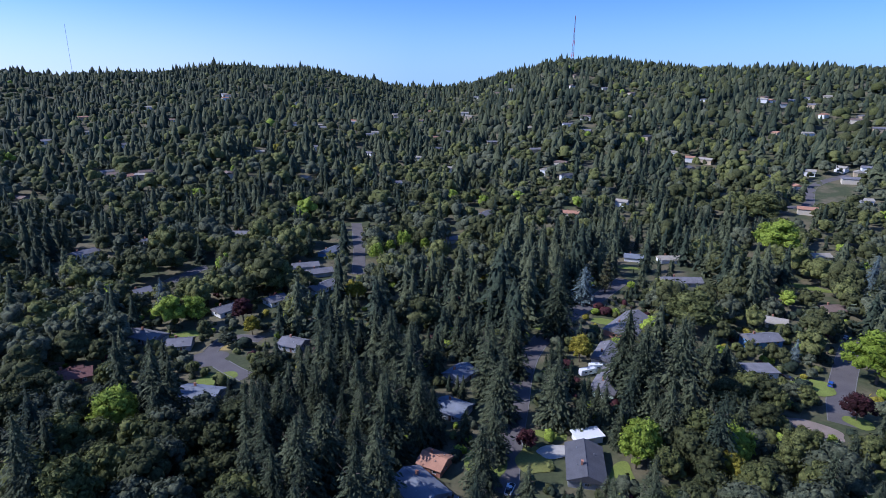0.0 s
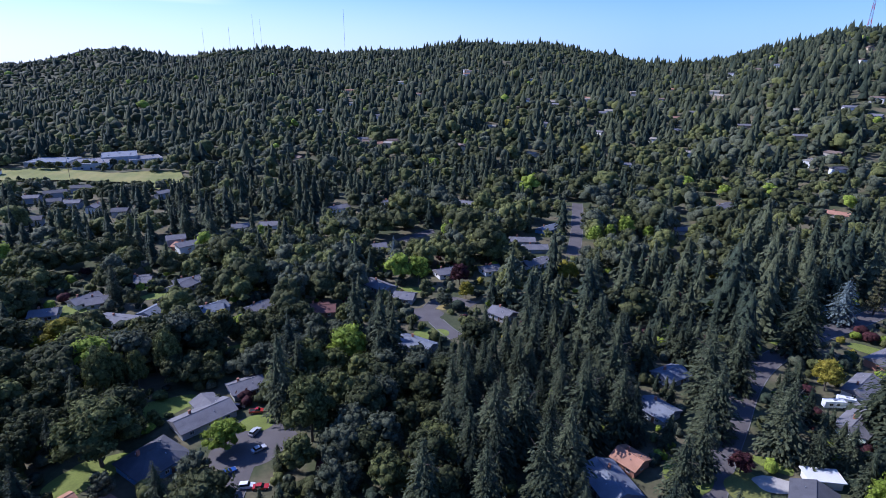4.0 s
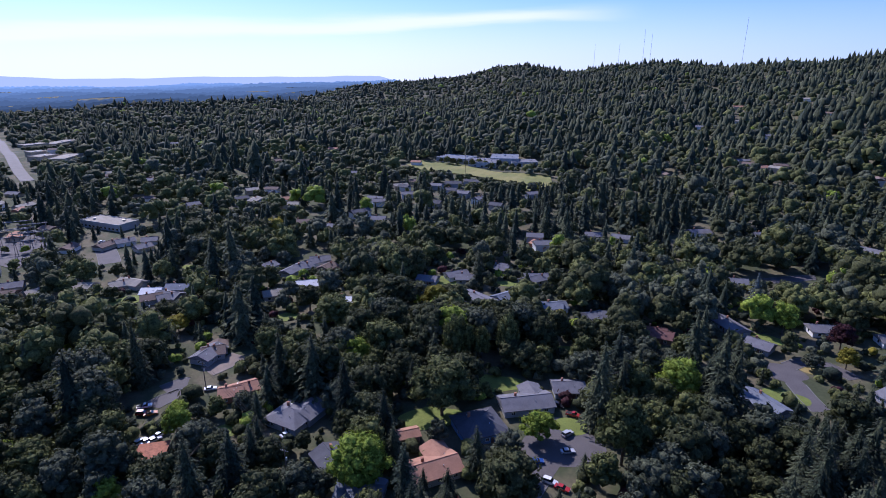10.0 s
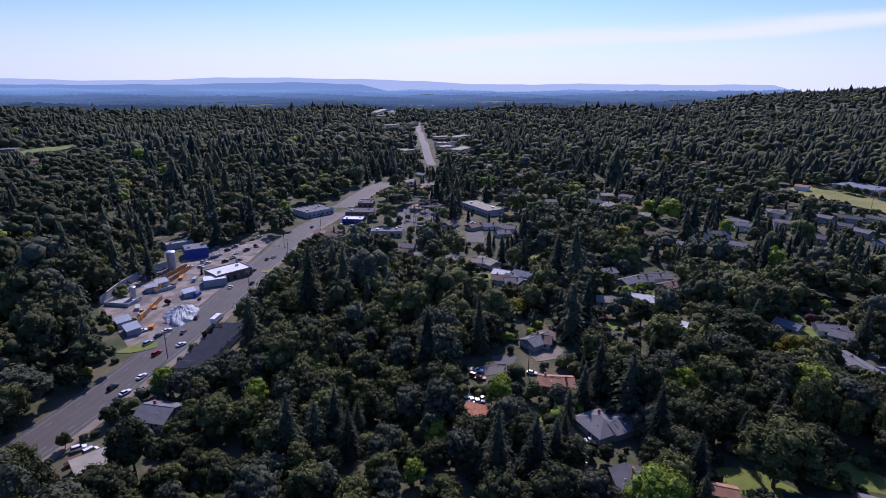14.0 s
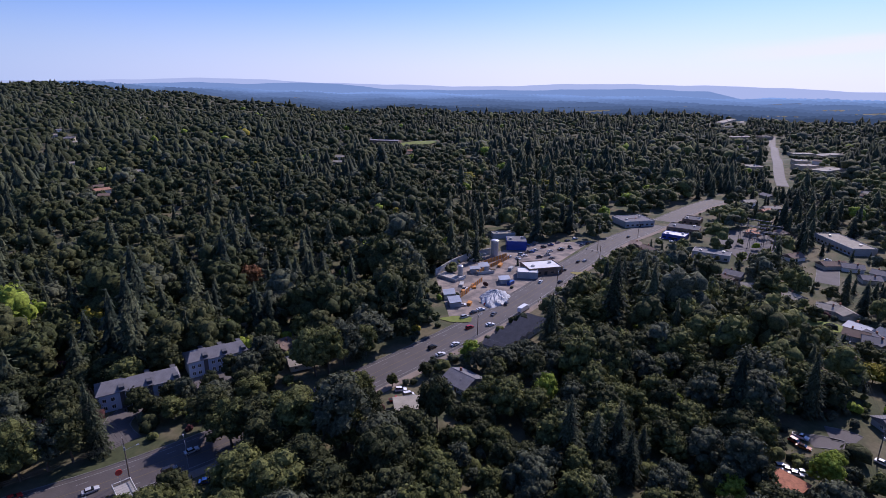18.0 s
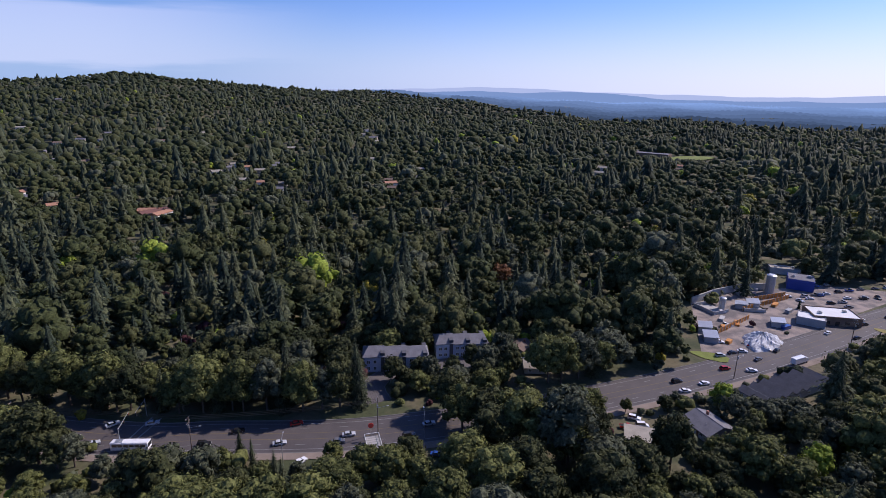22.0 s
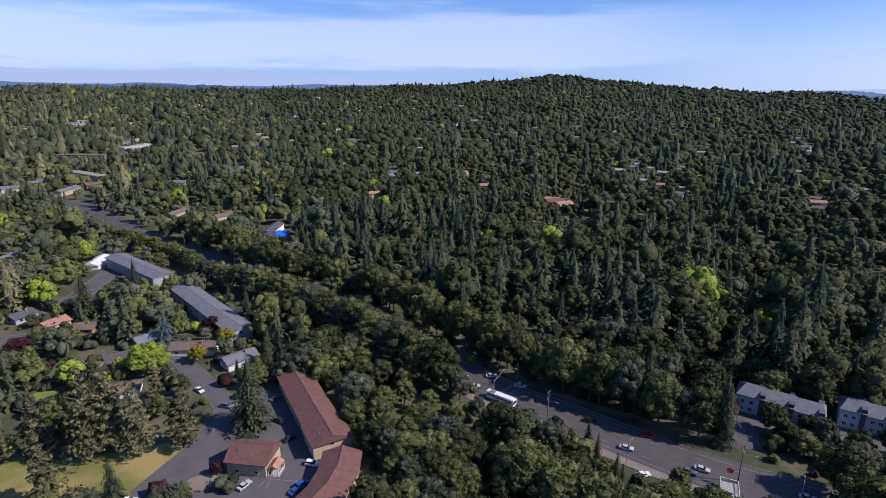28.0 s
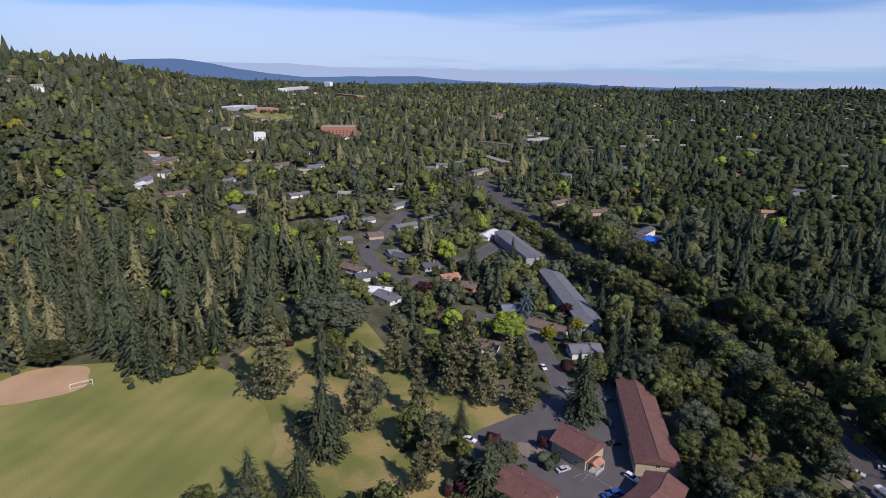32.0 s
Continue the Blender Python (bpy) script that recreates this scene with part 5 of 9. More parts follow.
house(-388.4, 281.4, 33, 11.0, 9, "dark", "grey", eave=5.0, windows=False, group="houses below the school")
house(-419.6, 283.0, -73, 11.0, 9, "grey", "white", eave=5.0, windows=False, group="houses below the school")
house(-424.9, 237.1, 48, 15.0, 9, "dark", "grey", eave=5.0, windows=False, group="houses below the school")
house(-455.1, 198.3, 72, 12.2, 9, "grey", "white", eave=5.0, windows=False, group="houses below the school")
house(-425.5, 167.4, -82, 16.5, 9, "dark", "white", eave=5.0, windows=False, group="houses below the school")
house(-395.1, 171.2, 57, 11.0, 9, "grey", "white", eave=5.0, windows=False, group="houses below the school")
house(-390.8, 131.3, 43, 13.4, 9, "grey", "grey", eave=5.0, windows=False, group="houses below the school")
house(-506.8, 249.3, 36, 11.0, 9, "dark", "white", eave=5.0, windows=False, group="houses below the school")
house(-472.3, 235.7, 65, 11.0, 9, "grey", "white", eave=5.0, windows=False, group="houses below the school")
house(-413.8, 342.1, 80, 11.0, 9, "grey", "grey", eave=5.0, windows=False, group="houses below the school")
house(-294.2, 247.7, 50, 11.0, 9, "grey", "grey", eave=5.0, windows=False, group="houses below the school")
house(-277.0, 241.0, 67, 12.6, 9, "grey", "white", eave=5.0, windows=False, group="houses below the school")

# ---- houses beyond the motel ----
house(397.3, -185.1, -79, 20.3, 8.5, "grey", "white", eave=5.2, view=1.6, group="houses beyond the motel")
house(516.6, -203.1, -80, 22.0, 8.5, "grey", "white", eave=2.9, view=1.6, group="houses beyond the motel")
house(614.3, -162.0, -57, 18.4, 8.5, "grey", "white", eave=5.2, view=1.6, group="houses beyond the motel")
house(348.8, -194.4, 77, 11.0, 8.5, "brown", "tan", eave=2.8, view=1.6, group="houses beyond the motel")
house(426.3, -262.7, -67, 19.1, 8.5, "grey", "white", eave=2.8, view=1.6, group="houses beyond the motel")
house(359.7, -228.2, -87, 20.2, 8.5, "grey", "grey", eave=2.8, view=1.6, group="houses beyond the motel")
house(368.5, -257.5, -83, 20.1, 8.5, "grey", "grey", eave=2.8, view=1.6, group="houses beyond the motel")
house(291.1, -146.7, 20, 15.0, 8.5, "brown", "white", eave=2.8, view=1.6, group="houses beyond the motel")
house(274.4, -145.9, 79, 12.1, 8.5, "dark", "white", eave=2.8, view=1.6, group="houses beyond the motel")
house(294.9, -183.8, 29, 11.2, 8.5, "dark", "grey", eave=2.8, view=1.6, group="houses beyond the motel")
house(269.6, -188.9, 85, 10.8, 8.5, "dark", "grey", eave=2.8, view=1.6, group="houses beyond the motel")
house(246.1, -186.8, 81, 10.9, 8.5, "terra", "tan", eave=2.8, view=1.6, group="houses beyond the motel")
house(228.0, -187.8, 23, 9.0, 8.5, "brown", "brick", eave=2.8, view=1.6, group="houses beyond the motel")
house(189.5, -187.4, 63, 14.6, 8.5, "blue", "grey", eave=2.8, view=1.6, group="houses beyond the motel")
house(164.6, -184.9, 19, 18.6, 8.5, "brown", "white", eave=3.0, view=1.6, group="houses beyond the motel")
house(139.2, -181.2, 61, 13.4, 8.5, "grey", "white", eave=3.2, view=1.6, group="houses beyond the motel")
house(166.2, -148.4, 35, 10.0, 8.5, "brown", "white", eave=2.8, view=1.6, group="houses beyond the motel")
house(239.4, -140.6, 9, 14.2, 8.5, "grey", "white", eave=2.8, view=1.6, group="houses beyond the motel")
house(305.5, -268.7, -66, 20.7, 8.5, "white", "white", eave=3.0, view=1.6, group="houses beyond the motel")
house(391.7, -210.9, -77, 12.1, 8.5, "grey", "white", eave=2.8, view=1.6, group="houses beyond the motel")
house(304.9, -184.4, 83, 9.0, 8.5, "grey", "white", eave=2.8, view=1.6, group="houses beyond the motel")
house(485.4, -135.1, 4, 18.0, 8.5, "grey", "white", eave=3.0, view=1.6, group="houses beyond the motel")
house(547.1, -164.8, 89, 12.1, 8.5, "grey", "white", eave=3.0, view=1.6, group="houses beyond the motel")
house(718.9, -260.8, -59, 29.8, 8.5, "brown", "tan", eave=2.8, view=1.6, group="houses beyond the motel")
house(688.4, -295.3, -73, 24.9, 8.5, "grey", "white", eave=2.8, view=1.6, group="houses beyond the motel")
house(592.2, -79.0, -28, 24.8, 8.5, "grey", "white", eave=3.0, view=1.6, group="houses beyond the motel")
house(571.5, -72.2, -32, 14.6, 8.5, "white", "white", eave=3.0, view=1.6, group="houses beyond the motel")
house(689.6, -114.2, -42, 48.9, 8.5, "brown", "tan", eave=3.2, view=1.6, group="houses beyond the motel")
house(563.8, -100.6, -68, 23.7, 8.5, "brown", "tan", eave=3.0, view=1.6, group="houses beyond the motel")
house(249.6, -141.8, 48, 12.1, 8.5, "white", "white", eave=2.6, view=1.6, group="houses beyond the motel")
house(532.7, -447.1, -72, 34.2, 8.5, "grey", "tan", eave=5.0, view=1.6, group="houses beyond the motel")
house(310.3, -403.9, 73, 18.9, 8.5, "brown", "tan", eave=3.0, view=1.6, group="houses beyond the motel")
house(356.8, -400.6, -82, 24.4, 8.5, "brown", "tan", eave=3.0, view=1.6, group="houses beyond the motel")
house(240.9, -370.2, -76, 30.7, 8.5, "dark", "white", eave=5.2, view=1.6, group="houses beyond the motel")
house(349.4, -170.0, 79, 9.3, 8.5, "grey", "cream", eave=2.8, view=1.6, group="houses beyond the motel")
house(27.8, -544.5, 54, 20.7, 9, "terra", "white", eave=5.0)
house(34.5, -555.0, 32, 25.3, 10, "maroon", "white", eave=4.8)
house(-230.2, 20.0, -47, 12.3, 9, "grey", "grey")
house(-194.4, 22.6, 79, 8.0, 8, "terra", "brick")
house(-156.9, -115.0, 85, 11.9, 12, "grey", "grey")
house(-130.7, -119.2, -41, 11.2, 8, "tan", "cream", flat=True)
house(-125.2, -177.3, -25, 8.8, 9, "tan", "cream")
house(-129.2, -194.0, 30, 9.5, 7, "brown", "grey")
house(-39.6, -204.0, 26, 9.1, 7, "brown", "brown")
house(-461.6, -161.8, -37, 10.2, 9, "brown", "cream", windows=False, group="houses north of the highway")
house(-595.1, -79.2, -41, 16.6, 9, "tan", "white", windows=False, group="houses north of the highway")
house(-309.9, 3.4, 87, 10.0, 9, "brown", "grey", windows=False, group="houses north of the highway")
house(-306.1, 10.8, -84, 10.0, 9, "grey", "cream", windows=False, group="houses north of the highway")
house(-330.1, 68.4, -57, 10.1, 9, "grey", "white", windows=False, group="houses north of the highway")
house(-316.6, 80.7, -54, 17.5, 9, "grey", "grey", windows=False, group="houses north of the highway")
house(-324.3, 96.3, -77, 10.6, 9, "grey", "white", windows=False, group="houses north of the highway")
house(-310.0, 99.6, -56, 10.0, 9, "brown", "cream", windows=False, group="houses north of the highway")
house(-367.3, -62.0, 86, 10.0, 9, "grey", "grey", windows=False, group="houses north of the highway")
house(-354.0, -63.3, 66, 10.0, 9, "brown", "cream", windows=False, group="houses north of the highway")
house(-346.5, -27.4, 56, 10.0, 9, "tan", "white", windows=False, group="houses north of the highway")
house(-339.9, -10.6, -86, 10.0, 9, "tan", "cream", windows=False, group="houses north of the highway")
house(-349.1, -49.6, -67, 10.0, 9, "tan", "grey", windows=False, group="houses north of the highway")
house(-435.0, -39.1, -29, 12.2, 9, "brown", "white", windows=False, group="houses north of the highway")
house(-431.1, -16.4, -48, 16.7, 9, "brown", "cream", windows=False, group="houses north of the highway")
house(-412.3, 4.4, -67, 10.0, 9, "grey", "cream", windows=False, group="houses north of the highway")
house(-563.1, 127.5, 16, 10.4, 9, "grey", "grey", windows=False, group="houses north of the highway")
house(-525.5, 101.6, -34, 21.0, 9, "tan", "grey", windows=False, group="houses north of the highway")

# ---- specks of roofs on the hills ----
house(452, 625, 119, 11, 9, "tan", "white", eave=5.0, windows=False, chimney=False, name="hillside_house", group="houses on the far slopes", view=0.55)
house(435, 585, 155, 16, 9, "grey", "cream", eave=5.0, windows=False, chimney=False, name="hillside_house", group="houses on the far slopes", view=0.55)
house(413, 623, 145, 15, 9, "tan", "white", eave=5.0, windows=False, chimney=False, name="hillside_house", group="houses on the far slopes", view=0.55)
house(601, 928, 133, 14, 9, "grey", "tan", eave=5.0, windows=False, chimney=False, name="hillside_house", group="houses on the far slopes", view=0.55)
house(561, 941, 172, 13, 9, "brown", "white", eave=5.0, windows=False, chimney=False, name="hillside_house", group="houses on the far slopes", view=0.55)
house(672, 1000, 156, 12, 9, "tan", "cream", eave=5.0, windows=False, chimney=False, name="hillside_house", group="houses on the far slopes", view=0.55)
house(311, 697, 153, 11, 9, "terra", "white", eave=5.0, windows=False, chimney=False, name="hillside_house", group="houses on the far slopes", view=0.55)
house(326, 687, 139, 16, 9, "tan", "tan", eave=5.0, windows=False, chimney=False, name="hillside_house", group="houses on the far slopes", view=0.55)
house(191, 862, 188, 15, 9, "grey", "white", eave=5.0, windows=False, chimney=False, name="hillside_house", group="houses on the far slopes", view=0.55)
house(138, 892, 179, 14, 9, "tan", "cream", eave=5.0, windows=False, chimney=False, name="hillside_house", group="houses on the far slopes", view=0.55)
house(157, 1318, 168, 13, 9, "grey", "white", eave=5.0, windows=False, chimney=False, name="hillside_house", group="houses on the far slopes", view=0.55)
house(131, 1387, 157, 12, 9, "brown", "tan", eave=5.0, windows=False, chimney=False, name="hillside_house", group="houses on the far slopes", view=0.55)
house(400, 513, 161, 11, 9, "tan", "white", eave=5.0, windows=False, chimney=False, name="hillside_house", group="houses on the far slopes", view=0.55)
house(333, 492, 152, 16, 9, "terra", "cream", eave=5.0, windows=False, chimney=False, name="hillside_house", group="houses on the far slopes", view=0.55)
house(297, 722, 151, 15, 9, "tan", "white", eave=5.0, windows=False, chimney=False, name="hillside_house", group="houses on the far slopes", view=0.55)
house(-195, 936, 172, 14, 9, "grey", "tan", eave=5.0, windows=False, chimney=False, name="hillside_house", group="houses on the far slopes", view=0.55)
house(-159, 1003, 206, 13, 9, "tan", "white", eave=5.0, windows=False, chimney=False, name="hillside_house", group="houses on the far slopes", view=0.55)
house(-102, 1227, 189, 12, 9, "grey", "cream", eave=5.0, windows=False, chimney=False, name="hillside_house", group="houses on the far slopes", view=0.55)
house(-45, 1177, 173, 11, 9, "brown", "white", eave=5.0, windows=False, chimney=False, name="hillside_house", group="houses on the far slopes", view=0.55)
house(52, 1120, 155, 16, 9, "tan", "tan", eave=5.0, windows=False, chimney=False, name="hillside_house", group="houses on the far slopes", view=0.55)
house(-442, 1167, 216, 15, 9, "terra", "white", eave=5.0, windows=False, chimney=False, name="hillside_house", group="houses on the far slopes", view=0.55)
house(-778, 1462, 210, 14, 9, "tan", "cream", eave=5.0, windows=False, chimney=False, name="hillside_house", group="houses on the far slopes", view=0.55)
house(-181, 804, 182, 13, 9, "grey", "white", eave=5.0, windows=False, chimney=False, name="hillside_house", group="houses on the far slopes", view=0.55)
house(-348, 638, 185, 12, 9, "tan", "tan", eave=5.0, windows=False, chimney=False, name="hillside_house", group="houses on the far slopes", view=0.55)
house(474, 616, 155, 11, 9, "grey", "white", eave=5.0, windows=False, chimney=False, name="hillside_house", group="houses on the far slopes", view=0.55)
house(609, 833, 144, 16, 9, "brown", "cream", eave=5.0, windows=False, chimney=False, name="hillside_house", group="houses on the far slopes", view=0.55)
house(545, 975, 138, 15, 9, "tan", "white", eave=5.0, windows=False, chimney=False, name="hillside_house", group="houses on the far slopes", view=0.55)
house(-12, 954, 205, 14, 9, "terra", "tan", eave=5.0, windows=False, chimney=False, name="hillside_house", group="houses on the far slopes", view=0.55)
house(13, 730, 190, 13, 9, "tan", "white", eave=5.0, windows=False, chimney=False, name="hillside_house", group="houses on the far slopes", view=0.55)
house(-119, 921, 185, 12, 9, "grey", "cream", eave=5.0, windows=False, chimney=False, name="hillside_house", group="houses on the far slopes", view=0.55)
house(175, 527, 147, 11, 9, "tan", "white", eave=5.0, windows=False, chimney=False, name="hillside_house", group="houses on the far slopes", view=0.55)
house(608, 785, 164, 16, 9, "grey", "tan", eave=5.0, windows=False, chimney=False, name="hillside_house", group="houses on the far slopes", view=0.55)
house(-448, 1196, 210, 15, 9, "brown", "white", eave=5.0, windows=False, chimney=False, name="hillside_house", group="houses on the far slopes", view=0.55)
house(-206, 954, 188, 14, 9, "tan", "cream", eave=5.0, windows=False, chimney=False, name="hillside_house", group="houses on the far slopes", view=0.55)
house(-158, 1017, 172, 13, 9, "terra", "white", eave=5.0, windows=False, chimney=False, name="hillside_house", group="houses on the far slopes", view=0.55)
house(-106, 1270, 205, 12, 9, "tan", "tan", eave=5.0, windows=False, chimney=False, name="hillside_house", group="houses on the far slopes", view=0.55)
house(11, 1011, 186, 11, 9, "grey", "white", eave=5.0, windows=False, chimney=False, name="hillside_house", group="houses on the far slopes", view=0.55)
house(46, 1176, 172, 16, 9, "tan", "cream", eave=5.0, windows=False, chimney=False, name="hillside_house", group="houses on the far slopes", view=0.55)
house(88, 1476, 158, 15, 9, "grey", "white", eave=5.0, windows=False, chimney=False, name="hillside_house", group="houses on the far slopes", view=0.55)
house(-350, 651, 226, 14, 9, "brown", "tan", eave=5.0, windows=False, chimney=False, name="hillside_house", group="houses on the far slopes", view=0.55)
house(-112, 942, 192, 13, 9, "tan", "white", eave=5.0, windows=False, chimney=False, name="hillside_house", group="houses on the far slopes", view=0.55)
house(-32, 1319, 173, 12, 9, "terra", "cream", eave=5.0, windows=False, chimney=False, name="hillside_house", group="houses on the far slopes", view=0.55)
house(-35, 801, 162, 11, 9, "tan", "white", eave=5.0, windows=False, chimney=False, name="hillside_house", group="houses on the far slopes", view=0.55)
house(77, 874, 191, 16, 9, "grey", "tan", eave=5.0, windows=False, chimney=False, name="hillside_house", group="houses on the far slopes", view=0.55)
house(-552, 1070, 210, 15, 9, "tan", "white", eave=5.0, windows=False, chimney=False, name="hillside_house", group="houses on the far slopes", view=0.55)
house(-1028, 84, 255, 14, 9, "grey", "cream", eave=5.0, windows=False, chimney=False, name="hillside_house", group="houses on the far slopes", view=0.55)
house(-564, 129, 234, 13, 9, "brown", "white", eave=5.0, windows=False, chimney=False, name="hillside_house", group="houses on the far slopes", view=0.55)
house(-570, 110, 273, 12, 9, "tan", "tan", eave=5.0, windows=False, chimney=False, name="hillside_house", group="houses on the far slopes", view=0.55)
house(-506, 129, 257, 11, 9, "terra", "white", eave=5.0, windows=False, chimney=False, name="hillside_house", group="houses on the far slopes", view=0.55)
house(-482, 124, 244, 16, 9, "tan", "cream", eave=5.0, windows=False, chimney=False, name="hillside_house", group="houses on the far slopes", view=0.55)
house(-467, 200, 222, 15, 9, "grey", "white", eave=5.0, windows=False, chimney=False, name="hillside_house", group="houses on the far slopes", view=0.55)
house(-514, 249, 256, 14, 9, "tan", "tan", eave=5.0, windows=False, chimney=False, name="hillside_house", group="houses on the far slopes", view=0.55)
house(-587, 831, 214, 13, 9, "grey", "white", eave=5.0, windows=False, chimney=False, name="hillside_house", group="houses on the far slopes", view=0.55)
house(-381, 639, 197, 12, 9, "brown", "cream", eave=5.0, windows=False, chimney=False, name="hillside_house", group="houses on the far slopes", view=0.55)
house(-459, 1204, 224, 11, 9, "tan", "white", eave=5.0, windows=False, chimney=False, name="hillside_house", group="houses on the far slopes", view=0.55)
house(-646, 1020, 222, 16, 9, "terra", "tan", eave=5.0, windows=False, chimney=False, name="hillside_house", group="houses on the far slopes", view=0.55)
house(-348, -1179, -19, 15, 9, "tan", "white", eave=5.0, windows=False, chimney=False, name="hillside_house", group="houses on the far slopes", view=0.55)
house(-361, -1141, -34, 14, 9, "grey", "cream", eave=5.0, windows=False, chimney=False, name="hillside_house", group="houses on the far slopes", view=0.55)
house(-647, -1521, -2, 13, 9, "tan", "white", eave=5.0, windows=False, chimney=False, name="hillside_house", group="houses on the far slopes", view=0.55)
house(-841, -877, -36, 12, 9, "grey", "tan", eave=5.0, windows=False, chimney=False, name="hillside_house", group="houses on the far slopes", view=0.55)
house(-673, -615, -53, 11, 9, "brown", "white", eave=5.0, windows=False, chimney=False, name="hillside_house", group="houses on the far slopes", view=0.55)
house(-525, -613, -59, 16, 9, "tan", "cream", eave=5.0, windows=False, chimney=False, name="hillside_house", group="houses on the far slopes", view=0.55)
house(-218, -628, -0, 15, 9, "terra", "white", eave=5.0, windows=False, chimney=False, name="hillside_house", group="houses on the far slopes", view=0.55)
house(-166, -1001, -3, 14, 9, "tan", "tan", eave=5.0, windows=False, chimney=False, name="hillside_house", group="houses on the far slopes", view=0.55)
house(-106, -820, -14, 13, 9, "grey", "white", eave=5.0, windows=False, chimney=False, name="hillside_house", group="houses on the far slopes", view=0.55)
house(-99, -682, -28, 12, 9, "tan", "cream", eave=5.0, windows=False, chimney=False, name="hillside_house", group="houses on the far slopes", view=0.55)
house(-369, -1219, 0, 11, 9, "grey", "white", eave=5.0, windows=False, chimney=False, name="hillside_house", group="houses on the far slopes", view=0.55)
house(-227, -650, -15, 16, 9, "brown", "tan", eave=5.0, windows=False, chimney=False, name="hillside_house", group="houses on the far slopes", view=0.55)
house(-562, -652, -50, 15, 9, "tan", "white", eave=5.0, windows=False, chimney=False, name="hillside_house", group="houses on the far slopes", view=0.55)
house(-714, -648, -70, 14, 9, "terra", "cream", eave=5.0, windows=False, chimney=False, name="hillside_house", group="houses on the far slopes", view=0.55)
house(-58, -832, 11, 13, 9, "tan", "white", eave=5.0, windows=False, chimney=False, name="hillside_house", group="houses on the far slopes", view=0.55)
house(-122, -848, -6, 12, 9, "grey", "tan", eave=5.0, windows=False, chimney=False, name="hillside_house", group="houses on the far slopes", view=0.55)
house(-272, -863, -28, 11, 9, "tan", "white", eave=5.0, windows=False, chimney=False, name="hillside_house", group="houses on the far slopes", view=0.55)
house(164, -1120, -16, 16, 9, "grey", "cream", eave=5.0, windows=False, chimney=False, name="hillside_house", group="houses on the far slopes", view=0.55)
house(37, -1070, 15, 15, 9, "brown", "white", eave=5.0, windows=False, chimney=False, name="hillside_house", group="houses on the far slopes", view=0.55)
house(-301, -739, -22, 14, 9, "tan", "tan", eave=5.0, windows=False, chimney=False, name="hillside_house", group="houses on the far slopes", view=0.55)
house(-79, -700, -19, 13, 9, "terra", "white", eave=5.0, windows=False, chimney=False, name="hillside_house", group="houses on the far slopes", view=0.55)
house(1118, -1379, 63, 12, 9, "tan", "cream", eave=5.0, windows=False, chimney=False, name="hillside_house", group="houses on the far slopes", view=0.55)
house(1034, -1308, 49, 11, 9, "grey", "white", eave=5.0, windows=False, chimney=False, name="hillside_house", group="houses on the far slopes", view=0.55)
house(1028, -922, 46, 16, 9, "tan", "tan", eave=5.0, windows=False, chimney=False, name="hillside_house", group="houses on the far slopes", view=0.55)
house(1053, -925, 34, 15, 9, "grey", "white", eave=5.0, windows=False, chimney=False, name="hillside_house", group="houses on the far slopes", view=0.55)
house(574, -702, 61, 14, 9, "brown", "cream", eave=5.0, windows=False, chimney=False, name="hillside_house", group="houses on the far slopes", view=0.55)
house(607, -916, 43, 13, 9, "tan", "white", eave=5.0, windows=False, chimney=False, name="hillside_house", group="houses on the far slopes", view=0.55)
house(574, -882, 29, 12, 9, "terra", "tan", eave=5.0, windows=False, chimney=False, name="hillside_house", group="houses on the far slopes", view=0.55)
house(425, -809, 11, 11, 9, "tan", "white", eave=5.0, windows=False, chimney=False, name="hillside_house", group="houses on the far slopes", view=0.55)
house(436, -941, 45, 16, 9, "grey", "cream", eave=5.0, windows=False, chimney=False, name="hillside_house", group="houses on the far slopes", view=0.55)
house(965, -1829, 35, 15, 9, "tan", "white", eave=5.0, windows=False, chimney=False, name="hillside_house", group="houses on the far slopes", view=0.55)
house(450, -1181, 15, 14, 9, "grey", "tan", eave=5.0, windows=False, chimney=False, name="hillside_house", group="houses on the far slopes", view=0.55)
house(194, -1107, -9, 13, 9, "brown", "white", eave=5.0, windows=False, chimney=False, name="hillside_house", group="houses on the far slopes", view=0.55)
house(-34, -1210, 16, 12, 9, "tan", "cream", eave=5.0, windows=False, chimney=False, name="hillside_house", group="houses on the far slopes", view=0.55)
house(-72, -811, -0, 11, 9, "terra", "white", eave=5.0, windows=False, chimney=False, name="hillside_house", group="houses on the far slopes", view=0.55)
house(-88, -786, -14, 16, 9, "tan", "tan", eave=5.0, windows=False, chimney=False, name="hillside_house", group="houses on the far slopes", view=0.55)
house(-90, -649, -29, 15, 9, "grey", "white", eave=5.0, windows=False, chimney=False, name="hillside_house", group="houses on the far slopes", view=0.55)
house(-355, -1094, -2, 14, 9, "tan", "cream", eave=5.0, windows=False, chimney=False, name="hillside_house", group="houses on the far slopes", view=0.55)
house(-355, -1139, -14, 13, 9, "grey", "white", eave=5.0, windows=False, chimney=False, name="hillside_house", group="houses on the far slopes", view=0.55)
house(-210, -596, -29, 12, 9, "brown", "tan", eave=5.0, windows=False, chimney=False, name="hillside_house", group="houses on the far slopes", view=0.55)
house(-263, -663, -45, 11, 9, "tan", "white", eave=5.0, windows=False, chimney=False, name="hillside_house", group="houses on the far slopes", view=0.55)
house(223, -532, 37, 16, 9, "terra", "cream", eave=5.0, windows=False, chimney=False, name="hillside_house", group="houses on the far slopes", view=0.55)
house(277, -1271, 13, 15, 9, "tan", "white", eave=5.0, windows=False, chimney=False, name="hillside_house", group="houses on the far slopes", view=0.55)
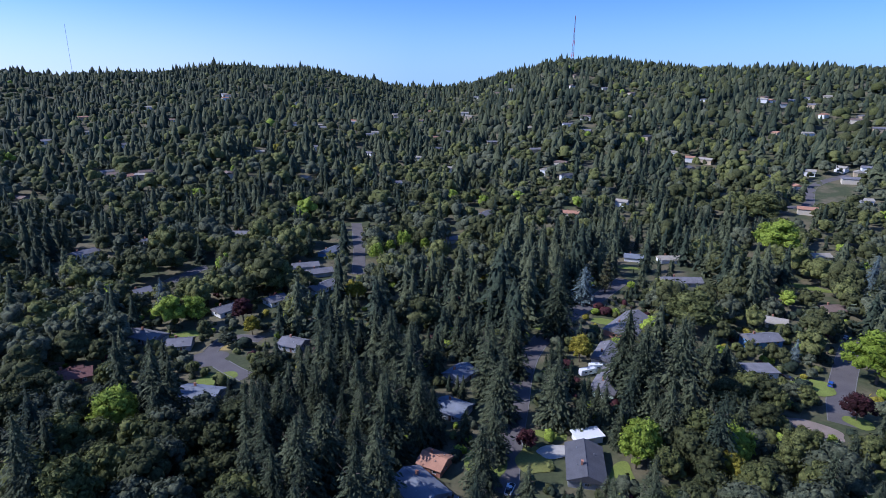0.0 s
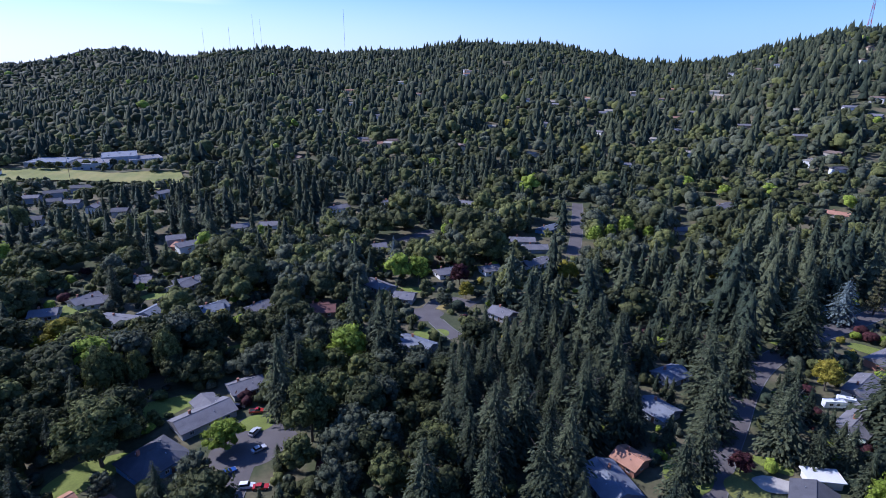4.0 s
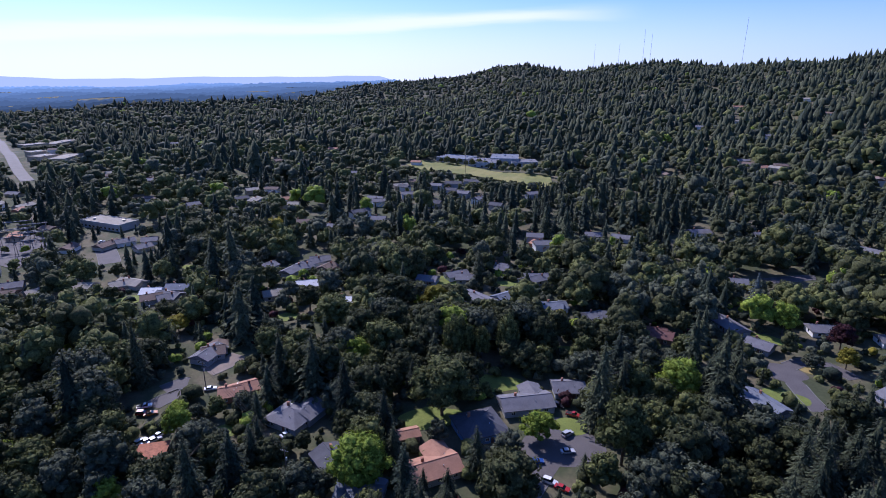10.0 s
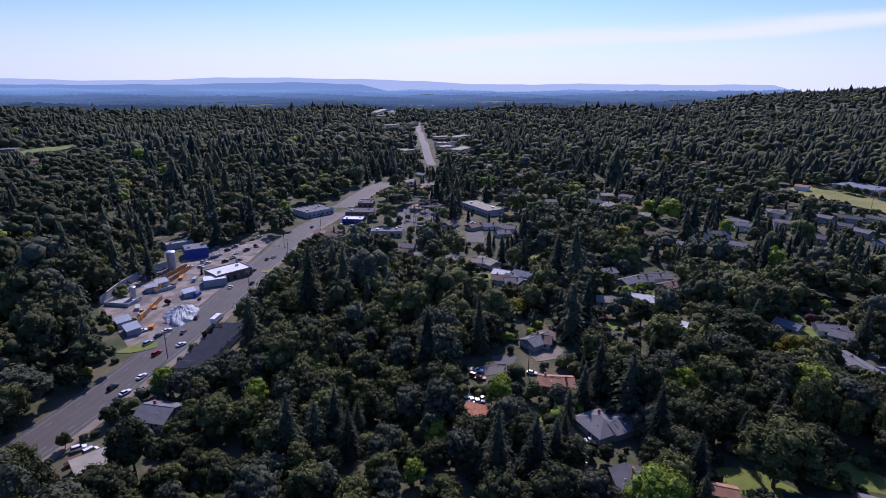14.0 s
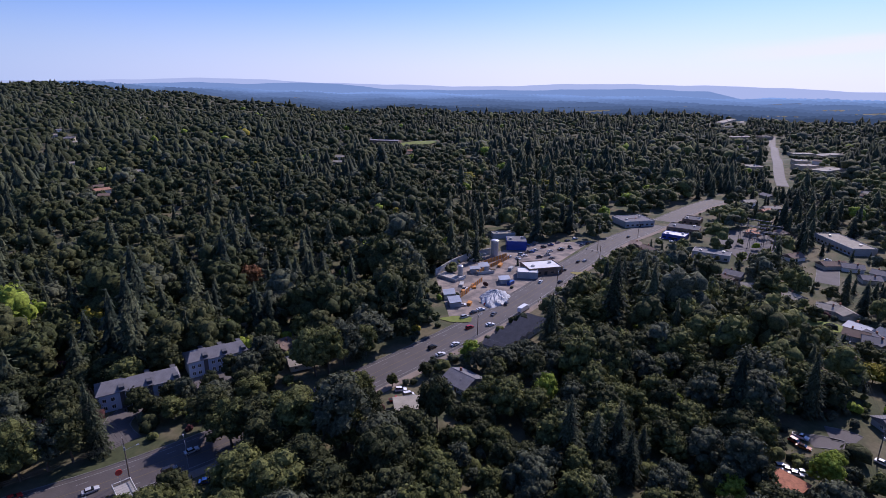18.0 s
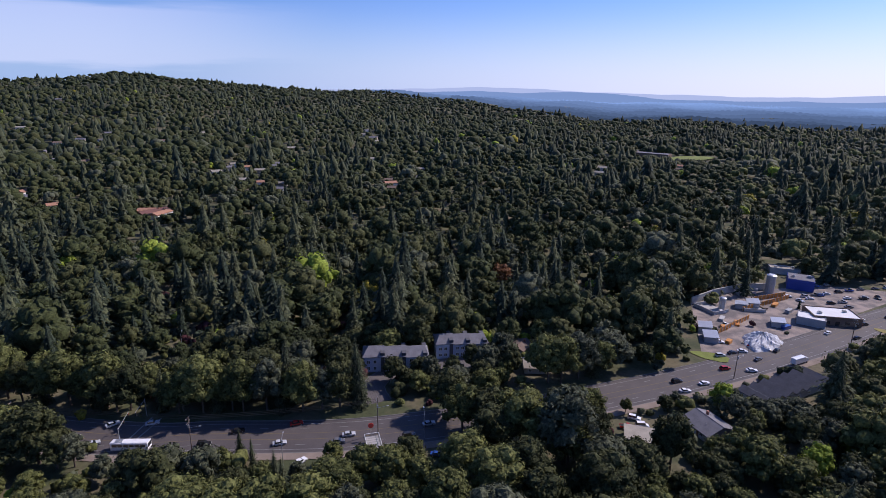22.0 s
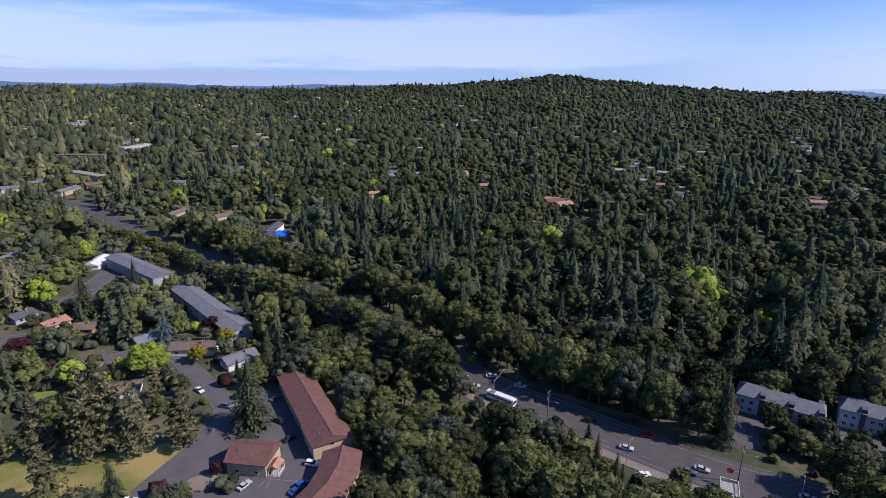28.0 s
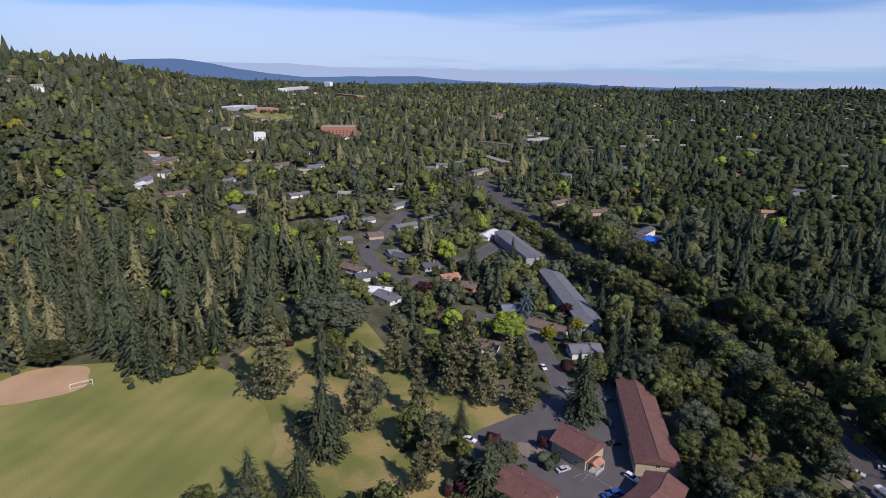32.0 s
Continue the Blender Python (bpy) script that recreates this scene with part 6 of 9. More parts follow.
house(554, -1648, 7, 14, 9, "grey", "tan", eave=5.0, windows=False, chimney=False, name="hillside_house", group="houses on the far slopes", view=0.55)
house(555, -772, 11, 13, 9, "tan", "white", eave=5.0, windows=False, chimney=False, name="hillside_house", group="houses on the far slopes", view=0.55)
house(1153, -1237, 55, 12, 9, "grey", "cream", eave=5.0, windows=False, chimney=False, name="hillside_house", group="houses on the far slopes", view=0.55)
house(978, -1648, 30, 11, 9, "brown", "white", eave=5.0, windows=False, chimney=False, name="hillside_house", group="houses on the far slopes", view=0.55)
house(1097, -1384, 24, 16, 9, "tan", "tan", eave=5.0, windows=False, chimney=False, name="hillside_house", group="houses on the far slopes", view=0.55)
house(1063, -952, 71, 15, 9, "terra", "white", eave=5.0, windows=False, chimney=False, name="hillside_house", group="houses on the far slopes", view=0.55)
house(576, -878, 43, 14, 9, "tan", "cream", eave=5.0, windows=False, chimney=False, name="hillside_house", group="houses on the far slopes", view=0.55)
house(1026, -1230, 37, 13, 9, "grey", "white", eave=5.0, windows=False, chimney=False, name="hillside_house", group="houses on the far slopes", view=0.55)
house(421, -801, 12, 12, 9, "tan", "tan", eave=5.0, windows=False, chimney=False, name="hillside_house", group="houses on the far slopes", view=0.55)
house(987, -1010, 65, 11, 9, "grey", "white", eave=5.0, windows=False, chimney=False, name="hillside_house", group="houses on the far slopes", view=0.55)
house(425, -937, 32, 16, 9, "brown", "cream", eave=5.0, windows=False, chimney=False, name="hillside_house", group="houses on the far slopes", view=0.55)
house(213, -657, 13, 15, 9, "tan", "white", eave=5.0, windows=False, chimney=False, name="hillside_house", group="houses on the far slopes", view=0.55)
house(40, -563, -14, 14, 9, "terra", "tan", eave=5.0, windows=False, chimney=False, name="hillside_house", group="houses on the far slopes", view=0.55)
house(-31, -784, 17, 13, 9, "tan", "white", eave=5.0, windows=False, chimney=False, name="hillside_house", group="houses on the far slopes", view=0.55)
house(-47, -809, 3, 12, 9, "grey", "cream", eave=5.0, windows=False, chimney=False, name="hillside_house", group="houses on the far slopes", view=0.55)
house(-60, -727, -12, 11, 9, "tan", "white", eave=5.0, windows=False, chimney=False, name="hillside_house", group="houses on the far slopes", view=0.55)
house(1127, -379, 51, 16, 9, "grey", "tan", eave=5.0, windows=False, chimney=False, name="hillside_house", group="houses on the far slopes", view=0.55)
house(1288, -262, 95, 15, 9, "brown", "white", eave=5.0, windows=False, chimney=False, name="hillside_house", group="houses on the far slopes", view=0.55)
house(1745, -688, 72, 14, 9, "tan", "cream", eave=5.0, windows=False, chimney=False, name="hillside_house", group="houses on the far slopes", view=0.55)
house(1795, -786, 57, 13, 9, "terra", "white", eave=5.0, windows=False, chimney=False, name="hillside_house", group="houses on the far slopes", view=0.55)
house(488, -239, 42, 12, 9, "tan", "tan", eave=5.0, windows=False, chimney=False, name="hillside_house", group="houses on the far slopes", view=0.55)
house(677, -240, 86, 11, 9, "grey", "white", eave=5.0, windows=False, chimney=False, name="hillside_house", group="houses on the far slopes", view=0.55)
house(642, -262, 70, 16, 9, "tan", "cream", eave=5.0, windows=False, chimney=False, name="hillside_house", group="houses on the far slopes", view=0.55)
house(500, -304, 48, 15, 9, "grey", "white", eave=5.0, windows=False, chimney=False, name="hillside_house", group="houses on the far slopes", view=0.55)
house(882, 11, 67, 14, 9, "brown", "tan", eave=5.0, windows=False, chimney=False, name="hillside_house", group="houses on the far slopes", view=0.55)
house(870, -13, 102, 13, 9, "tan", "white", eave=5.0, windows=False, chimney=False, name="hillside_house", group="houses on the far slopes", view=0.55)
house(575, -884, 33, 12, 9, "terra", "cream", eave=5.0, windows=False, chimney=False, name="hillside_house", group="houses on the far slopes", view=0.55)
house(525, -892, 17, 11, 9, "tan", "white", eave=5.0, windows=False, chimney=False, name="hillside_house", group="houses on the far slopes", view=0.55)
house(1051, -952, 72, 16, 9, "grey", "tan", eave=5.0, windows=False, chimney=False, name="hillside_house", group="houses on the far slopes", view=0.55)
house(516, -1063, 37, 15, 9, "tan", "white", eave=5.0, windows=False, chimney=False, name="hillside_house", group="houses on the far slopes", view=0.55)
house(574, -400, 53, 14, 9, "grey", "cream", eave=5.0, windows=False, chimney=False, name="hillside_house", group="houses on the far slopes", view=0.55)

# ---- motel ----
gable_house("motel_wing", 94.9, -158.7, -45.5, 36.3, 11.6, "maroon", "tan", eave=5.4, pitch=0.36, label="long two-storey tan motel wing with a maroon-brown roof", category="motel", group="motel wings", chimney=False, over=0.7)
gable_house("motel_wing", 77.7, -141.2, -45.5, 11.6, 12.6, "maroon", "tan", eave=5.4, pitch=0.36, label="maroon-roofed end section of the long motel wing", category="motel", group="motel wings", chimney=False, over=0.7)
gable_house("motel_wing", 95.0, -125.8, 8, 12.4, 10.6, "maroon", "tan", eave=4.8, pitch=0.55, label="small two-storey motel office with a maroon-brown roof", category="motel", group="motel wings", chimney=False, over=0.7)
curved_wing([(68.5, -133.7), (65.8, -125.2), (65.2, -116.3), (66.9, -107.9), (69.9, -101.0), (74.9, -95.1)], 11.0, 4.9, "maroon-roofed motel wing curving round the forecourt")
gable_house("motel_wing", 88.9, -96.4, -169, 14.9, 11.0, "maroon", "tan", eave=5.4, pitch=0.36, label="maroon-roofed motel wing under tall conifers", category="motel", group="motel wings", chimney=False, over=0.7)
porch(86.6, -124.6, 98)

# ---- flats and terraces ----
gable_house("apartment_block", 266.0, -260.6, 158, 61.6, 11.5, "grey", "grey", eave=6.5, pitch=0.22, label="long grey-roofed three-storey apartment block on the bank", category="apartments", group="apartment blocks", chimney=False)
gable_house("apartment_block", 183.7, -219.6, 149, 75.3, 11.5, "grey", "grey", eave=6.0, pitch=0.22, label="long low grey-roofed apartment block on the bank", category="apartments", group="apartment blocks", chimney=False)
terrace(-71.9, -203.1, 342, 26.9, 10, "pale blue terraced houses with dark panels for shaded stair recesses")
terrace(-102.9, -203.4, 344, 22.8, 10, "pale blue terraced houses above the highway")
tarped = gable_house("hillside_villa", 225.2, -354.7, -173, 17.9, 11, "dark", "grey", eave=5.0, pitch=0.35, label="dark-roofed house partly under a blue tarpaulin", category="apartments", group="apartment blocks", chimney=False)
gable_house("apartment_block", 596.8, -531.6, 165, 62.5, 12, "tan", "tan", eave=6.0, pitch=0.2, label="tan apartment block among trees", category="apartments", group="apartment blocks", chimney=False)
gable_house("apartment_block", 531.8, -479.0, -117, 16.6, 12, "brown", "brick", eave=6.0, pitch=0.2, label="brown apartment block beside the road", category="apartments", group="apartment blocks", chimney=False)
gable_house("apartment_block", 708.9, -628.3, -163, 62.6, 12, "brown", "brown", eave=5.0, pitch=0.2, label="brown flat block behind poplars", category="apartments", group="apartment blocks", chimney=False)
part("tarpaulin", Shell().box(-5, -4, 0, 5, 4, 0.12), BLUE_TARP, tarped, "bright blue tarpaulin", pose(3.5, -3.2, 6.75, 19, 0, 0))

# ---- shops and yards along the highway ----
block("workshop", -299.6, -160.0, 144, 22.5, 15, 4.2, "brown", "white", "low flat-roofed brown workshop beside the highway")
block("workshop", -286.0, -161.8, 123, 12.5, 10, 3.6, "grey", "white", "lean-to workshop with a white roof", glazed=False, units=0)
block("warehouse", -334.6, -200.2, 126, 14.1, 14, 6.5, "navy", "grey", "deep blue warehouse with a white upper wall", parapet=0, glazed=False)
block("shop", -461.7, -161.7, 143, 27.5, 22, 4.5, "concrete", "grey", "grey flat-roofed shop by the highway")
block("shop", -437.2, -118.9, 93, 17.0, 12, 3.6, "navy", "white", "blue shop with a white flat roof")
block("shop", -464.3, -120.1, 98, 24.1, 18, 4.0, "brown", "dark", "brick shop with a dark flat roof")
block("shop", -498.7, -122.8, 95, 14.0, 16, 4.0, "brown", "dark", "brown brick shop with a dark roof")
block("shop", -403.1, -83.9, 97, 23.6, 12, 4.0, "concrete", "grey", "long grey flat-roofed shop")
block("school_annex", -494.5, -14.5, 37, 43.5, 18, 5.0, "concrete", "tan", "long pale-roofed building on the bank")
block("shop", -352.2, -222.7, 136, 17.5, 8, 3.5, "concrete", "tan", "low shed at the back of the car yard", glazed=False)
house(*(-386.0, -131.5), 20, 12, 8, "brown", "brick", eave=4.5)
house(*(-380.8, -119.4), 60, 12, 8, "brown", "brick", eave=4.5)
block("school_wing", -645.6, 398.3, 31, 44.6, 34, 5.0, "concrete", "blue", "low school wing with a blue-grey flat roof", units=2, bay=12.0)
block("school_wing", -602.5, 414.6, 47, 35.3, 40, 6.0, "concrete", "grey", "low school wing with a grey flat roof and parapet", units=3, bay=12.0)
block("school_wing", -613.1, 455.7, 52, 37.5, 44, 7.5, "concrete", "blue", "taller school hall with a pale roof", units=3, bay=12.0)
block("school_wing", -585.6, 466.2, 60, 34.9, 30, 5.0, "concrete", "grey", "low school wing with a pale grey roof", units=2, bay=12.0)
block("office_block", 934.7, -450.3, -121, 60.4, 40, 14.0, "brick", "tan", "orange brick office block under construction on the hill", rows=3, bay=6.0)
block("office_block", 917.7, -298.3, -95, 19.0, 14, 18.0, "white", "white", "white rendered block on the hillside", rows=4)
block("school", 1241.0, -362.1, -47, 94.0, 40, 6.0, "concrete", "white", "distant school with white roofs", bay=12.0)
block("school", 1261.8, -424.0, -76, 56.9, 40, 6.0, "brick", "tan", "distant low brick school building", bay=12.0)
block("tower_block", 2082.6, -963.5, -158, 29.7, 18, 26.0, "white", "white", "distant white tower block on the skyline", rows=6)
block("hospital", 2003.3, -795.1, -33, 393.5, 30, 9.0, "white", "white", "distant white buildings on the ridge", bay=12.0)
block("hospital", 1671.3, -846.8, 176, 181.4, 30, 7.0, "brick", "tan", "distant low brown building on the ridge", bay=12.0)
block("bridge_building", 720.4, -738.6, -82, 67.2, 10, 4.0, "concrete", "tan", "distant pale flat-roofed building on the slope", bay=12.0)
block("school", -778.2, -772.3, 119, 60.6, 26, 6.0, "brown", "grey", "far low school with pale roofs", bay=12.0)
block("store", -1411.0, -272.8, 147, 70.1, 22, 6.0, "tan", "tan", "far pale-roofed store beside the highway", bay=14.0, units=1, view=0.5)
block("store", -1459.6, -231.8, 138, 27.2, 22, 6.0, "tan", "tan", "far pale-roofed store beside the highway", bay=14.0, units=1, view=0.5)
block("store", -856.2, -144.6, 138, 23.5, 22, 6.0, "tan", "tan", "far pale-roofed store beside the highway", bay=14.0, units=1, view=0.5)
block("store", -1140.7, -120.8, 126, 37.7, 22, 6.0, "tan", "tan", "far pale-roofed store beside the highway", bay=14.0, units=1, view=0.5)
block("store", -1190.1, -86.5, 155, 67.4, 22, 6.0, "tan", "tan", "far pale-roofed store beside the highway", bay=14.0, units=1, view=0.5)
block("store", -902.1, -87.7, 135, 27.5, 22, 6.0, "tan", "tan", "far pale-roofed store beside the highway", bay=14.0, units=1, view=0.5)
block("store", -890.5, -61.6, 159, 51.8, 22, 6.0, "tan", "tan", "far pale-roofed store beside the highway", bay=14.0, units=1, view=0.5)
block("store", -937.5, -98.5, 114, 18.8, 22, 6.0, "tan", "tan", "far pale-roofed store beside the highway", bay=14.0, units=1, view=0.5)
block("store", -1806.0, -392.4, -177, 212.8, 22, 6.0, "tan", "tan", "far pale-roofed store beside the highway", bay=14.0, units=1, view=0.5)
block("store", -1650.4, -352.0, 142, 38.5, 22, 6.0, "tan", "tan", "far pale-roofed store beside the highway", bay=14.0, units=1, view=0.5)
block("store", -2255.8, -460.2, 138, 49.6, 22, 6.0, "tan", "tan", "far pale-roofed store beside the highway", bay=14.0, units=1, view=0.5)
roof_rng = np.random.default_rng(77)
for y0, y1, r0, r1, count in ((186, 262, 600, 1900, 76), (-38, -8, 620, 1300, 26), (60, 100, 480, 1000, 18), (0, 40, 600, 1200, 14)):
    for _ in range(count):
        hx, hy = polar(roof_rng.uniform(y0, y1), roof_rng.uniform(r0, r1))
        house(round(hx, 1), round(hy, 1), roof_rng.uniform(0, 180), roof_rng.uniform(11, 16), 9, str(roof_rng.choice(["grey", "tan", "grey", "brown", "terra", "dark"])),
              str(roof_rng.choice(["white", "cream", "tan", "white"])), eave=float(roof_rng.choice([2.8, 5.2])), windows=False, chimney=False, view=0.6, name="hillside_house", group="houses on the far slopes")

# ---- single kinds ----
TREES = []  # single trees: kind, x, y, height, width


def bus(x, y, turn):
    t = tagged(new("bus"), "white city bus standing at the kerb", "bus")
    t.matrix_basis = at(x, y, turn, 0.06)
    part("body", Shell().box(-6, -1.27, 0.35, 6, 1.27, 2.9).box(-5.9, -1.1, 2.9, 5.9, 1.1, 3.05), CAR_PAINT["white"], t)
    for k in range(6):
        for s in (-1.285, 1.265):
            part("window", Shell().box(-5.4 + k * 1.8, s, 1.5, -3.8 + k * 1.8, s + 0.02, 2.45), GLASS, t)
    part("windscreen", Shell().box(6.0, -1.1, 1.3, 6.02, 1.1, 2.6), GLASS, t)
    part("roof_unit", Shell().box(-4.5, -0.8, 3.05, -2.3, 0.8, 3.35), METAL, t)
    for px in (-3.6, 3.6):
        for py in (-1.1, 1.1):
            part("wheel", Shell().tube((px, py - 0.15, 0.48), (px, py + 0.15, 0.48), 0.48, 0.48, 10), RUBBER, t)
    clear(x, y, 8)
    open_view(x, y, 6.0, 1.0)


def box_truck(x, y, turn, label, length):
    t = tagged(new("box_truck"), label, "lorry")
    t.matrix_basis = at(x, y, turn, 0.06)
    h = length / 2
    part("box", Shell().box(-h, -1.2, 0.9, h - 2.1, 1.2, 3.4), CAR_PAINT["white"], t)
    part("cab", Shell().add([(h - 2.0, -1.1, 0.5), (h, -1.1, 0.5), (h, -1.1, 1.5), (h - 0.5, -1.1, 2.5), (h - 2.0, -1.1, 2.5),
                             (h - 2.0, 1.1, 0.5), (h, 1.1, 0.5), (h, 1.1, 1.5), (h - 0.5, 1.1, 2.5), (h - 2.0, 1.1, 2.5)],
                            [(0, 1, 2, 3, 4), (9, 8, 7, 6, 5), (1, 6, 7, 2), (2, 7, 8, 3), (3, 8, 9, 4), (4, 9, 5, 0), (0, 5, 6, 1)]), CAR_PAINT["white"], t)
    part("windscreen", Shell().add([(h + 0.01, -0.95, 1.55), (h + 0.01, 0.95, 1.55), (h - 0.45, 0.95, 2.42), (h - 0.45, -0.95, 2.42)], [(0, 1, 2, 3)]), GLASS, t)
    part("chassis", Shell().box(-h, -0.5, 0.55, h - 0.3, 0.5, 0.9), RUBBER, t)
    for px in (-h * 0.55, h - 1.0):
        for py in (-1.0, 1.0):
            part("wheel", Shell().tube((px, py - 0.15, 0.45), (px, py + 0.15, 0.45), 0.45, 0.45, 10), RUBBER, t)
    clear(x, y, 6)
    open_view(x, y, 4.0, 1.0)


def camper(x, y, turn, length):
    t = tagged(new("camper_van"), "white camper van parked beside a house", "camper van")
    t.matrix_basis = at(x, y, turn)
    h = length / 2
    part("body", Shell().box(-h, -1.15, 0.5, h - 1.2, 1.15, 3.0).box(h - 1.2, -1.0, 0.5, h, 1.0, 1.5).box(h - 1.4, -1.1, 1.9, h - 0.3, 1.1, 2.9), CAR_PAINT["white"], t)
    for px in (-h * 0.6, 0.1):
        for py in (-1.165, 1.145):
            part("window", Shell().box(px, py, 1.5, px + 1.2, py + 0.02, 2.2), GLASS, t)
    part("roof_unit", Shell().box(-0.5, -0.4, 3.0, 0.5, 0.4, 3.3), METAL, t)
    for px in (-h * 0.5, h - 1.0):
        for py in (-1.0, 1.0):
            part("wheel", Shell().tube((px, py - 0.12, 0.36), (px, py + 0.12, 0.36), 0.36, 0.36, 10), RUBBER, t)
    clear(x, y, 5)
    open_view(x, y, 4.0, 1.0)


def goal(x, y, turn):
    t = tagged(new("football_goal"), "white-framed football goal on the bare dirt", "goal")
    t.matrix_basis = at(x, y, turn, 0.05)
    for px in (-3.66, 3.66):
        part("post", Shell().tube((px, 0, 0), (px, 0, 2.5), 0.1, 0.1, 8), FRAME, t)
        part("stay", Shell().tube((px, 0, 2.44), (px, 1.8, 0), 0.05, 0.05, 6), FRAME, t)
    part("crossbar", Shell().tube((-3.76, 0, 2.5), (3.76, 0, 2.5), 0.1, 0.1, 8), FRAME, t)
    part("ground_bar", Shell().tube((-3.66, 1.8, 0.05), (3.66, 1.8, 0.05), 0.05, 0.05, 6), FRAME, t)


def radio_mast(x, y, height, lattice):
    t = tagged(new("radio_mast"), "red and white lattice radio tower on the hilltop" if lattice else "thin guyed radio mast on the ridge", "radio mast", "radio masts")
    t.matrix_basis = at(x, y)
    w = 3.2 if lattice else 0.45
    n = 8 if lattice else 6
    for k in range(n):
        z0, z1 = height * k / n, height * (k + 1) / n
        a, b = w * (1 - k / n * 0.9), w * (1 - (k + 1) / n * 0.9)
        s = Shell()
        if lattice:
            for i in range(4):
                c = [(1, 1), (-1, 1), (-1, -1), (1, -1)]
                (p, q), (u, v) = c[i], c[(i + 1) % 4]
                s.tube((p * a, q * a, z0), (p * b, q * b, z1), 0.28, 0.25, 4)
                s.tube((p * a, q * a, z0), (u * b, v * b, z1), 0.14, 0.14, 4)
                s.tube((u * a, v * a, z0), (p * b, q * b, z1), 0.14, 0.14, 4)
        else:
            s.tube((0, 0, z0), (0, 0, z1), w, w * 0.9, 5)
        part("mast_section", s, SIGN_RED if k % 2 and lattice else METAL, t)


def covered_heap(x, y):
    """A mound of material under white plastic sheeting."""
    v, f, n, m = [], [], 46, 14
    for j in range(m):
        k = j / (m - 1)
        for i in range(n):
            a = math.tau * i / n
            r = (1 - k) ** 0.8 * (1 + 0.08 * math.sin(3 * a + 1) + 0.05 * math.sin(7 * a + j))
            v.append((math.cos(a) * 12.5 * r, math.sin(a) * 8 * r, 5.2 * k ** 0.7 + 0.35 * math.sin(i * 1.3 + j * 0.4) + 0.2 * math.sin(i * 2.9 - j * 1.1)))
    for j in range(m - 1):
        f += [(j * n + i, j * n + (i + 1) % n, (j + 1) * n + (i + 1) % n, (j + 1) * n + i) for i in range(n)]
    s = Shell().add(v, f)
    t = tagged(new("sheeted_mound", s.mesh("sheeted_mound", TARP)), "mound of earth under wrinkled white plastic sheeting", "covered heap")
    t.matrix_basis = at(x, y, 20, -0.3)
    for k in range(7):
        a = k * 0.9
        part("sandbag", Shell().box(-0.5, -0.3, 0, 0.5, 0.3, 0.3), WALLS["tan"], t, "tan sandbag", pose(math.cos(a) * 12.2, math.sin(a) * 7.8, 0.6, 0, 0, k * 40))
    clear(x, y, 18)
    open_view(x, y, 14.0, 2.0)


def shoring(x, y, turn, length):
    t = tagged(new("shoring_wall"), "orange timber shoring wall round the excavation", "shoring wall", "shoring walls")
    t.matrix_basis = at(x, y, turn)
    n = max(3, int(length / 3))
    for k in range(n):
        px = -length / 2 + (k + 0.5) * length / n
        part("panel", Shell().box(px - length / n * 0.48, -0.1, 0, px + length / n * 0.48, 0.1, 2.6), TIMBER, t)
        part("post", Shell().box(px - length / n * 0.5 - 0.12, -0.25, 0, px - length / n * 0.5 + 0.12, -0.1, 2.9), METAL, t)
    part("rail", Shell().box(-length / 2, 0.1, 2.2, length / 2, 0.25, 2.4), TIMBER, t)


def silo(x, y, r, h):
    t = tagged(new("silo"), "grey concrete silo on the building site", "silo")
    t.matrix_basis = at(x, y)
    part("shaft", Shell().tube((0, 0, -0.3), (0, 0, h), r, r, 16), WALLS["concrete"], t)
    part("cap", Shell().tube((0, 0, h), (0, 0, h + 0.5), r + 0.2, r * 0.7, 16), METAL, t)
    part("ladder", Shell().box(r, -0.25, 0, r + 0.1, 0.25, h), METAL, t)
    clear(x, y, r + 2)
    open_view(x, y, r, h * 0.5)


def site_shed(x, y, turn, length):
    t = tagged(new("site_shed"), "low site shed with a pale metal roof", "shed", "site sheds")
    t.matrix_basis = at(x, y, turn)
    part("wall", Shell().box(-length / 2, -3, 0, length / 2, 3, 2.6), WALLS["grey"], t)
    part("roof", Shell().add([(-length / 2 - 0.3, -3.3, 2.6), (length / 2 + 0.3, -3.3, 2.6), (length / 2 + 0.3, 3.3, 3.2), (-length / 2 - 0.3, 3.3, 3.2),
                              (-length / 2 - 0.3, -3.3, 2.75), (length / 2 + 0.3, -3.3, 2.75), (length / 2 + 0.3, 3.3, 3.35), (-length / 2 - 0.3, 3.3, 3.35)],
                             [(3, 2, 1, 0), (4, 5, 6, 7), (0, 1, 5, 4), (1, 2, 6, 5), (2, 3, 7, 6), (3, 0, 4, 7)]), METAL, t)
    part("door", Shell().box(-0.5, -3.06, 0, 0.5, -2.98, 2.0), DOORS, t)


def retaining_walls(pts):
    for (ax, ay), (bx, by) in zip(pts, pts[1:]):
        length, turn = math.hypot(bx - ax, by - ay), math.degrees(math.atan2(by - ay, bx - ax))
        t = tagged(new("retaining_wall"), "grey concrete retaining wall behind the building site", "wall", "retaining walls")
        t.matrix_basis = at((ax + bx) / 2, (ay + by) / 2, turn)
        part("panel", Shell().box(-length / 2, -0.3, -0.3, length / 2, 0.3, 4.0), WALLS["concrete"], t)
        part("coping", Shell().box(-length / 2, -0.4, 4.0, length / 2, 0.4, 4.2), CONCRETE, t)


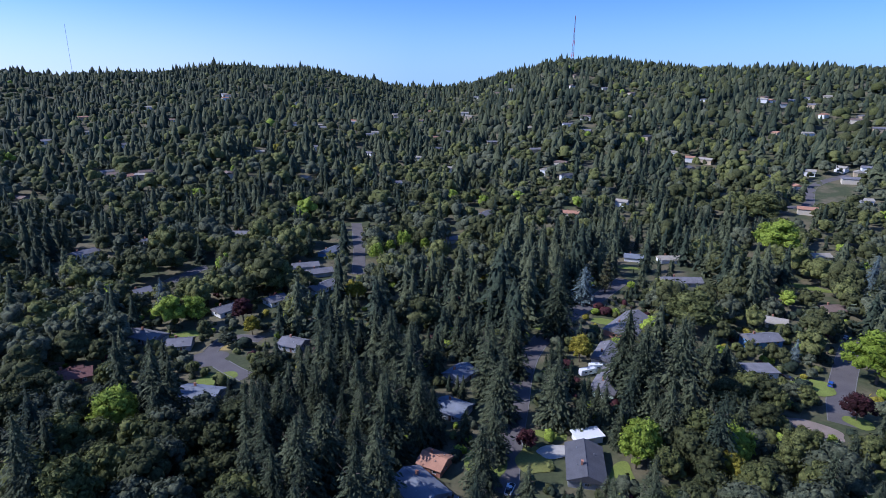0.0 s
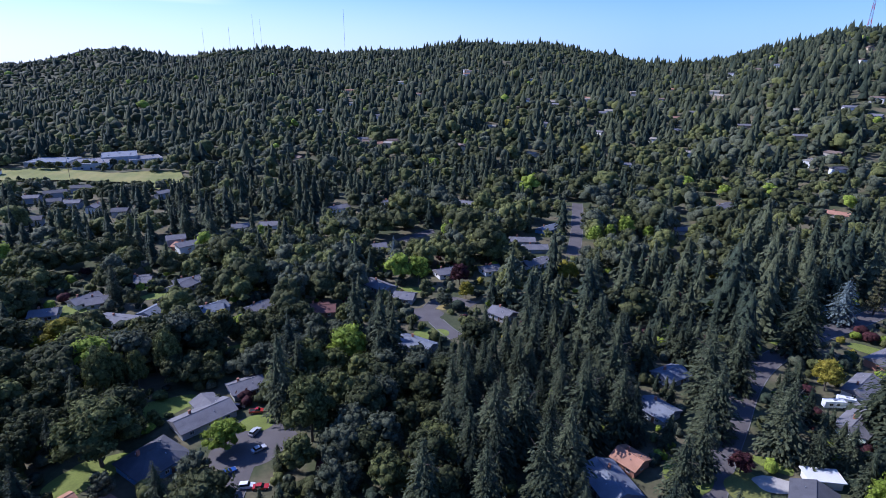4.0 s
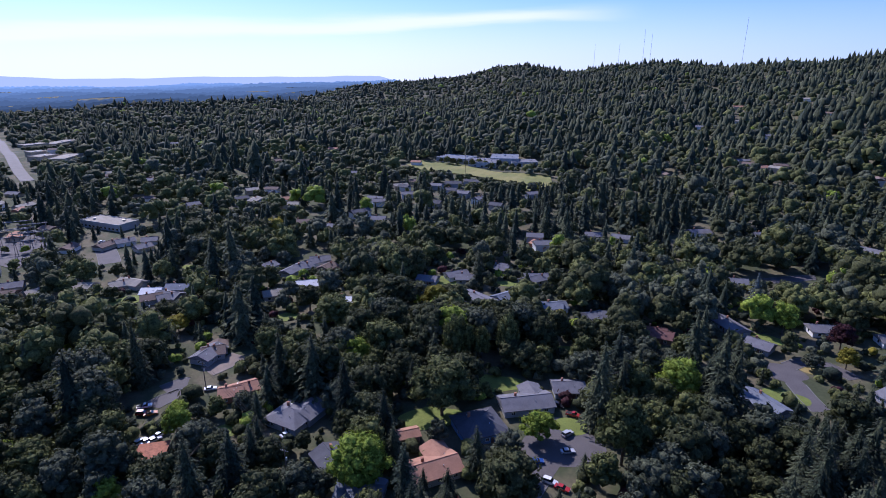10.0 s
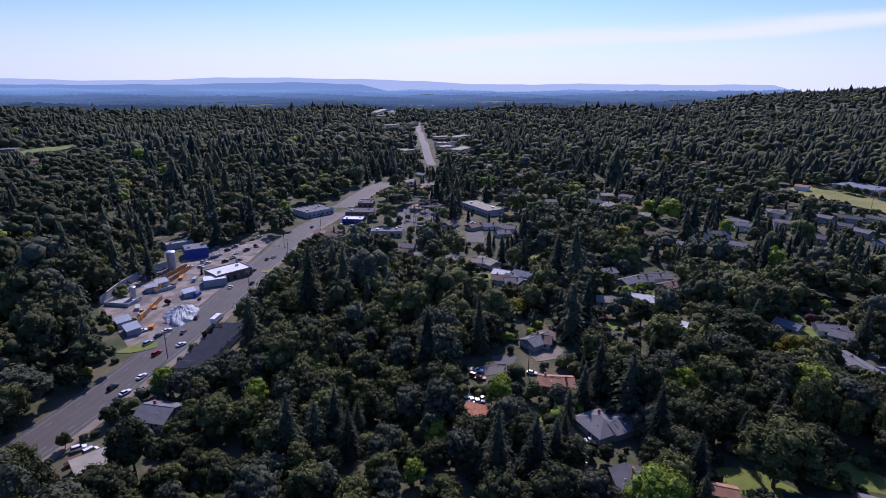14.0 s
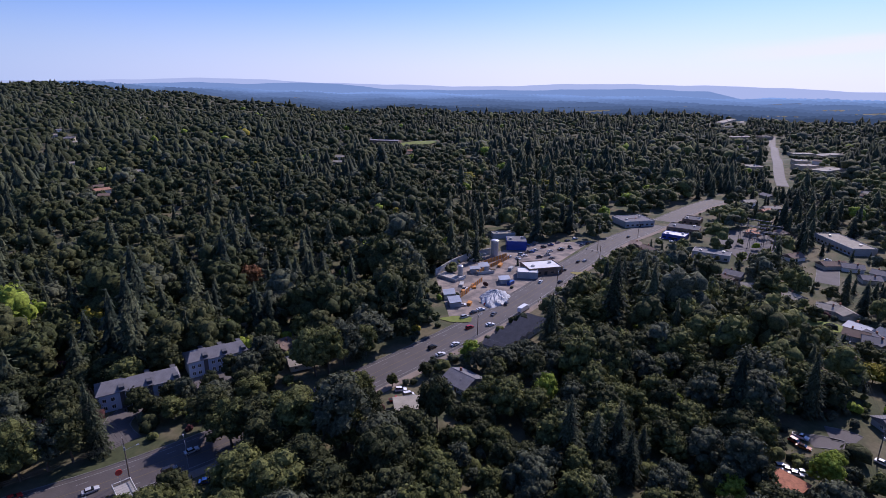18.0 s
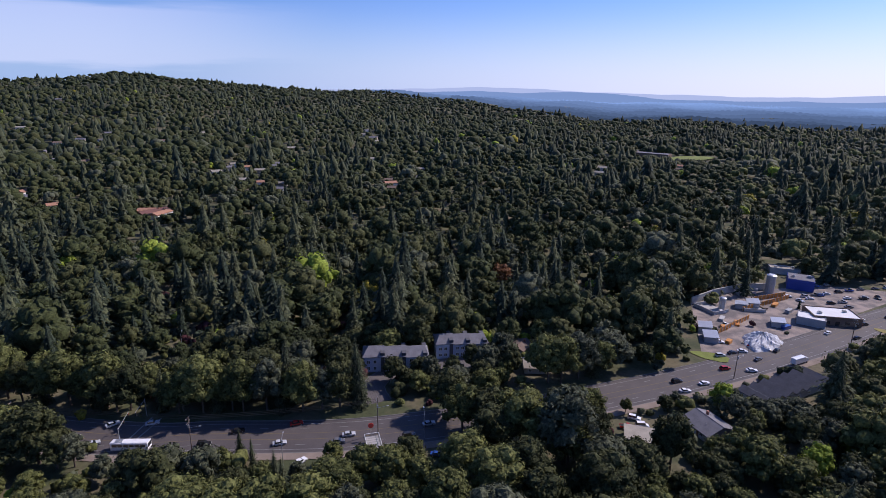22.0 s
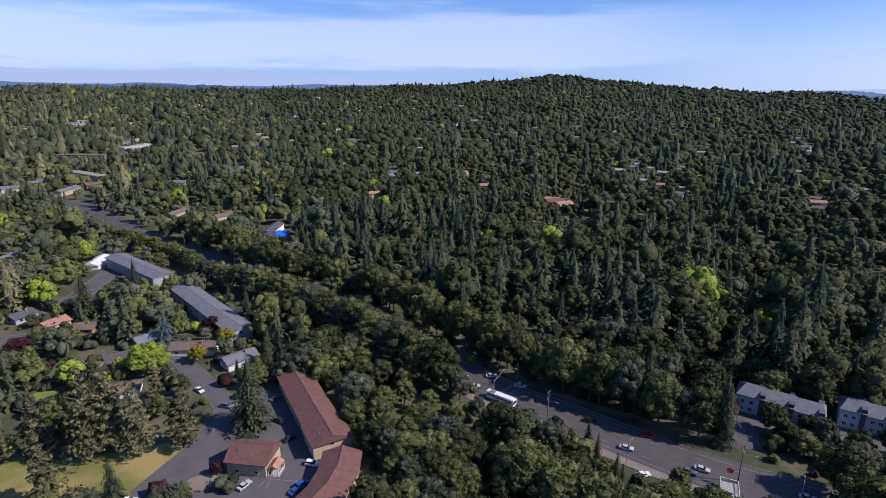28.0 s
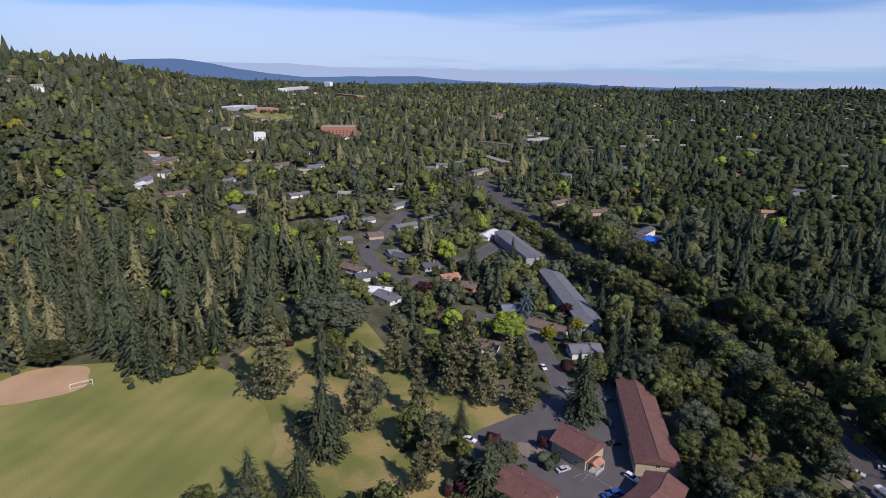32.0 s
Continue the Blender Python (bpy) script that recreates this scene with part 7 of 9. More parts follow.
def deck_platform(x, y, turn):
    """A railed concrete stair bridge by the road with a round red sign on a post."""
    t = tagged(new("footbridge_deck"), "grey railed concrete deck beside the highway", "deck")
    t.matrix_basis = at(x, y, turn)
    part("deck", Shell().box(-5.2, -2.5, 1.6, 5.2, 2.5, 1.9), KERB, t)
    for k in range(9):
        part("plank", Shell().box(-5.0 + k * 1.13, -2.1, 1.9, -4.0 + k * 1.13, 2.1, 1.96), CONCRETE, t)
    for px in (-4, 0, 4):
        part("pier", Shell().box(px - 0.3, -2.2, -0.5, px + 0.3, 2.2, 1.6), CONCRETE, t)
    for py in (-2.4, 2.4):
        rail = part("rail", Shell().box(-5.2, py - 0.07, 2.9, 5.2, py + 0.07, 3.05), FRAME, t, "white top rail")
        for k in range(14):
            part("baluster", Shell().box(-5.1 + k * 0.785 - 0.06, py - 0.06, 1.9, -5.1 + k * 0.785 + 0.06, py + 0.06, 2.9), METAL, rail)
    part("rail", Shell().box(-5.2, -2.4, 2.9, -5.06, 2.4, 3.05), FRAME, t, "white end rail")
    clear(x, y, 6.5)
    open_view(x, y, 5.0, 2.0)
    s = tagged(new("round_sign"), "round red sign on a tall post by the deck", "sign")
    s.matrix_basis = at(x + math.cos(radians(turn)) * -6.5, y + math.sin(radians(turn)) * -6.5, turn)
    part("post", Shell().tube((0, 0, -0.3), (0, 0, 4.4), 0.1, 0.08, 8), METAL, s)
    part("sign_face", Shell().tube((-0.15, 0, 5.1), (0.15, 0, 5.1), 0.95, 0.95, 20), SIGN_RED, s, "plain red round face")


def scalloped_row(x, y, turn, length, width, units):
    """A long low row under a chain of cross gables, like waves along its length."""
    t = tagged(new("row_building"), "dark-roofed office row with a chain of small gables", "building")
    t.matrix_basis = at(x, y, turn)
    l, w, step = length / 2, width / 2, length / units
    part("wall", Shell().box(-l, -w, -0.6, l, w, 3.0), WALLS["grey"], t)
    for k in range(units):
        a, b = -l + k * step, -l + (k + 1) * step
        m, o = (a + b) / 2, 0.7
        v = [(a, -w - o, 3.0), (m, -w - o, 4.7), (b, -w - o, 3.0), (a, w + o, 3.0), (m, w + o, 4.7), (b, w + o, 3.0)]
        v += [(p, q, z + 0.22) for p, q, z in v]
        part("roof", Shell().add(v, [(0, 3, 4, 1), (1, 4, 5, 2), (6, 7, 10, 9), (7, 8, 11, 10), (0, 1, 7, 6), (1, 2, 8, 7), (4, 3, 9, 10), (5, 4, 10, 11), (3, 0, 6, 9), (2, 5, 11, 8)]), ROOFS["dark"], t)
        part("gable", Shell().add([(a, -w, 3.0), (b, -w, 3.0), (m, -w, 4.6)], [(0, 1, 2)]).add([(a, w, 3.0), (b, w, 3.0), (m, w, 4.6)], [(2, 1, 0)]), WALLS["white"], t)
        window(t, m, -w, 0.9, 0)
        window(t, m, w, 0.9, 180)
        clear(m * math.cos(radians(turn)) + x, m * math.sin(radians(turn)) + y, w + 1)
        open_view(m * math.cos(radians(turn)) + x, m * math.sin(radians(turn)) + y, 3.5, 2.5)


def substation(x, y):
    for i in range(4):
        t = tagged(new("substation_frame"), "grey steel gantry of the electric substation", "gantry", "substation gantries")
        t.matrix_basis = at(x - 22 + i * 13, y + (i % 2) * 9, 90, 0.3)
        for px in (-8, 8):
            part("column", Shell().tube((px - 0.8, 0, 0), (px, 0, 16), 0.2, 0.15, 5).tube((px + 0.8, 0, 0), (px, 0, 16), 0.2, 0.15, 5), STEEL, t)
        for z in (9, 14):
            part("beam", Shell().box(-9, -0.25, z, 9, 0.25, z + 0.5), STEEL, t)
        for k in range(5):
            part("insulator", Shell().tube((-6 + k * 3, 0, 7.6), (-6 + k * 3, 0, 9), 0.18, 0.18, 6), BRICK, t)


def paint_line(ax, ay, bx, by):
    length = math.hypot(bx - ax, by - ay)
    ux, uy = (bx - ax) / length * 0.08, (by - ay) / length * 0.08
    m = Shell().add([(ax - uy, ay + ux, 0.06), (ax + uy, ay - ux, 0.06), (bx + uy, by - ux, 0.06), (bx - uy, by + ux, 0.06)], [(0, 3, 2, 1)]).mesh("parking_line", PAINT)
    tagged(new("parking_line", m), "white painted parking line", "marking", "", "structure")


def stripe(ax, ay, bx, by, wide):
    length = math.hypot(bx - ax, by - ay)
    ux, uy = (bx - ax) / length * wide / 2, (by - ay) / length * wide / 2
    m = Shell().add([(ax - uy, ay + ux, 0.075), (ax + uy, ay - ux, 0.075), (bx + uy, by - ux, 0.075), (bx - uy, by + ux, 0.075)], [(0, 3, 2, 1)]).mesh("crossing_line", PAINT)
    tagged(new("crossing_line", m), "white painted crossing line on the highway", "marking", "", "structure")


def traffic_signal(x, y, turn):
    t = tagged(new("traffic_signal"), "traffic signal on a long mast arm over the highway", "traffic signal", "traffic signals")
    t.matrix_basis = at(x, y, turn)
    part("post", Shell().tube((0, 0, -0.4), (0, 0, 7.0), 0.15, 0.11, 8), METAL, t)
    part("mast_arm", Shell().tube((0, 0, 6.6), (9.5, 0, 7.1), 0.1, 0.06, 6), METAL, t)
    for px in (4.5, 8.8):
        head = part("signal_head", Shell().box(px - 0.18, -0.15, 5.7, px + 0.18, 0.15, 6.9), RUBBER, t)
        for k, mat in enumerate((SIGN_RED, YELLOW_PAINT, LAWN)):
            part("lens", Shell().tube((px, -0.2, 6.65 - k * 0.35), (px, -0.15, 6.65 - k * 0.35), 0.12, 0.12, 8), mat, head)


def hedge(x, y, turn, length):
    """A long clipped hedge of leafy clumps."""
    q = np.random.default_rng(9)
    n = int(length * 30)
    c = np.stack([q.uniform(-length / 2, length / 2, n), q.uniform(-0.8, 0.8, n), q.uniform(0.1, 2.0, n)], -1)
    s = Shell()
    for p in c:
        a, b = q.normal(size=3), q.normal(size=3)
        a, b = a / np.linalg.norm(a) * 0.3, b / np.linalg.norm(b) * 0.3
        s.add([p + a, p + b, p - a, p - b], [(0, 1, 2, 3)])
    t = tagged(new("hedge", s.mesh("hedge", BRIGHT)), "long clipped bright green hedge along a garden", "hedge")
    t.matrix_basis = at(x, y, turn)
    clear(x, y, 4)
    open_view(x, y, length * 0.4, 1.0)


def pallet_stack(x, y, turn, length, high, mat, label):
    t = tagged(new("material_stack"), label, "stack", "stacks on the building site")
    t.matrix_basis = at(x, y, turn, 0.03)
    n = max(2, int(high / 0.5))
    for k in range(n):
        part("layer", Shell().box(-length / 2 + 0.1 * (k % 2), -1.1, k * 0.5 + 0.02, length / 2 - 0.1 * (k % 3), 1.1, k * 0.5 + 0.42), mat, t)
    for px in (-length * 0.3, length * 0.3):
        part("bearer", Shell().box(px - 0.1, -1.1, 0, px + 0.1, 1.1, 0.02), POLE_WOOD, t)


def slab(x, y, turn, length, width):
    t = tagged(new("foundation_slab"), "pale concrete foundation slab with low walls", "foundation", "foundations")
    t.matrix_basis = at(x, y, turn)
    part("slab", Shell().box(-length / 2, -width / 2, -0.2, length / 2, width / 2, 0.35), CONCRETE, t)
    for py in (-width / 2, width / 2 - 0.3):
        part("low_wall", Shell().box(-length / 2, py, 0.35, length / 2, py + 0.3, 1.9), WALLS["concrete"], t)
    part("low_wall", Shell().box(-length / 2, -width / 2 + 0.3, 0.35, -length / 2 + 0.3, width / 2 - 0.3, 1.9), WALLS["concrete"], t)

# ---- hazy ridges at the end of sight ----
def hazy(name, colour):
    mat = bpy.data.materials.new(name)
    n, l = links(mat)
    # the haze is painted on: one even glowing colour, no lamp
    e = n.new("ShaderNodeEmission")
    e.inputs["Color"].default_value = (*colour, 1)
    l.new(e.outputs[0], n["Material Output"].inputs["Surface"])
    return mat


def far_ridge(y0, y1, r, up, swell, seed, mat, label, rough=0.0, peaks=()):
    """A long hill crest with haze painted on as a glow: up and swell in degrees over the level of the eye."""
    s, q = Shell(), np.random.default_rng(seed)
    a = np.linspace(y0, y1, int((y1 - y0) * 8))
    top = np.full(len(a), float(up))
    for k, g in ((0.07, 1.0), (0.17, 0.5), (0.41, 0.25), (0.9, 0.12)):
        top += swell * g * np.sin(a * k * 2.2 + q.uniform(0, 6))
    for pa, pw, ph in peaks:
        top += ph * np.exp(-((a - pa) / pw) ** 2)
    top += q.uniform(-rough, rough, len(a))
    edge = np.clip(np.minimum(a - y0, y1 - a) / 6, 0, 1)
    top = -3.0 + (top + 3.0) * edge ** 0.5
    px, py = -np.sin(np.radians(a)) * r, np.cos(np.radians(a)) * r
    n = len(a)
    v = [(x, y, EYE_Z + r * math.tan(radians(t))) for x, y, t in zip(px, py, top)] + [(x, y, -60) for x, y in zip(px, py)]
    v += [(x * 1.012, y * 1.012, z) for x, y, z in v]
    f = [(i, i + 1, n + i + 1, n + i) for i in range(n - 1)] + [(2 * n + i + 1, 2 * n + i, i, i + 1)[::-1] for i in range(n - 1)]
    s.add(v, f)
    tagged(new("backdrop", s.mesh("backdrop", mat)), label, "hills", "", "structure")


# haze put into the ridges' glow colours, paler with distance
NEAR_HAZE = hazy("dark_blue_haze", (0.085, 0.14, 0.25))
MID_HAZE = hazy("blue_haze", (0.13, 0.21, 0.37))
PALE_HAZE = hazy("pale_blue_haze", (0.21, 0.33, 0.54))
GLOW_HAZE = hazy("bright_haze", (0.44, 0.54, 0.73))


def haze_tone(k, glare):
    """Haze painted as a glow colour, from blue-green woods to the pale rim of sight; brighter under the sun."""
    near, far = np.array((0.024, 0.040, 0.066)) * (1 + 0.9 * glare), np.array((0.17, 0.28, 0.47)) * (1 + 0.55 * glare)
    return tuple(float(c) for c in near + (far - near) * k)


def tree_line(r, y0, y1, k, seed, glare=0.0):
    """One of the wooded folds of the far plain, a jagged line of treetops glowing in a painted haze colour."""
    s, q = Shell(), np.random.default_rng(seed)
    a = np.linspace(y0, y1, int((y1 - y0) * r / 460))
    px, py = -np.sin(np.radians(a)) * r, np.cos(np.radians(a)) * r
    fold = 1 + 0.5 * np.sin(a * 0.35 + seed) + 0.3 * np.sin(a * 1.1 + 2 * seed)
    base = ground(px, py)
    top = base + 13 + 5 * fold + q.uniform(-3.5, 3.5, len(a))
    n = len(a)
    v = [(x, y, z) for x, y, z in zip(px, py, top)] + [(x, y, z - 30) for x, y, z in zip(px, py, base)]
    v += [(x * 1.02, y * 1.02, z - 4) for x, y, z in v[:n]]
    s.add(v, [(i, i + 1, n + i + 1, n + i) for i in range(n - 1)] + [(i + 1, i, 2 * n + i, 2 * n + i + 1) for i in range(n - 1)])
    tagged(new("backdrop", s.mesh("backdrop", hazy("painted_blue_haze", haze_tone(k, glare)))), "far wooded plain fading into blue haze", "woods", "", "structure")


# each line glows paler than the one before, painting in the haze
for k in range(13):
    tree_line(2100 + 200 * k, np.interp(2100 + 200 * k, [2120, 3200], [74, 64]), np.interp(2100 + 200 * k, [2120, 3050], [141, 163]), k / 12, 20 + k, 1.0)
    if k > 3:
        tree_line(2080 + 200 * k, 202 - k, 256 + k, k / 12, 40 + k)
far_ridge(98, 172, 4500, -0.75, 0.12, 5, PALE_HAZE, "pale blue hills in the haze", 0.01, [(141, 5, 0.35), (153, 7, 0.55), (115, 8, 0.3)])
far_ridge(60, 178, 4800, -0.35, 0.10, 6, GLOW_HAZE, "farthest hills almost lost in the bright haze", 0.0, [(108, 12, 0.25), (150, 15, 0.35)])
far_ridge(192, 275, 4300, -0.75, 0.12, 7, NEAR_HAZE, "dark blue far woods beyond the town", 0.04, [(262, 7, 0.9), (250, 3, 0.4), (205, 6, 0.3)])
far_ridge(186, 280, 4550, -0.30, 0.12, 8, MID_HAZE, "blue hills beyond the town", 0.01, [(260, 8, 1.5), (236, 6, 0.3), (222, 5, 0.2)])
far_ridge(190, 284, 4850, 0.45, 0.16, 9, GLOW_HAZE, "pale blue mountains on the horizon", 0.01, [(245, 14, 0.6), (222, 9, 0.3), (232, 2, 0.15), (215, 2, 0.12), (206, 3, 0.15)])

# ---- vehicles ----
car(44.3, -195.5, -146, "white", "sedan")
car(38.8, -190.6, -168, "silver", "sedan")
car(33.9, -200.5, -160, "silver", "sedan")
car(21.3, -195.9, 177, "silver", "sedan")
car(5.3, -175.9, 162, "black", "suv")
car(-5.7, -179.2, 177, "black", "sedan")
car(-25.0, -175.8, 177, "red", "sedan")
car(-17.7, -166.6, 172, "silver", "sedan")
car(-35.8, -160.0, 163, "grey", "sedan")
car(-40.1, -162.2, 168, "silver", "sedan")
car(-58.8, -153.5, 169, "black", "suv")
car(-67.8, -157.2, 173, "silver", "sedan")
car(-22.2, -154.3, -152, "white", "sedan")
car(-63.6, -140.3, 149, "blue", "sedan")
car(-173.2, -144.3, 173, "black", "suv")
car(-182.3, -138.4, 167, "white", "sedan")
car(-201.1, -144.0, 169, "red", "suv")
car(-210.3, -138.2, 152, "white", "sedan")
car(-222.5, -144.3, -171, "grey", "sedan")
car(-238.5, -146.9, -162, "black", "sedan")
car(-280.8, -149.7, -172, "white", "sedan")
car(-288.1, -140.3, -179, "black", "sedan")
car(-309.4, -148.9, 173, "black", "sedan")
car(-331.8, -149.7, -173, "black", "sedan")
car(-337.1, -147.3, 180, "silver", "sedan")
car(-314.1, -152.8, -172, "white", "sedan")
car(-415.4, -147.5, 180, "black", "sedan")
car(-483.8, -151.3, -171, "white", "sedan")
car(-465.2, -155.1, -174, "black", "sedan")
car(-170.4, -137.3, 160, "white", "sedan")
car(-137.9, -130.7, 134, "white", "suv", "in a roadside yard")
car(-131.6, -127.4, 147, "red", "pickup", "in a roadside yard")
car(-137.1, -125.9, 150, "white", "van", "in a roadside yard")
car(-221.4, -164.0, 138, "white", "sedan", "in a roadside yard")
car(-209.7, -153.5, 163, "silver", "suv", "in a roadside yard")
car(-217.2, -153.4, 176, "black", "sedan", "in a roadside yard")
car(-222.9, -152.7, 148, "white", "sedan", "in a roadside yard")
car(-311.2, -191.4, 156, "white", "sedan", "in a roadside yard")
car(-311.5, -184.2, 81, "silver", "sedan", "in a roadside yard")
car(-319.9, -184.1, 156, "white", "sedan", "in a roadside yard")
car(-331.3, -185.0, 157, "blue", "sedan", "in a roadside yard")
car(-341.3, -175.8, 156, "white", "sedan", "in a roadside yard")
car(-352.2, -172.5, 150, "silver", "sedan", "in a roadside yard")
car(-358.7, -168.9, 56, "black", "suv", "in a roadside yard")
car(-370.4, -165.2, 175, "grey", "sedan", "in a roadside yard")
car(-378.0, -164.0, 178, "black", "sedan", "in a roadside yard")
car(-327.3, -166.9, 155, "grey", "sedan", "in a roadside yard")
car(-232.5, -155.1, -179, "red", "sedan", "in a roadside yard")
car(-241.0, -177.2, -171, "white", "pickup", "in a roadside yard")
car(-426.7, -126.2, 155, "white", "sedan", "in a roadside yard")
car(-424.7, -116.9, 113, "white", "sedan", "in a roadside yard")
car(-447.3, -20.1, 113, "white", "sedan", "in a roadside yard")
car(-114.6, 115.1, 94, "silver", "suv", "by the kerb of a side street")
car(-107.8, 109.0, 65, "silver", "sedan", "by the kerb of a side street")
car(-109.0, 97.3, 64, "blue", "sedan", "by the kerb of a side street")
car(-121.6, 124.2, 33, "red", "pickup", "by the kerb of a side street")
car(-129.0, 123.6, 28, "black", "suv", "by the kerb of a side street")
car(-100.1, 95.0, 31, "white", "suv", "by the kerb of a side street")
car(-96.2, 96.3, 29, "red", "sedan", "by the kerb of a side street")
car(21.0, 137.6, 72, "white", "pickup", "by the kerb of a side street")
car(18.2, 153.7, 77, "blue", "sedan", "by the kerb of a side street")
car(3.6, 133.9, -14, "grey", "suv", "by the kerb of a side street")
car(160.0, 201.4, 49, "blue", "suv", "by the kerb of a side street")
car(145.6, 206.4, -49, "black", "sedan", "by the kerb of a side street")
car(198.1, 246.7, 46, "silver", "sedan", "by the kerb of a side street")
car(21.3, 137.5, -115, "white", "pickup", "by the kerb of a side street")
car(-202.9, -5.7, 84, "white", "pickup", "in a garden drive")
car(-198.6, -6.6, 64, "red", "suv", "in a garden drive")
car(-197.1, -4.2, 86, "orange", "sedan", "in a garden drive")
car(-181.2, -8.0, 123, "silver", "suv", "in a garden drive")
car(-180.8, -6.2, 108, "white", "sedan", "in a garden drive")
car(-180.2, -4.2, 107, "silver", "sedan", "in a garden drive")
car(-182.4, -2.4, 115, "white", "sedan", "in a garden drive")
car(-229.0, 21.2, 53, "white", "sedan", "in a garden drive")
car(-161.3, 34.1, 101, "silver", "sedan", "in a garden drive")
car(-203.8, 16.6, 76, "white", "sedan", "in a garden drive")
car(92.1, -116.2, -102, "silver", "sedan", "in the motel forecourt")
car(77.5, -130.5, -175, "white", "suv", "in the motel forecourt")
car(76.5, -118.5, -111, "blue", "sedan", "in the motel forecourt")
car(76.0, -121.3, -115, "blue", "suv", "in the motel forecourt")
car(99.5, -147.9, 165, "black", "suv", "in the motel forecourt")
car(109.0, -160.4, -107, "grey", "sedan", "in the motel forecourt")
car(91.2, -140.0, -116, "black", "sedan", "in the motel forecourt")
car(140.3, -157.3, 156, "white", "sedan", "in the motel forecourt")
car(123.2, -150.7, 179, "grey", "suv", "in the motel forecourt")
car(134.3, -138.3, -118, "black", "sedan", "in the motel forecourt")
car(119.8, -101.5, -157, "white", "sedan", "in a yard")
car(324.2, -35.8, -164, "white", "sedan", "in a yard")
bus(27.0, -183.3, 158)
box_truck(-236.4, -134.8, -179, "white lorry parked beside the highway", 9.0)
camper(62.2, 208.3, 22, 7.5)
camper(66.7, 212.1, 1, 6.0)

# ---- poles, lamps and cables ----
utility_pole(-49.7, -159.4, 70, 14, 2, True)
utility_pole(8.9, -173.8, 65, 13, 2, True)
utility_pole(62.7, -205.5, 65, 13, 2, False)
utility_pole(136.7, -243.0, 60, 13, 2, False)
utility_pole(203.5, -276.6, 60, 13, 2, False)
utility_pole(278.7, -316.8, 60, 13, 2, False)
utility_pole(358.3, -360.8, 60, 13, 2, False)
utility_pole(405.8, -370.9, 60, 13, 2, False)
utility_pole(-197.7, -136.9, 92, 13, 1, True)
utility_pole(-275.7, -136.2, 92, 14, 2, False)
utility_pole(-337.9, -137.5, 90, 13, 1, False)
utility_pole(-420.7, -142.0, 85, 13, 1, False)
utility_pole(-360.2, -148.8, 90, 22, 2, False)
for p, q in (((-49.7, -159.4), (8.9, -173.8)), ((8.9, -173.8), (62.7, -205.5)), ((62.7, -205.5), (136.7, -243.0)), ((136.7, -243.0), (203.5, -276.6)), ((203.5, -276.6), (278.7, -316.8)), ((278.7, -316.8), (358.3, -360.8)), ((358.3, -360.8), (405.8, -370.9)), ((-197.7, -136.9), (-275.7, -136.2)), ((-275.7, -136.2), (-337.9, -137.5)), ((-337.9, -137.5), (-420.7, -142.0))):
    for side in (-1.0, 0.0, 1.0):
        cable((p[0], p[1] + side, 12.9), (q[0], q[1] + side, 12.9))
for k in (-1.2, -0.4, 0.4, 1.2):
    cable((-49.7 + k, -159.4, 12.4), (-55.7 + k, -207.4, 11.0), 1.2)
street_lamp(-17.0, -155.2, -110)
street_lamp(-63.4, -150.9, -110)
street_lamp(11.4, -250.5, -100)
street_lamp(92.7, -216.5, -100)
street_lamp(223.3, -296.5, -60)
street_lamp(323.5, -321.8, -60)
street_lamp(362.2, -337.8, -60)
street_lamp(124.0, -226.7, -100)
street_lamp(138.3, -247.1, -100)
garden_poles = [utility_pole(-280.7, 1.2, 40, 12), utility_pole(-204.1, 15.1, 40, 12), utility_pole(-138.6, 28.2, 40, 12)]
for p, q in (((-280.7, 1.2), (-204.1, 15.1)), ((-204.1, 15.1), (-138.6, 28.2))):
    for side in (-0.8, 0.0, 0.8):
        cable((p[0], p[1] + side, 11.8), (q[0], q[1] + side, 11.8))

# ---- single things ----
goal(227.7, -0.0, -91)
radio_mast(-1051, 1643, 146, False)
radio_mast(350, 1582, 121, True)
radio_mast(-1538, 1777, 145, False)
radio_mast(-1704, 1690, 104, False)
radio_mast(-1603, 1718, 96, False)
radio_mast(-1518, 1794, 128, False)
utility_pole(-543.8, 347.7, 20, 30, 2)
covered_heap(-240.8, -156.1)
shoring(-288.0, -188.4, -177, 41.8)
shoring(-245.2, -174.8, -168, 31.0)
shoring(-288.1, -215.6, -179, 19.2)
shoring(-299.2, -194.4, 175, 24.5)
silo(-308.1, -201.1, 2.6, 11.0)
silo(-259.0, -193.7, 1.6, 6.5)
area("building_site", [(-248.9, -205.4), (-290.6, -210.8), (-309.1, -205.4), (-350.7, -197.6), (-387.5, -165.0), (-321.5, -159.8), (-270.6, -153.4), (-239.1, -149.8), (-218.5, -150.6), (-204.1, -158.8), (-223.1, -178.1)], YARD, "worn brown-grey earth and asphalt of the building site and car yard", 0.02)
for px, py in [(-245.0, -190.6), (-276.2, -192.5), (-274.0, -170.8), (-239.0, -160.4), (-214.2, -161.1), (-333.0, -183.3), (-360.7, -174.3), (-316.6, -187.6)]:
    clear(px, py, 16.0)
    open_view(px, py, 12.0, 0.5)
retaining_walls([(-248.9, -205.4), (-271.2, -209.9), (-293.3, -210.5), (-312.1, -205.0)])
site_shed(-279.4, -190.4, 44, 8)
site_shed(-271.1, -191.1, 38, 6)
site_shed(-267.1, -166.7, 41, 7)
site_shed(-220.5, -168.4, 47, 9)
site_shed(-227.5, -177.7, 44, 8)
deck_platform(-45.6, -151.2, 81)
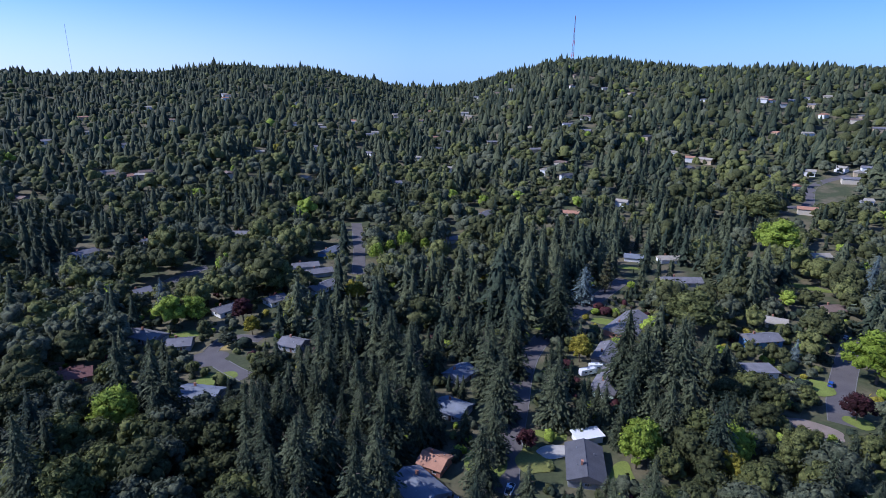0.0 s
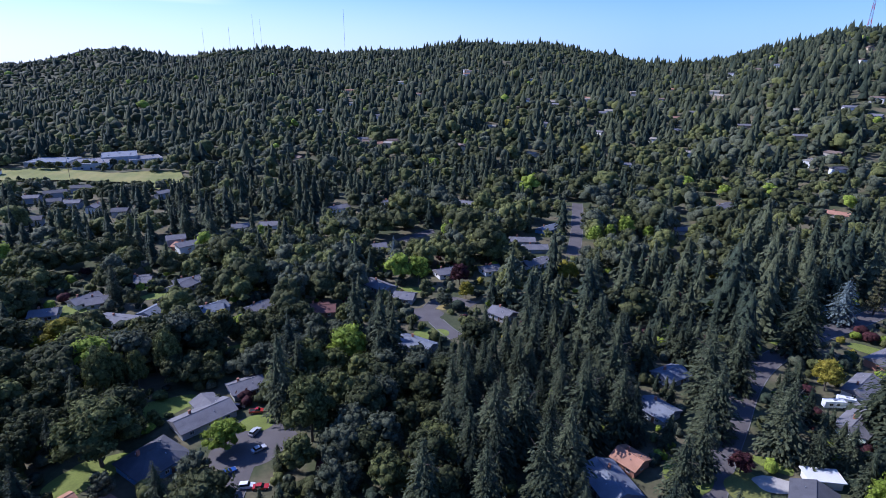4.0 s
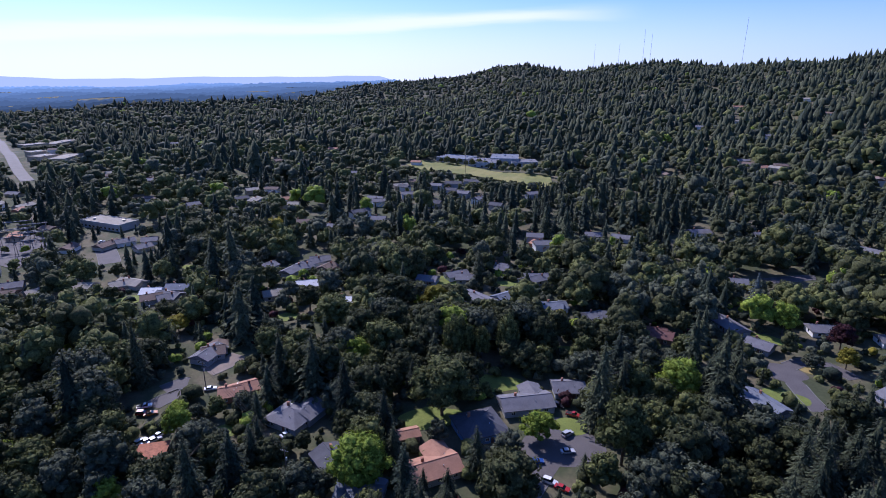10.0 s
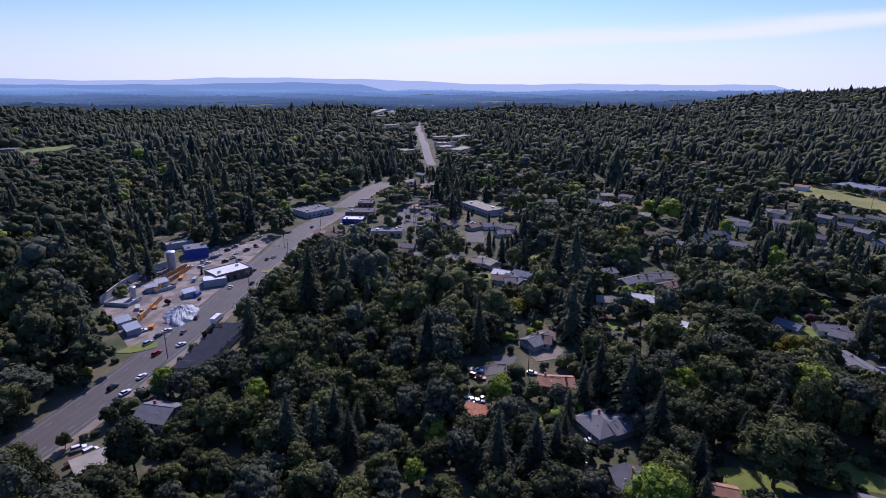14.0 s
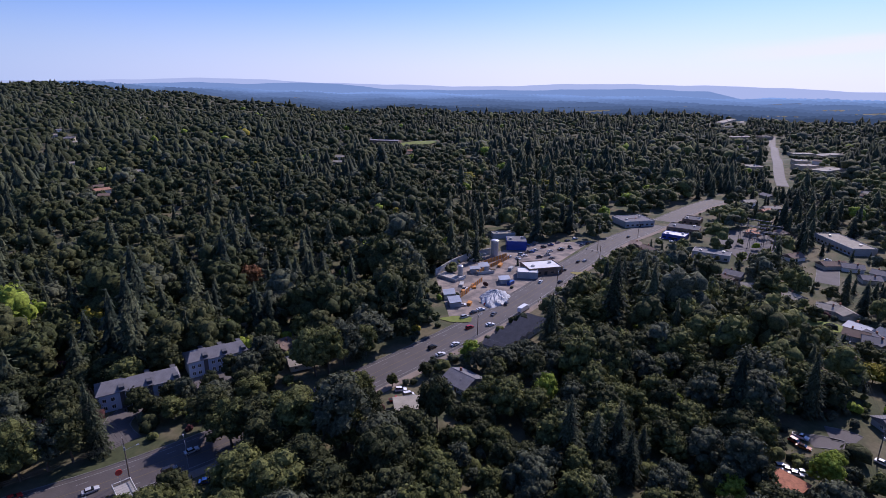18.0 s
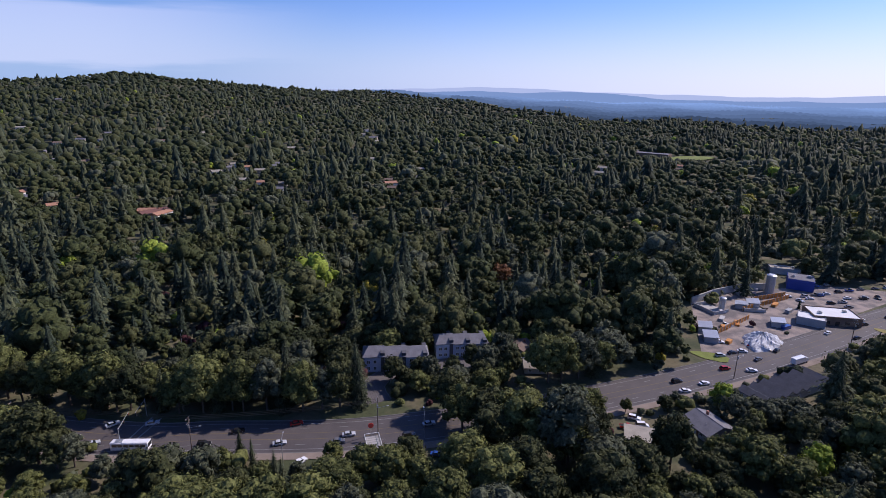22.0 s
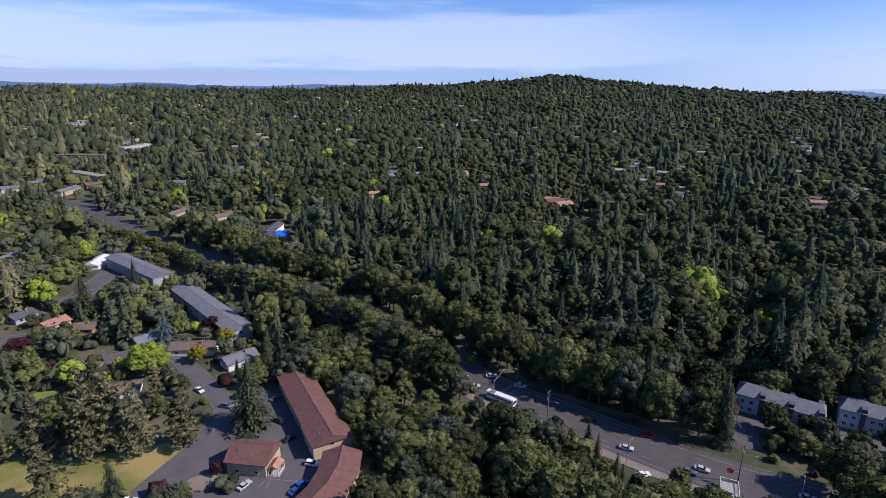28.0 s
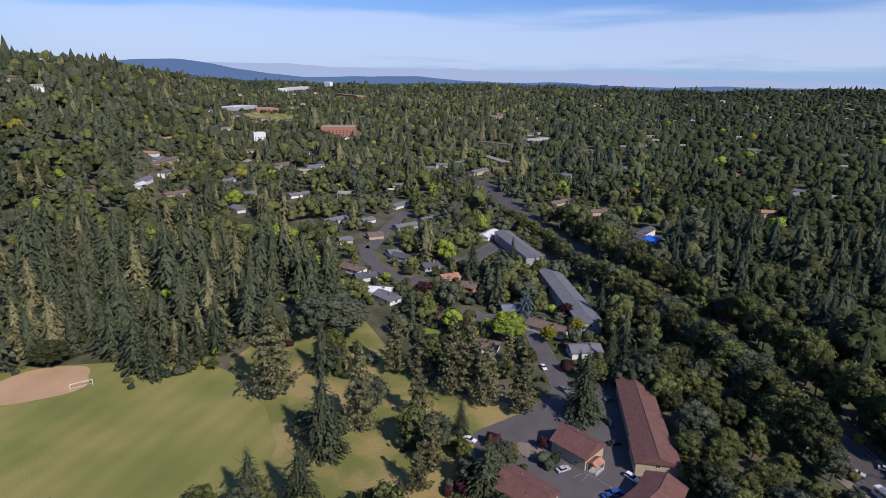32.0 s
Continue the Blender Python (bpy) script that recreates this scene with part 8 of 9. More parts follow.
scalloped_row(-207.5, -121.0, 181, 43.0, 10.5, 7)
substation(-457.5, -69.2)
area("substation_yard", [(-489.4, -96.3), (-512.4, -61.5), (-432.4, -48.2), (-407.2, -66.0), (-443.7, -89.1)], ASPHALT, "gravel yard of the substation", 0.3)
for px, py in [(-468.1, -81.9), (-464.9, -64.4), (-430.4, -65.7)]:
    clear(px, py, 9.0)
    open_view(px, py, 6.0, 0.5)

# ---- parking marks ----
paint_line(97.0, -115.6, 95.8, -119.8)
paint_line(94.2, -115.5, 93.9, -119.8)
paint_line(88.2, -116.4, 87.7, -121.1)
paint_line(85.7, -117.5, 86.8, -122.7)
paint_line(87.1, -121.5, 77.5, -122.6)

# ---- single trees ----
TREES.append(("FIR", -17.1, 130.6, 30.1, 1.1))
TREES.append(("FIR", -16.5, 152.3, 34.7, 1.1))
TREES.append(("FIR", -10.7, 181.7, 33.0, 1.1))
TREES.append(("FIR", -21.0, 118.0, 32.2, 1.1))
TREES.append(("FIR", -19.5, 200.0, 34.3, 1.1))
TREES.append(("OLIVE", -145.2, 84.5, 24.5, 1.25))
TREES.append(("BRIGHT", -109.9, 164.8, 17.9, 0.95))
TREES.append(("SPRUCE", 80.1, 289.4, 23.7, 1.35))
TREES.append(("FIR", 20.0, 192.5, 32.1, 1.25))
TREES.append(("FIR", 56.5, 247.0, 41.1, 1.1))
TREES.append(("PINE", 97.0, 306.3, 24.1, 0.9))
TREES.append(("YELLOW", 61.4, 219.4, 13.8, 1.0))
TREES.append(("FIR", 41.1, 172.3, 27.6, 1.25))
TREES.append(("PURPLE", 29.2, 158.1, 7.9, 1.2))
TREES.append(("BRIGHT", 65.0, 152.0, 16.7, 1.1))
TREES.append(("BRIGHT", -121.2, 252.1, 17.9, 1.0))
TREES.append(("PURPLE", -100.1, 259.6, 13.7, 1.2))
TREES.append(("YELLOW", -90.1, 243.2, 10.9, 1.1))
TREES.append(("SAGE", -97.0, 231.0, 7.5, 1.25))
TREES.append(("BRIGHT", -27.2, 383.2, 17.2, 0.8))
TREES.append(("BRIGHT", -11.9, 384.6, 12.2, 0.9))
TREES.append(("BRIGHT", -43.6, 359.4, 14.5, 0.8))
TREES.append(("BRIGHT", -35.4, 369.1, 15.1, 0.8))
TREES.append(("YELLOW", -47.4, 287.4, 12.7, 1.1))
TREES.append(("BRIGHT", -117.4, 105.5, 11.4, 1.3))
TREES.append(("LEAF", -95.1, 119.2, 26.7, 0.9))
TREES.append(("FIR", -112.4, 126.8, 34.0, 1.0))
TREES.append(("FIR", -226.8, 187.0, 11.5, 1.3))
TREES.append(("FIR", -251.7, 171.2, 19.6, 1.0))
TREES.append(("PURPLE", -294.3, 185.7, 5.8, 1.6))
TREES.append(("SPRUCE", -150.6, 279.3, 17.0, 0.9))
TREES.append(("FIR", -91.5, 369.7, 24.9, 0.7))
TREES.append(("PURPLE", 152.5, 176.4, 11.8, 1.1))
TREES.append(("SPRUCE", 157.7, 222.1, 11.8, 1.0))
TREES.append(("SPRUCE", 241.8, 291.4, 31.9, 1.0))
TREES.append(("FIR", 241.8, 287.2, 23.9, 1.1))
TREES.append(("BRIGHT", 62.4, 148.4, 17.7, 0.9))
TREES.append(("FIR", 86.9, 180.6, 42.0, 1.1))
TREES.append(("FIR", 75.5, 184.2, 36.0, 1.1))
TREES.append(("FIR", 72.9, 196.3, 38.0, 1.1))
TREES.append(("BRIGHT", 179.9, 203.0, 25.1, 1.2))
TREES.append(("LEAF", 123.3, 250.7, 23.1, 1.5))
TREES.append(("BRIGHT", 238.2, 377.0, 32.4, 1.3))
TREES.append(("LEAF", 271.2, 461.0, 31.4, 1.4))
TREES.append(("BRIGHT", -191.6, 4.7, 6.5, 1.3))
TREES.append(("FIR", -220.0, -5.9, 27.9, 0.8))
TREES.append(("LEAF", -96.6, 76.7, 22.1, 1.1))
TREES.append(("BRIGHT", -125.1, 46.1, 19.4, 1.0))
TREES.append(("LEAF", -230.7, 107.6, 23.4, 1.5))
TREES.append(("LEAF", -257.5, 72.1, 15.1, 1.3))
TREES.append(("LEAF", -225.6, 74.3, 21.6, 1.3))
TREES.append(("FIR", -244.3, 165.8, 20.4, 1.1))
TREES.append(("YELLOW", -227.9, 128.3, 13.9, 1.3))
TREES.append(("LEAF", -172.7, 106.8, 25.3, 0.6))
TREES.append(("LEAF", -171.8, 111.8, 20.5, 0.5))
TREES.append(("LEAF", -168.3, 116.5, 19.3, 0.5))
TREES.append(("LEAF", -165.7, 127.8, 22.2, 0.5))
TREES.append(("RUST", -164.3, -273.0, 14.7, 1.0))
TREES.append(("RUST", -165.9, -274.2, 14.2, 1.0))
TREES.append(("BRIGHT", -177.9, 3.1, 13.1, 0.9))
TREES.append(("FIR", -138.0, 2.8, 27.7, 1.0))
TREES.append(("YELLOW", -263.8, 11.7, 9.0, 1.4))
TREES.append(("LEAF", -240.4, -97.6, 18.4, 1.4))
TREES.append(("FIR", -209.6, -104.9, 28.0, 1.1))
TREES.append(("FIR", -243.7, -89.6, 41.9, 0.9))
TREES.append(("LEAF", -141.5, -196.0, 14.0, 1.1))
TREES.append(("LEAF", -142.9, -174.7, 12.1, 1.2))
TREES.append(("LEAF", -156.7, -164.8, 17.4, 1.5))
TREES.append(("LEAF", -98.7, -120.6, 30.6, 1.0))
TREES.append(("LEAF", -128.1, -104.5, 22.0, 0.85))
TREES.append(("LEAF", -138.0, -135.3, 6.4, 1.0))
TREES.append(("PINE", 180.7, -57.1, 37.3, 1.15))
TREES.append(("PINE", 144.2, -74.2, 32.3, 1.0))
TREES.append(("FIR", 141.7, -59.6, 30.2, 1.15))
TREES.append(("FIR", 121.8, -43.8, 24.3, 1.15))
TREES.append(("PINE", 140.3, -94.5, 22.3, 1.0))
TREES.append(("PINE", 171.5, -104.2, 29.8, 1.0))
TREES.append(("PINE", 162.1, -110.3, 27.1, 1.0))
TREES.append(("PINE", 145.2, -113.2, 32.7, 1.0))
TREES.append(("PINE", 141.6, -118.6, 32.7, 1.0))
TREES.append(("PINE", 132.2, -119.0, 27.4, 1.0))
TREES.append(("PINE", 122.5, -126.9, 27.0, 1.1))
TREES.append(("PINE", 152.8, -149.2, 15.9, 1.0))
TREES.append(("FIR", 107.4, -143.0, 28.6, 1.1))
TREES.append(("FIR", 122.8, -176.9, 15.2, 1.0))
TREES.append(("FIR", 97.0, -89.2, 21.7, 1.1))
TREES.append(("PINE", 115.7, -83.3, 21.0, 1.1))
TREES.append(("PINE", 110.0, -74.4, 17.4, 1.1))
TREES.append(("FIR", 124.1, -100.9, 14.2, 0.9))
TREES.append(("LEAF", 211.2, -99.7, 23.5, 1.4))
TREES.append(("LEAF", 216.8, -91.1, 23.8, 1.4))
TREES.append(("LEAF", 214.4, -44.3, 5.8, 1.2))
TREES.append(("FIR", 238.4, -230.1, 23.9, 0.8))
TREES.append(("SPRUCE", 183.1, -188.6, 15.5, 1.4))
TREES.append(("PURPLE", 233.6, -159.5, 9.0, 1.4))
TREES.append(("PURPLE", 169.5, -203.0, 9.2, 1.3))
TREES.append(("YELLOW", 155.3, -195.1, 8.7, 1.2))
TREES.append(("YELLOW", 156.5, -177.2, 8.5, 1.3))
TREES.append(("BRIGHT", 169.5, -162.7, 14.3, 1.3))
TREES.append(("LEAF", 192.7, -89.3, 7.9, 1.2))
TREES.append(("PURPLE", 103.1, -118.5, 5.0, 1.1))
TREES.append(("FIR", 243.8, -202.4, 25.0, 1.1))
TREES.append(("LEAF", 255.3, 8.7, 10.9, 1.5))
TREES.append(("PINE", 40.4, -133.5, 17.2, 1))
TREES.append(("FIR", -49.8, -186.4, 25.2, 0.8))
TREES.append(("FIR", -25.0, -191.9, 27.9, 0.8))
TREES.append(("FIR", -5.2, -163.6, 12.2, 0.7))
TREES.append(("FIR", -8.2, -157.3, 11.8, 0.7))
TREES.append(("FIR", -13.0, -140.5, 17.8, 0.7))
TREES.append(("FIR", -14.5, -137.9, 16.7, 0.7))
TREES.append(("LEAF", -28.3, -138.3, 11.8, 1.4))
TREES.append(("LEAF", 112.5, -222.5, 10.5, 1.0))
TREES.append(("LEAF", -86.7, -174.5, 10.4, 1.4))
TREES.append(("LEAF", -96.1, -166.6, 11.8, 1.4))
TREES.append(("LEAF", -73.2, -179.1, 9.5, 1.4))
TREES.append(("LEAF", -90.5, -133.1, 23.9, 1.2))
TREES.append(("LEAF", -116.3, -136.6, 15.9, 1.2))

# ---- rows of trees on the road banks ----
bank_rng = np.random.default_rng(5)
near_bank, far_bank = offset(MAIN, -15.0), offset(MAIN, 15.5)
for k, (mx, my) in enumerate(near_bank):
    if 38 < mx < 330:
        TREES.append(("LEAF", mx + bank_rng.uniform(-2, 2), my + bank_rng.uniform(-1.5, 3), bank_rng.uniform(13, 17) + (6 if 48 < mx < 100 else 3 if 100 <= mx < 190 else -2 if mx >= 190 else 0), 1.1))
for k, (mx, my) in enumerate(far_bank):
    if -50 < mx < 300 or -150 < mx < -118:
        TREES.append((("LEAF", "LEAF", "LEAF", "FIR")[k % 4], mx + bank_rng.uniform(-2, 2), my + bank_rng.uniform(-2, 1), bank_rng.uniform(16, 25), 0.9))


# ---- broad-leaved trees on the bank behind the motel ----
TREES.append(("LEAF", 93.6, -186.0, 13.4, 1.03))
TREES.append(("LEAF", 86.1, -190.1, 11.5, 1.05))
TREES.append(("LEAF", 91.2, -172.8, 10.4, 1.16))
TREES.append(("LEAF", 81.7, -178.2, 14.0, 1.06))
TREES.append(("LEAF", 73.9, -181.8, 12.2, 1.08))
TREES.append(("LEAF", 64.1, -179.7, 10.6, 1.17))
TREES.append(("LEAF", 78.4, -165.0, 13.8, 1.23))
TREES.append(("LEAF", 66.7, -163.3, 12.1, 1.25))
TREES.append(("LEAF", 61.3, -170.8, 11.2, 1.04))
TREES.append(("LEAF", 51.1, -167.7, 10.7, 1.00))
TREES.append(("LEAF", 72.6, -152.3, 10.2, 1.30))
TREES.append(("LEAF", 64.6, -154.4, 12.9, 1.12))
TREES.append(("LEAF", 53.4, -158.1, 10.2, 1.12))
TREES.append(("LEAF", 50.3, -159.4, 10.2, 1.27))
TREES.append(("LEAF", 39.0, -162.2, 9.2, 1.08))
TREES.append(("LEAF", 64.3, -141.8, 11.5, 1.03))
TREES.append(("LEAF", 59.4, -142.4, 13.5, 1.28))
TREES.append(("LEAF", 52.3, -145.9, 13.0, 1.19))
TREES.append(("LEAF", 43.5, -149.3, 12.3, 1.21))
TREES.append(("LEAF", 38.1, -148.4, 13.8, 1.02))
TREES.append(("LEAF", 28.1, -151.1, 12.3, 1.01))
TREES.append(("LEAF", 54.7, -138.8, 13.4, 1.03))
TREES.append(("LEAF", 47.0, -136.6, 13.4, 1.17))
TREES.append(("LEAF", 41.0, -141.7, 12.4, 1.10))
TREES.append(("LEAF", 33.4, -140.7, 11.4, 1.16))
TREES.append(("LEAF", 31.1, -145.6, 12.0, 1.15))
TREES.append(("LEAF", 20.2, -145.4, 9.7, 1.11))
TREES.append(("LEAF", 14.0, -147.8, 9.1, 1.25))
TREES.append(("LEAF", 51.2, -129.9, 9.6, 1.19))
TREES.append(("LEAF", 44.4, -129.8, 11.2, 1.26))
TREES.append(("LEAF", 39.0, -133.6, 13.4, 1.06))
TREES.append(("LEAF", 33.4, -131.3, 11.1, 1.24))
TREES.append(("LEAF", 27.5, -132.8, 9.9, 1.04))
TREES.append(("LEAF", 20.4, -137.6, 11.7, 1.27))
TREES.append(("LEAF", 13.4, -141.5, 10.6, 1.16))
TREES.append(("LEAF", 7.3, -139.5, 11.4, 1.02))
TREES.append(("LEAF", 1.8, -140.5, 10.8, 1.23))
TREES.append(("LEAF", 42.8, -120.1, 10.5, 1.26))
TREES.append(("LEAF", 36.0, -123.4, 11.2, 1.04))
TREES.append(("LEAF", 30.2, -126.3, 12.3, 1.04))
TREES.append(("LEAF", 26.8, -128.3, 13.0, 1.05))
TREES.append(("LEAF", 17.5, -129.9, 11.9, 1.11))
TREES.append(("LEAF", 12.5, -132.7, 11.0, 1.28))
TREES.append(("LEAF", 7.7, -131.5, 10.6, 1.09))
TREES.append(("LEAF", 2.4, -136.0, 13.7, 1.25))

# ---- cars in the yard and firs over the lane ----
car(-336.8, -201.1, 158, "black", "sedan")
car(-321.3, -187.6, 156, "silver", "suv")
car(-329.1, -186.6, 157, "grey", "pickup")
car(-337.2, -185.5, 157, "white", "sedan")
car(-347.2, -184.3, 157, "black", "suv")
car(-355.9, -183.2, 157, "blue", "pickup")
car(-364.9, -182.0, 158, "grey", "sedan")
car(-324.0, -174.5, 155, "black", "suv")
car(-332.0, -172.9, 155, "silver", "pickup")
car(-375.0, -179.2, 158, "grey", "sedan")
car(-383.2, -177.1, 158, "white", "suv")
car(-349.4, -171.6, 156, "black", "pickup")
car(-345.2, -196.4, 158, "blue", "sedan")
car(-352.7, -194.4, 158, "grey", "suv")
TREES.append(("FIR", 17.7, 152.6, 23.2, 1.3))
TREES.append(("FIR", 22.1, 174.7, 26.4, 1.3))
TREES.append(("FIR", 30.6, 207.6, 27.4, 1.3))
TREES.append(("FIR", 12.7, 139.1, 22.9, 1.3))

# ---- trees on the near side of the highway ----
TREES.append(("LEAF", -54.3, -112.2, 19.0, 1.2))
TREES.append(("LEAF", -70.0, -114.1, 19.0, 1.1))
TREES.append(("LEAF", -80.7, -115.2, 19.0, 1.1))
TREES.append(("LEAF", -98.9, -118.6, 19.0, 1.0))
TREES.append(("LEAF", -77.9, -102.8, 19.0, 1.2))
TREES.append(("LEAF", -110.9, -121.1, 19.0, 0.9))
TREES.append(("LEAF", -97.1, -100.2, 19.0, 1.1))
TREES.append(("LEAF", -61.1, -100.1, 19.0, 1.1))
TREES.append(("LEAF", -8.0, -128.0, 19.0, 1.1))
TREES.append(("LEAF", -18.9, -125.2, 19.0, 1.1))
TREES.append(("LEAF", -28.0, -131.8, 14.6, 1.2))
TREES.append(("LEAF", 1.5, -129.7, 19.0, 1.1))
TREES.append(("LEAF", 11.3, -134.8, 19.0, 1.1))
TREES.append(("LEAF", -80.2, -133.8, 19.0, 1.2))
TREES.append(("LEAF", -93.6, -135.4, 19.0, 1.1))
TREES.append(("LEAF", -107.6, -134.6, 19.0, 1.1))
TREES.append(("LEAF", -121.7, -136.3, 14.9, 1.0))
TREES.append(("LEAF", -66.0, -125.4, 18.3, 1.2))
TREES.append(("LEAF", -77.5, -149.7, 19.0, 1.1))
TREES.append(("LEAF", -84.5, -143.7, 19.0, 1.1))
TREES.append(("LEAF", -93.7, -139.5, 19.0, 1.0))
TREES.append(("LEAF", -77.5, -161.5, 19.0, 1.1))

# ---- crossing and signals ----
stripe(31.1, -184.7, 21.6, -200.6, 0.5)
stripe(28.6, -184.5, 18.6, -198.7, 0.5)
traffic_signal(30.3, -186.1, -105)
traffic_signal(23.4, -202.5, 75)
traffic_signal(-343.6, -141.1, -90)
hedge(414.5, -183.0, 179, 43.2)
lawn(39.0, 156.5, 7, 3.5, 10, CONCRETE, "pale concrete driveway beside a house")
gable_house("carport", 50.6, 162.9, 15, 9, 5, "white", "white", eave=2.6, flat=True, windows=False, label="white flat-roofed carport behind a house", category="carport")
lawn(104.9, -114.2, 5, 3.5, 30, GRAVEL, "bark-covered planting island in the forecourt", view=0)

# ---- trees before the school ----
TREES.append(("LEAF", -637.1, 369.2, 8, 1.1))
TREES.append(("LEAF", -625.6, 371.6, 11, 1.1))
TREES.append(("LEAF", -614.6, 374.2, 10, 1.1))
TREES.append(("LEAF", -617.8, 386.2, 9, 1.1))
TREES.append(("LEAF", -607.1, 389.0, 8, 1.1))
TREES.append(("LEAF", -596.6, 391.8, 11, 1.1))
TREES.append(("LEAF", -599.9, 404.4, 10, 1.1))
TREES.append(("LEAF", -589.4, 407.2, 9, 1.1))
TREES.append(("LEAF", -578.8, 410.0, 8, 1.1))
TREES.append(("LEAF", -581.9, 423.1, 11, 1.1))
TREES.append(("LEAF", -570.9, 425.6, 10, 1.1))
TREES.append(("LEAF", -559.8, 427.9, 9, 1.1))
TREES.append(("LEAF", -562.3, 441.1, 8, 1.1))

# ---- stacks and slabs on the building site ----
pallet_stack(-246.2, -183.0, 30, 6, 1.5, WALLS["concrete"], "grey blocks stacked on pallets")
pallet_stack(-241.9, -175.1, 10, 5, 1.0, TARP, "white wrapped bales in a stack")
pallet_stack(-237.5, -174.7, 60, 4, 1.5, TIMBER, "orange boards stacked on bearers")
pallet_stack(-249.1, -176.2, 40, 7, 1.0, TIMBER, "orange boards stacked on bearers")
pallet_stack(-291.2, -185.4, 20, 6, 1.5, TIMBER, "orange formwork panels in a stack")
pallet_stack(-281.5, -185.6, 80, 5, 1.0, POLE_WOOD, "weathered timber stacked on bearers")
pallet_stack(-289.1, -175.8, 15, 5, 2.0, WALLS["grey"], "grey crates stacked in the yard")
pallet_stack(-255.2, -190.2, 75, 4, 1.0, TARP, "white wrapped bales in a stack")
pallet_stack(-305.4, -207.5, 30, 6, 1.5, WALLS["concrete"], "grey blocks stacked on pallets")
pallet_stack(-267.0, -162.0, 0, 5, 2.0, CAR_PAINT["blue"], "blue crates stacked by the fence")
pallet_stack(-225.6, -162.1, 20, 4, 1.5, TIMBER, "orange boards stacked on bearers")
slab(-253.0, -195.7, 178, 10.5, 14)
slab(-274.9, -187.4, 147, 11.2, 10)
slab(-292.7, -207.4, 165, 10.6, 10)

rng = np.random.default_rng(11)
SLOTS = [FIR, LEAF, BRIGHT, YELLOW, PINE, OLIVE, SAGE, DEEP, SHADED_LEAF, PURPLE]
fir_models = [fir_crown(rng, t, 9, 14, w, lo) for t, w, lo in ((26, 0.255, 0.05), (28, 0.22, 0.03), (24, 0.285, 0.08), (29, 0.235, 0.05))]
leaf_models = [leafy_crown(rng, n, 58, w, lo, 0.020, 1) for n, w, lo in ((42, 0.40, 0.05), (38, 0.35, 0.03), (48, 0.45, 0.08), (36, 0.32, 0.02))]
pine_models = [pine_crown(rng, n, a, 34, w, lo, 0.017) for n, a, w, lo in ((10, 5, 0.22, 0.14), (12, 5, 0.19, 0.10), (9, 6, 0.24, 0.16))]
near_fir = [fir_crown(rng, t, 7, 8, w, 0.03) for t, w in ((18, 0.25), (20, 0.22), (17, 0.28))]
near_leaf = [leafy_crown(rng, n, 26, w, 0.0, 0.028, 1) for n, w in ((26, 0.40), (22, 0.34), (28, 0.45))]
mid_fir = [fir_crown(rng, t, 6, 4, w, 0.03) for t, w in ((11, 0.28), (12, 0.24), (10, 0.31), (12, 0.26))]
mid_leaf = [leafy_crown(rng, n, 13, w, 0.0, 0.043, 1) for n, w in ((13, 0.40), (11, 0.34), (14, 0.45), (12, 0.37))]
slope_fir = [fir_crown(rng, 8, 5, 2, w, 0.02) for w in (0.27, 0.23, 0.30)]
slope_leaf = [leafy_crown(rng, n, 6, w, 0.0, 0.06, 1, False) for n, w in ((8, 0.38), (9, 0.43), (8, 0.34))]
low_fir = [plain_fir(rng, 7, 6, w) for w in (0.27, 0.23, 0.30, 0.25)]
low_leaf = [leafy_crown(rng, n, 3, w, -0.02, 0.085, 1, False) for n, w in ((6, 0.38), (7, 0.43), (6, 0.34))]
tiny_fir = [far_fir(rng, w) for w in (0.26, 0.31)]
tiny_leaf = [far_leafy(rng) for _ in range(4)]


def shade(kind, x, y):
    """The leaf or needle material of each tree, by its kind: leaves with shade painted into their colour on the slope,
    lighter firs by the playing field.
    """
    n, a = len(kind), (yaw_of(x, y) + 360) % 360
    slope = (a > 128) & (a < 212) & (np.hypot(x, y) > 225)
    # most slope leaves take slot 8, whose colour holds the shade
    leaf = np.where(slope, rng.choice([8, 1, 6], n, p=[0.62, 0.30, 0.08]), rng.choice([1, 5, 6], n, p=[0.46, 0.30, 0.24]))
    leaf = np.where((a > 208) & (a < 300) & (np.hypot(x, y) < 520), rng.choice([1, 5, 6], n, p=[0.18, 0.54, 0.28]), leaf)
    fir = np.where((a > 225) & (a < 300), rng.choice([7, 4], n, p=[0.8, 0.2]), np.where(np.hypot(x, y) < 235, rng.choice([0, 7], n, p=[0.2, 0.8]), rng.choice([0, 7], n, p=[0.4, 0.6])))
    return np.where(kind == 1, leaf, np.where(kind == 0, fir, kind))


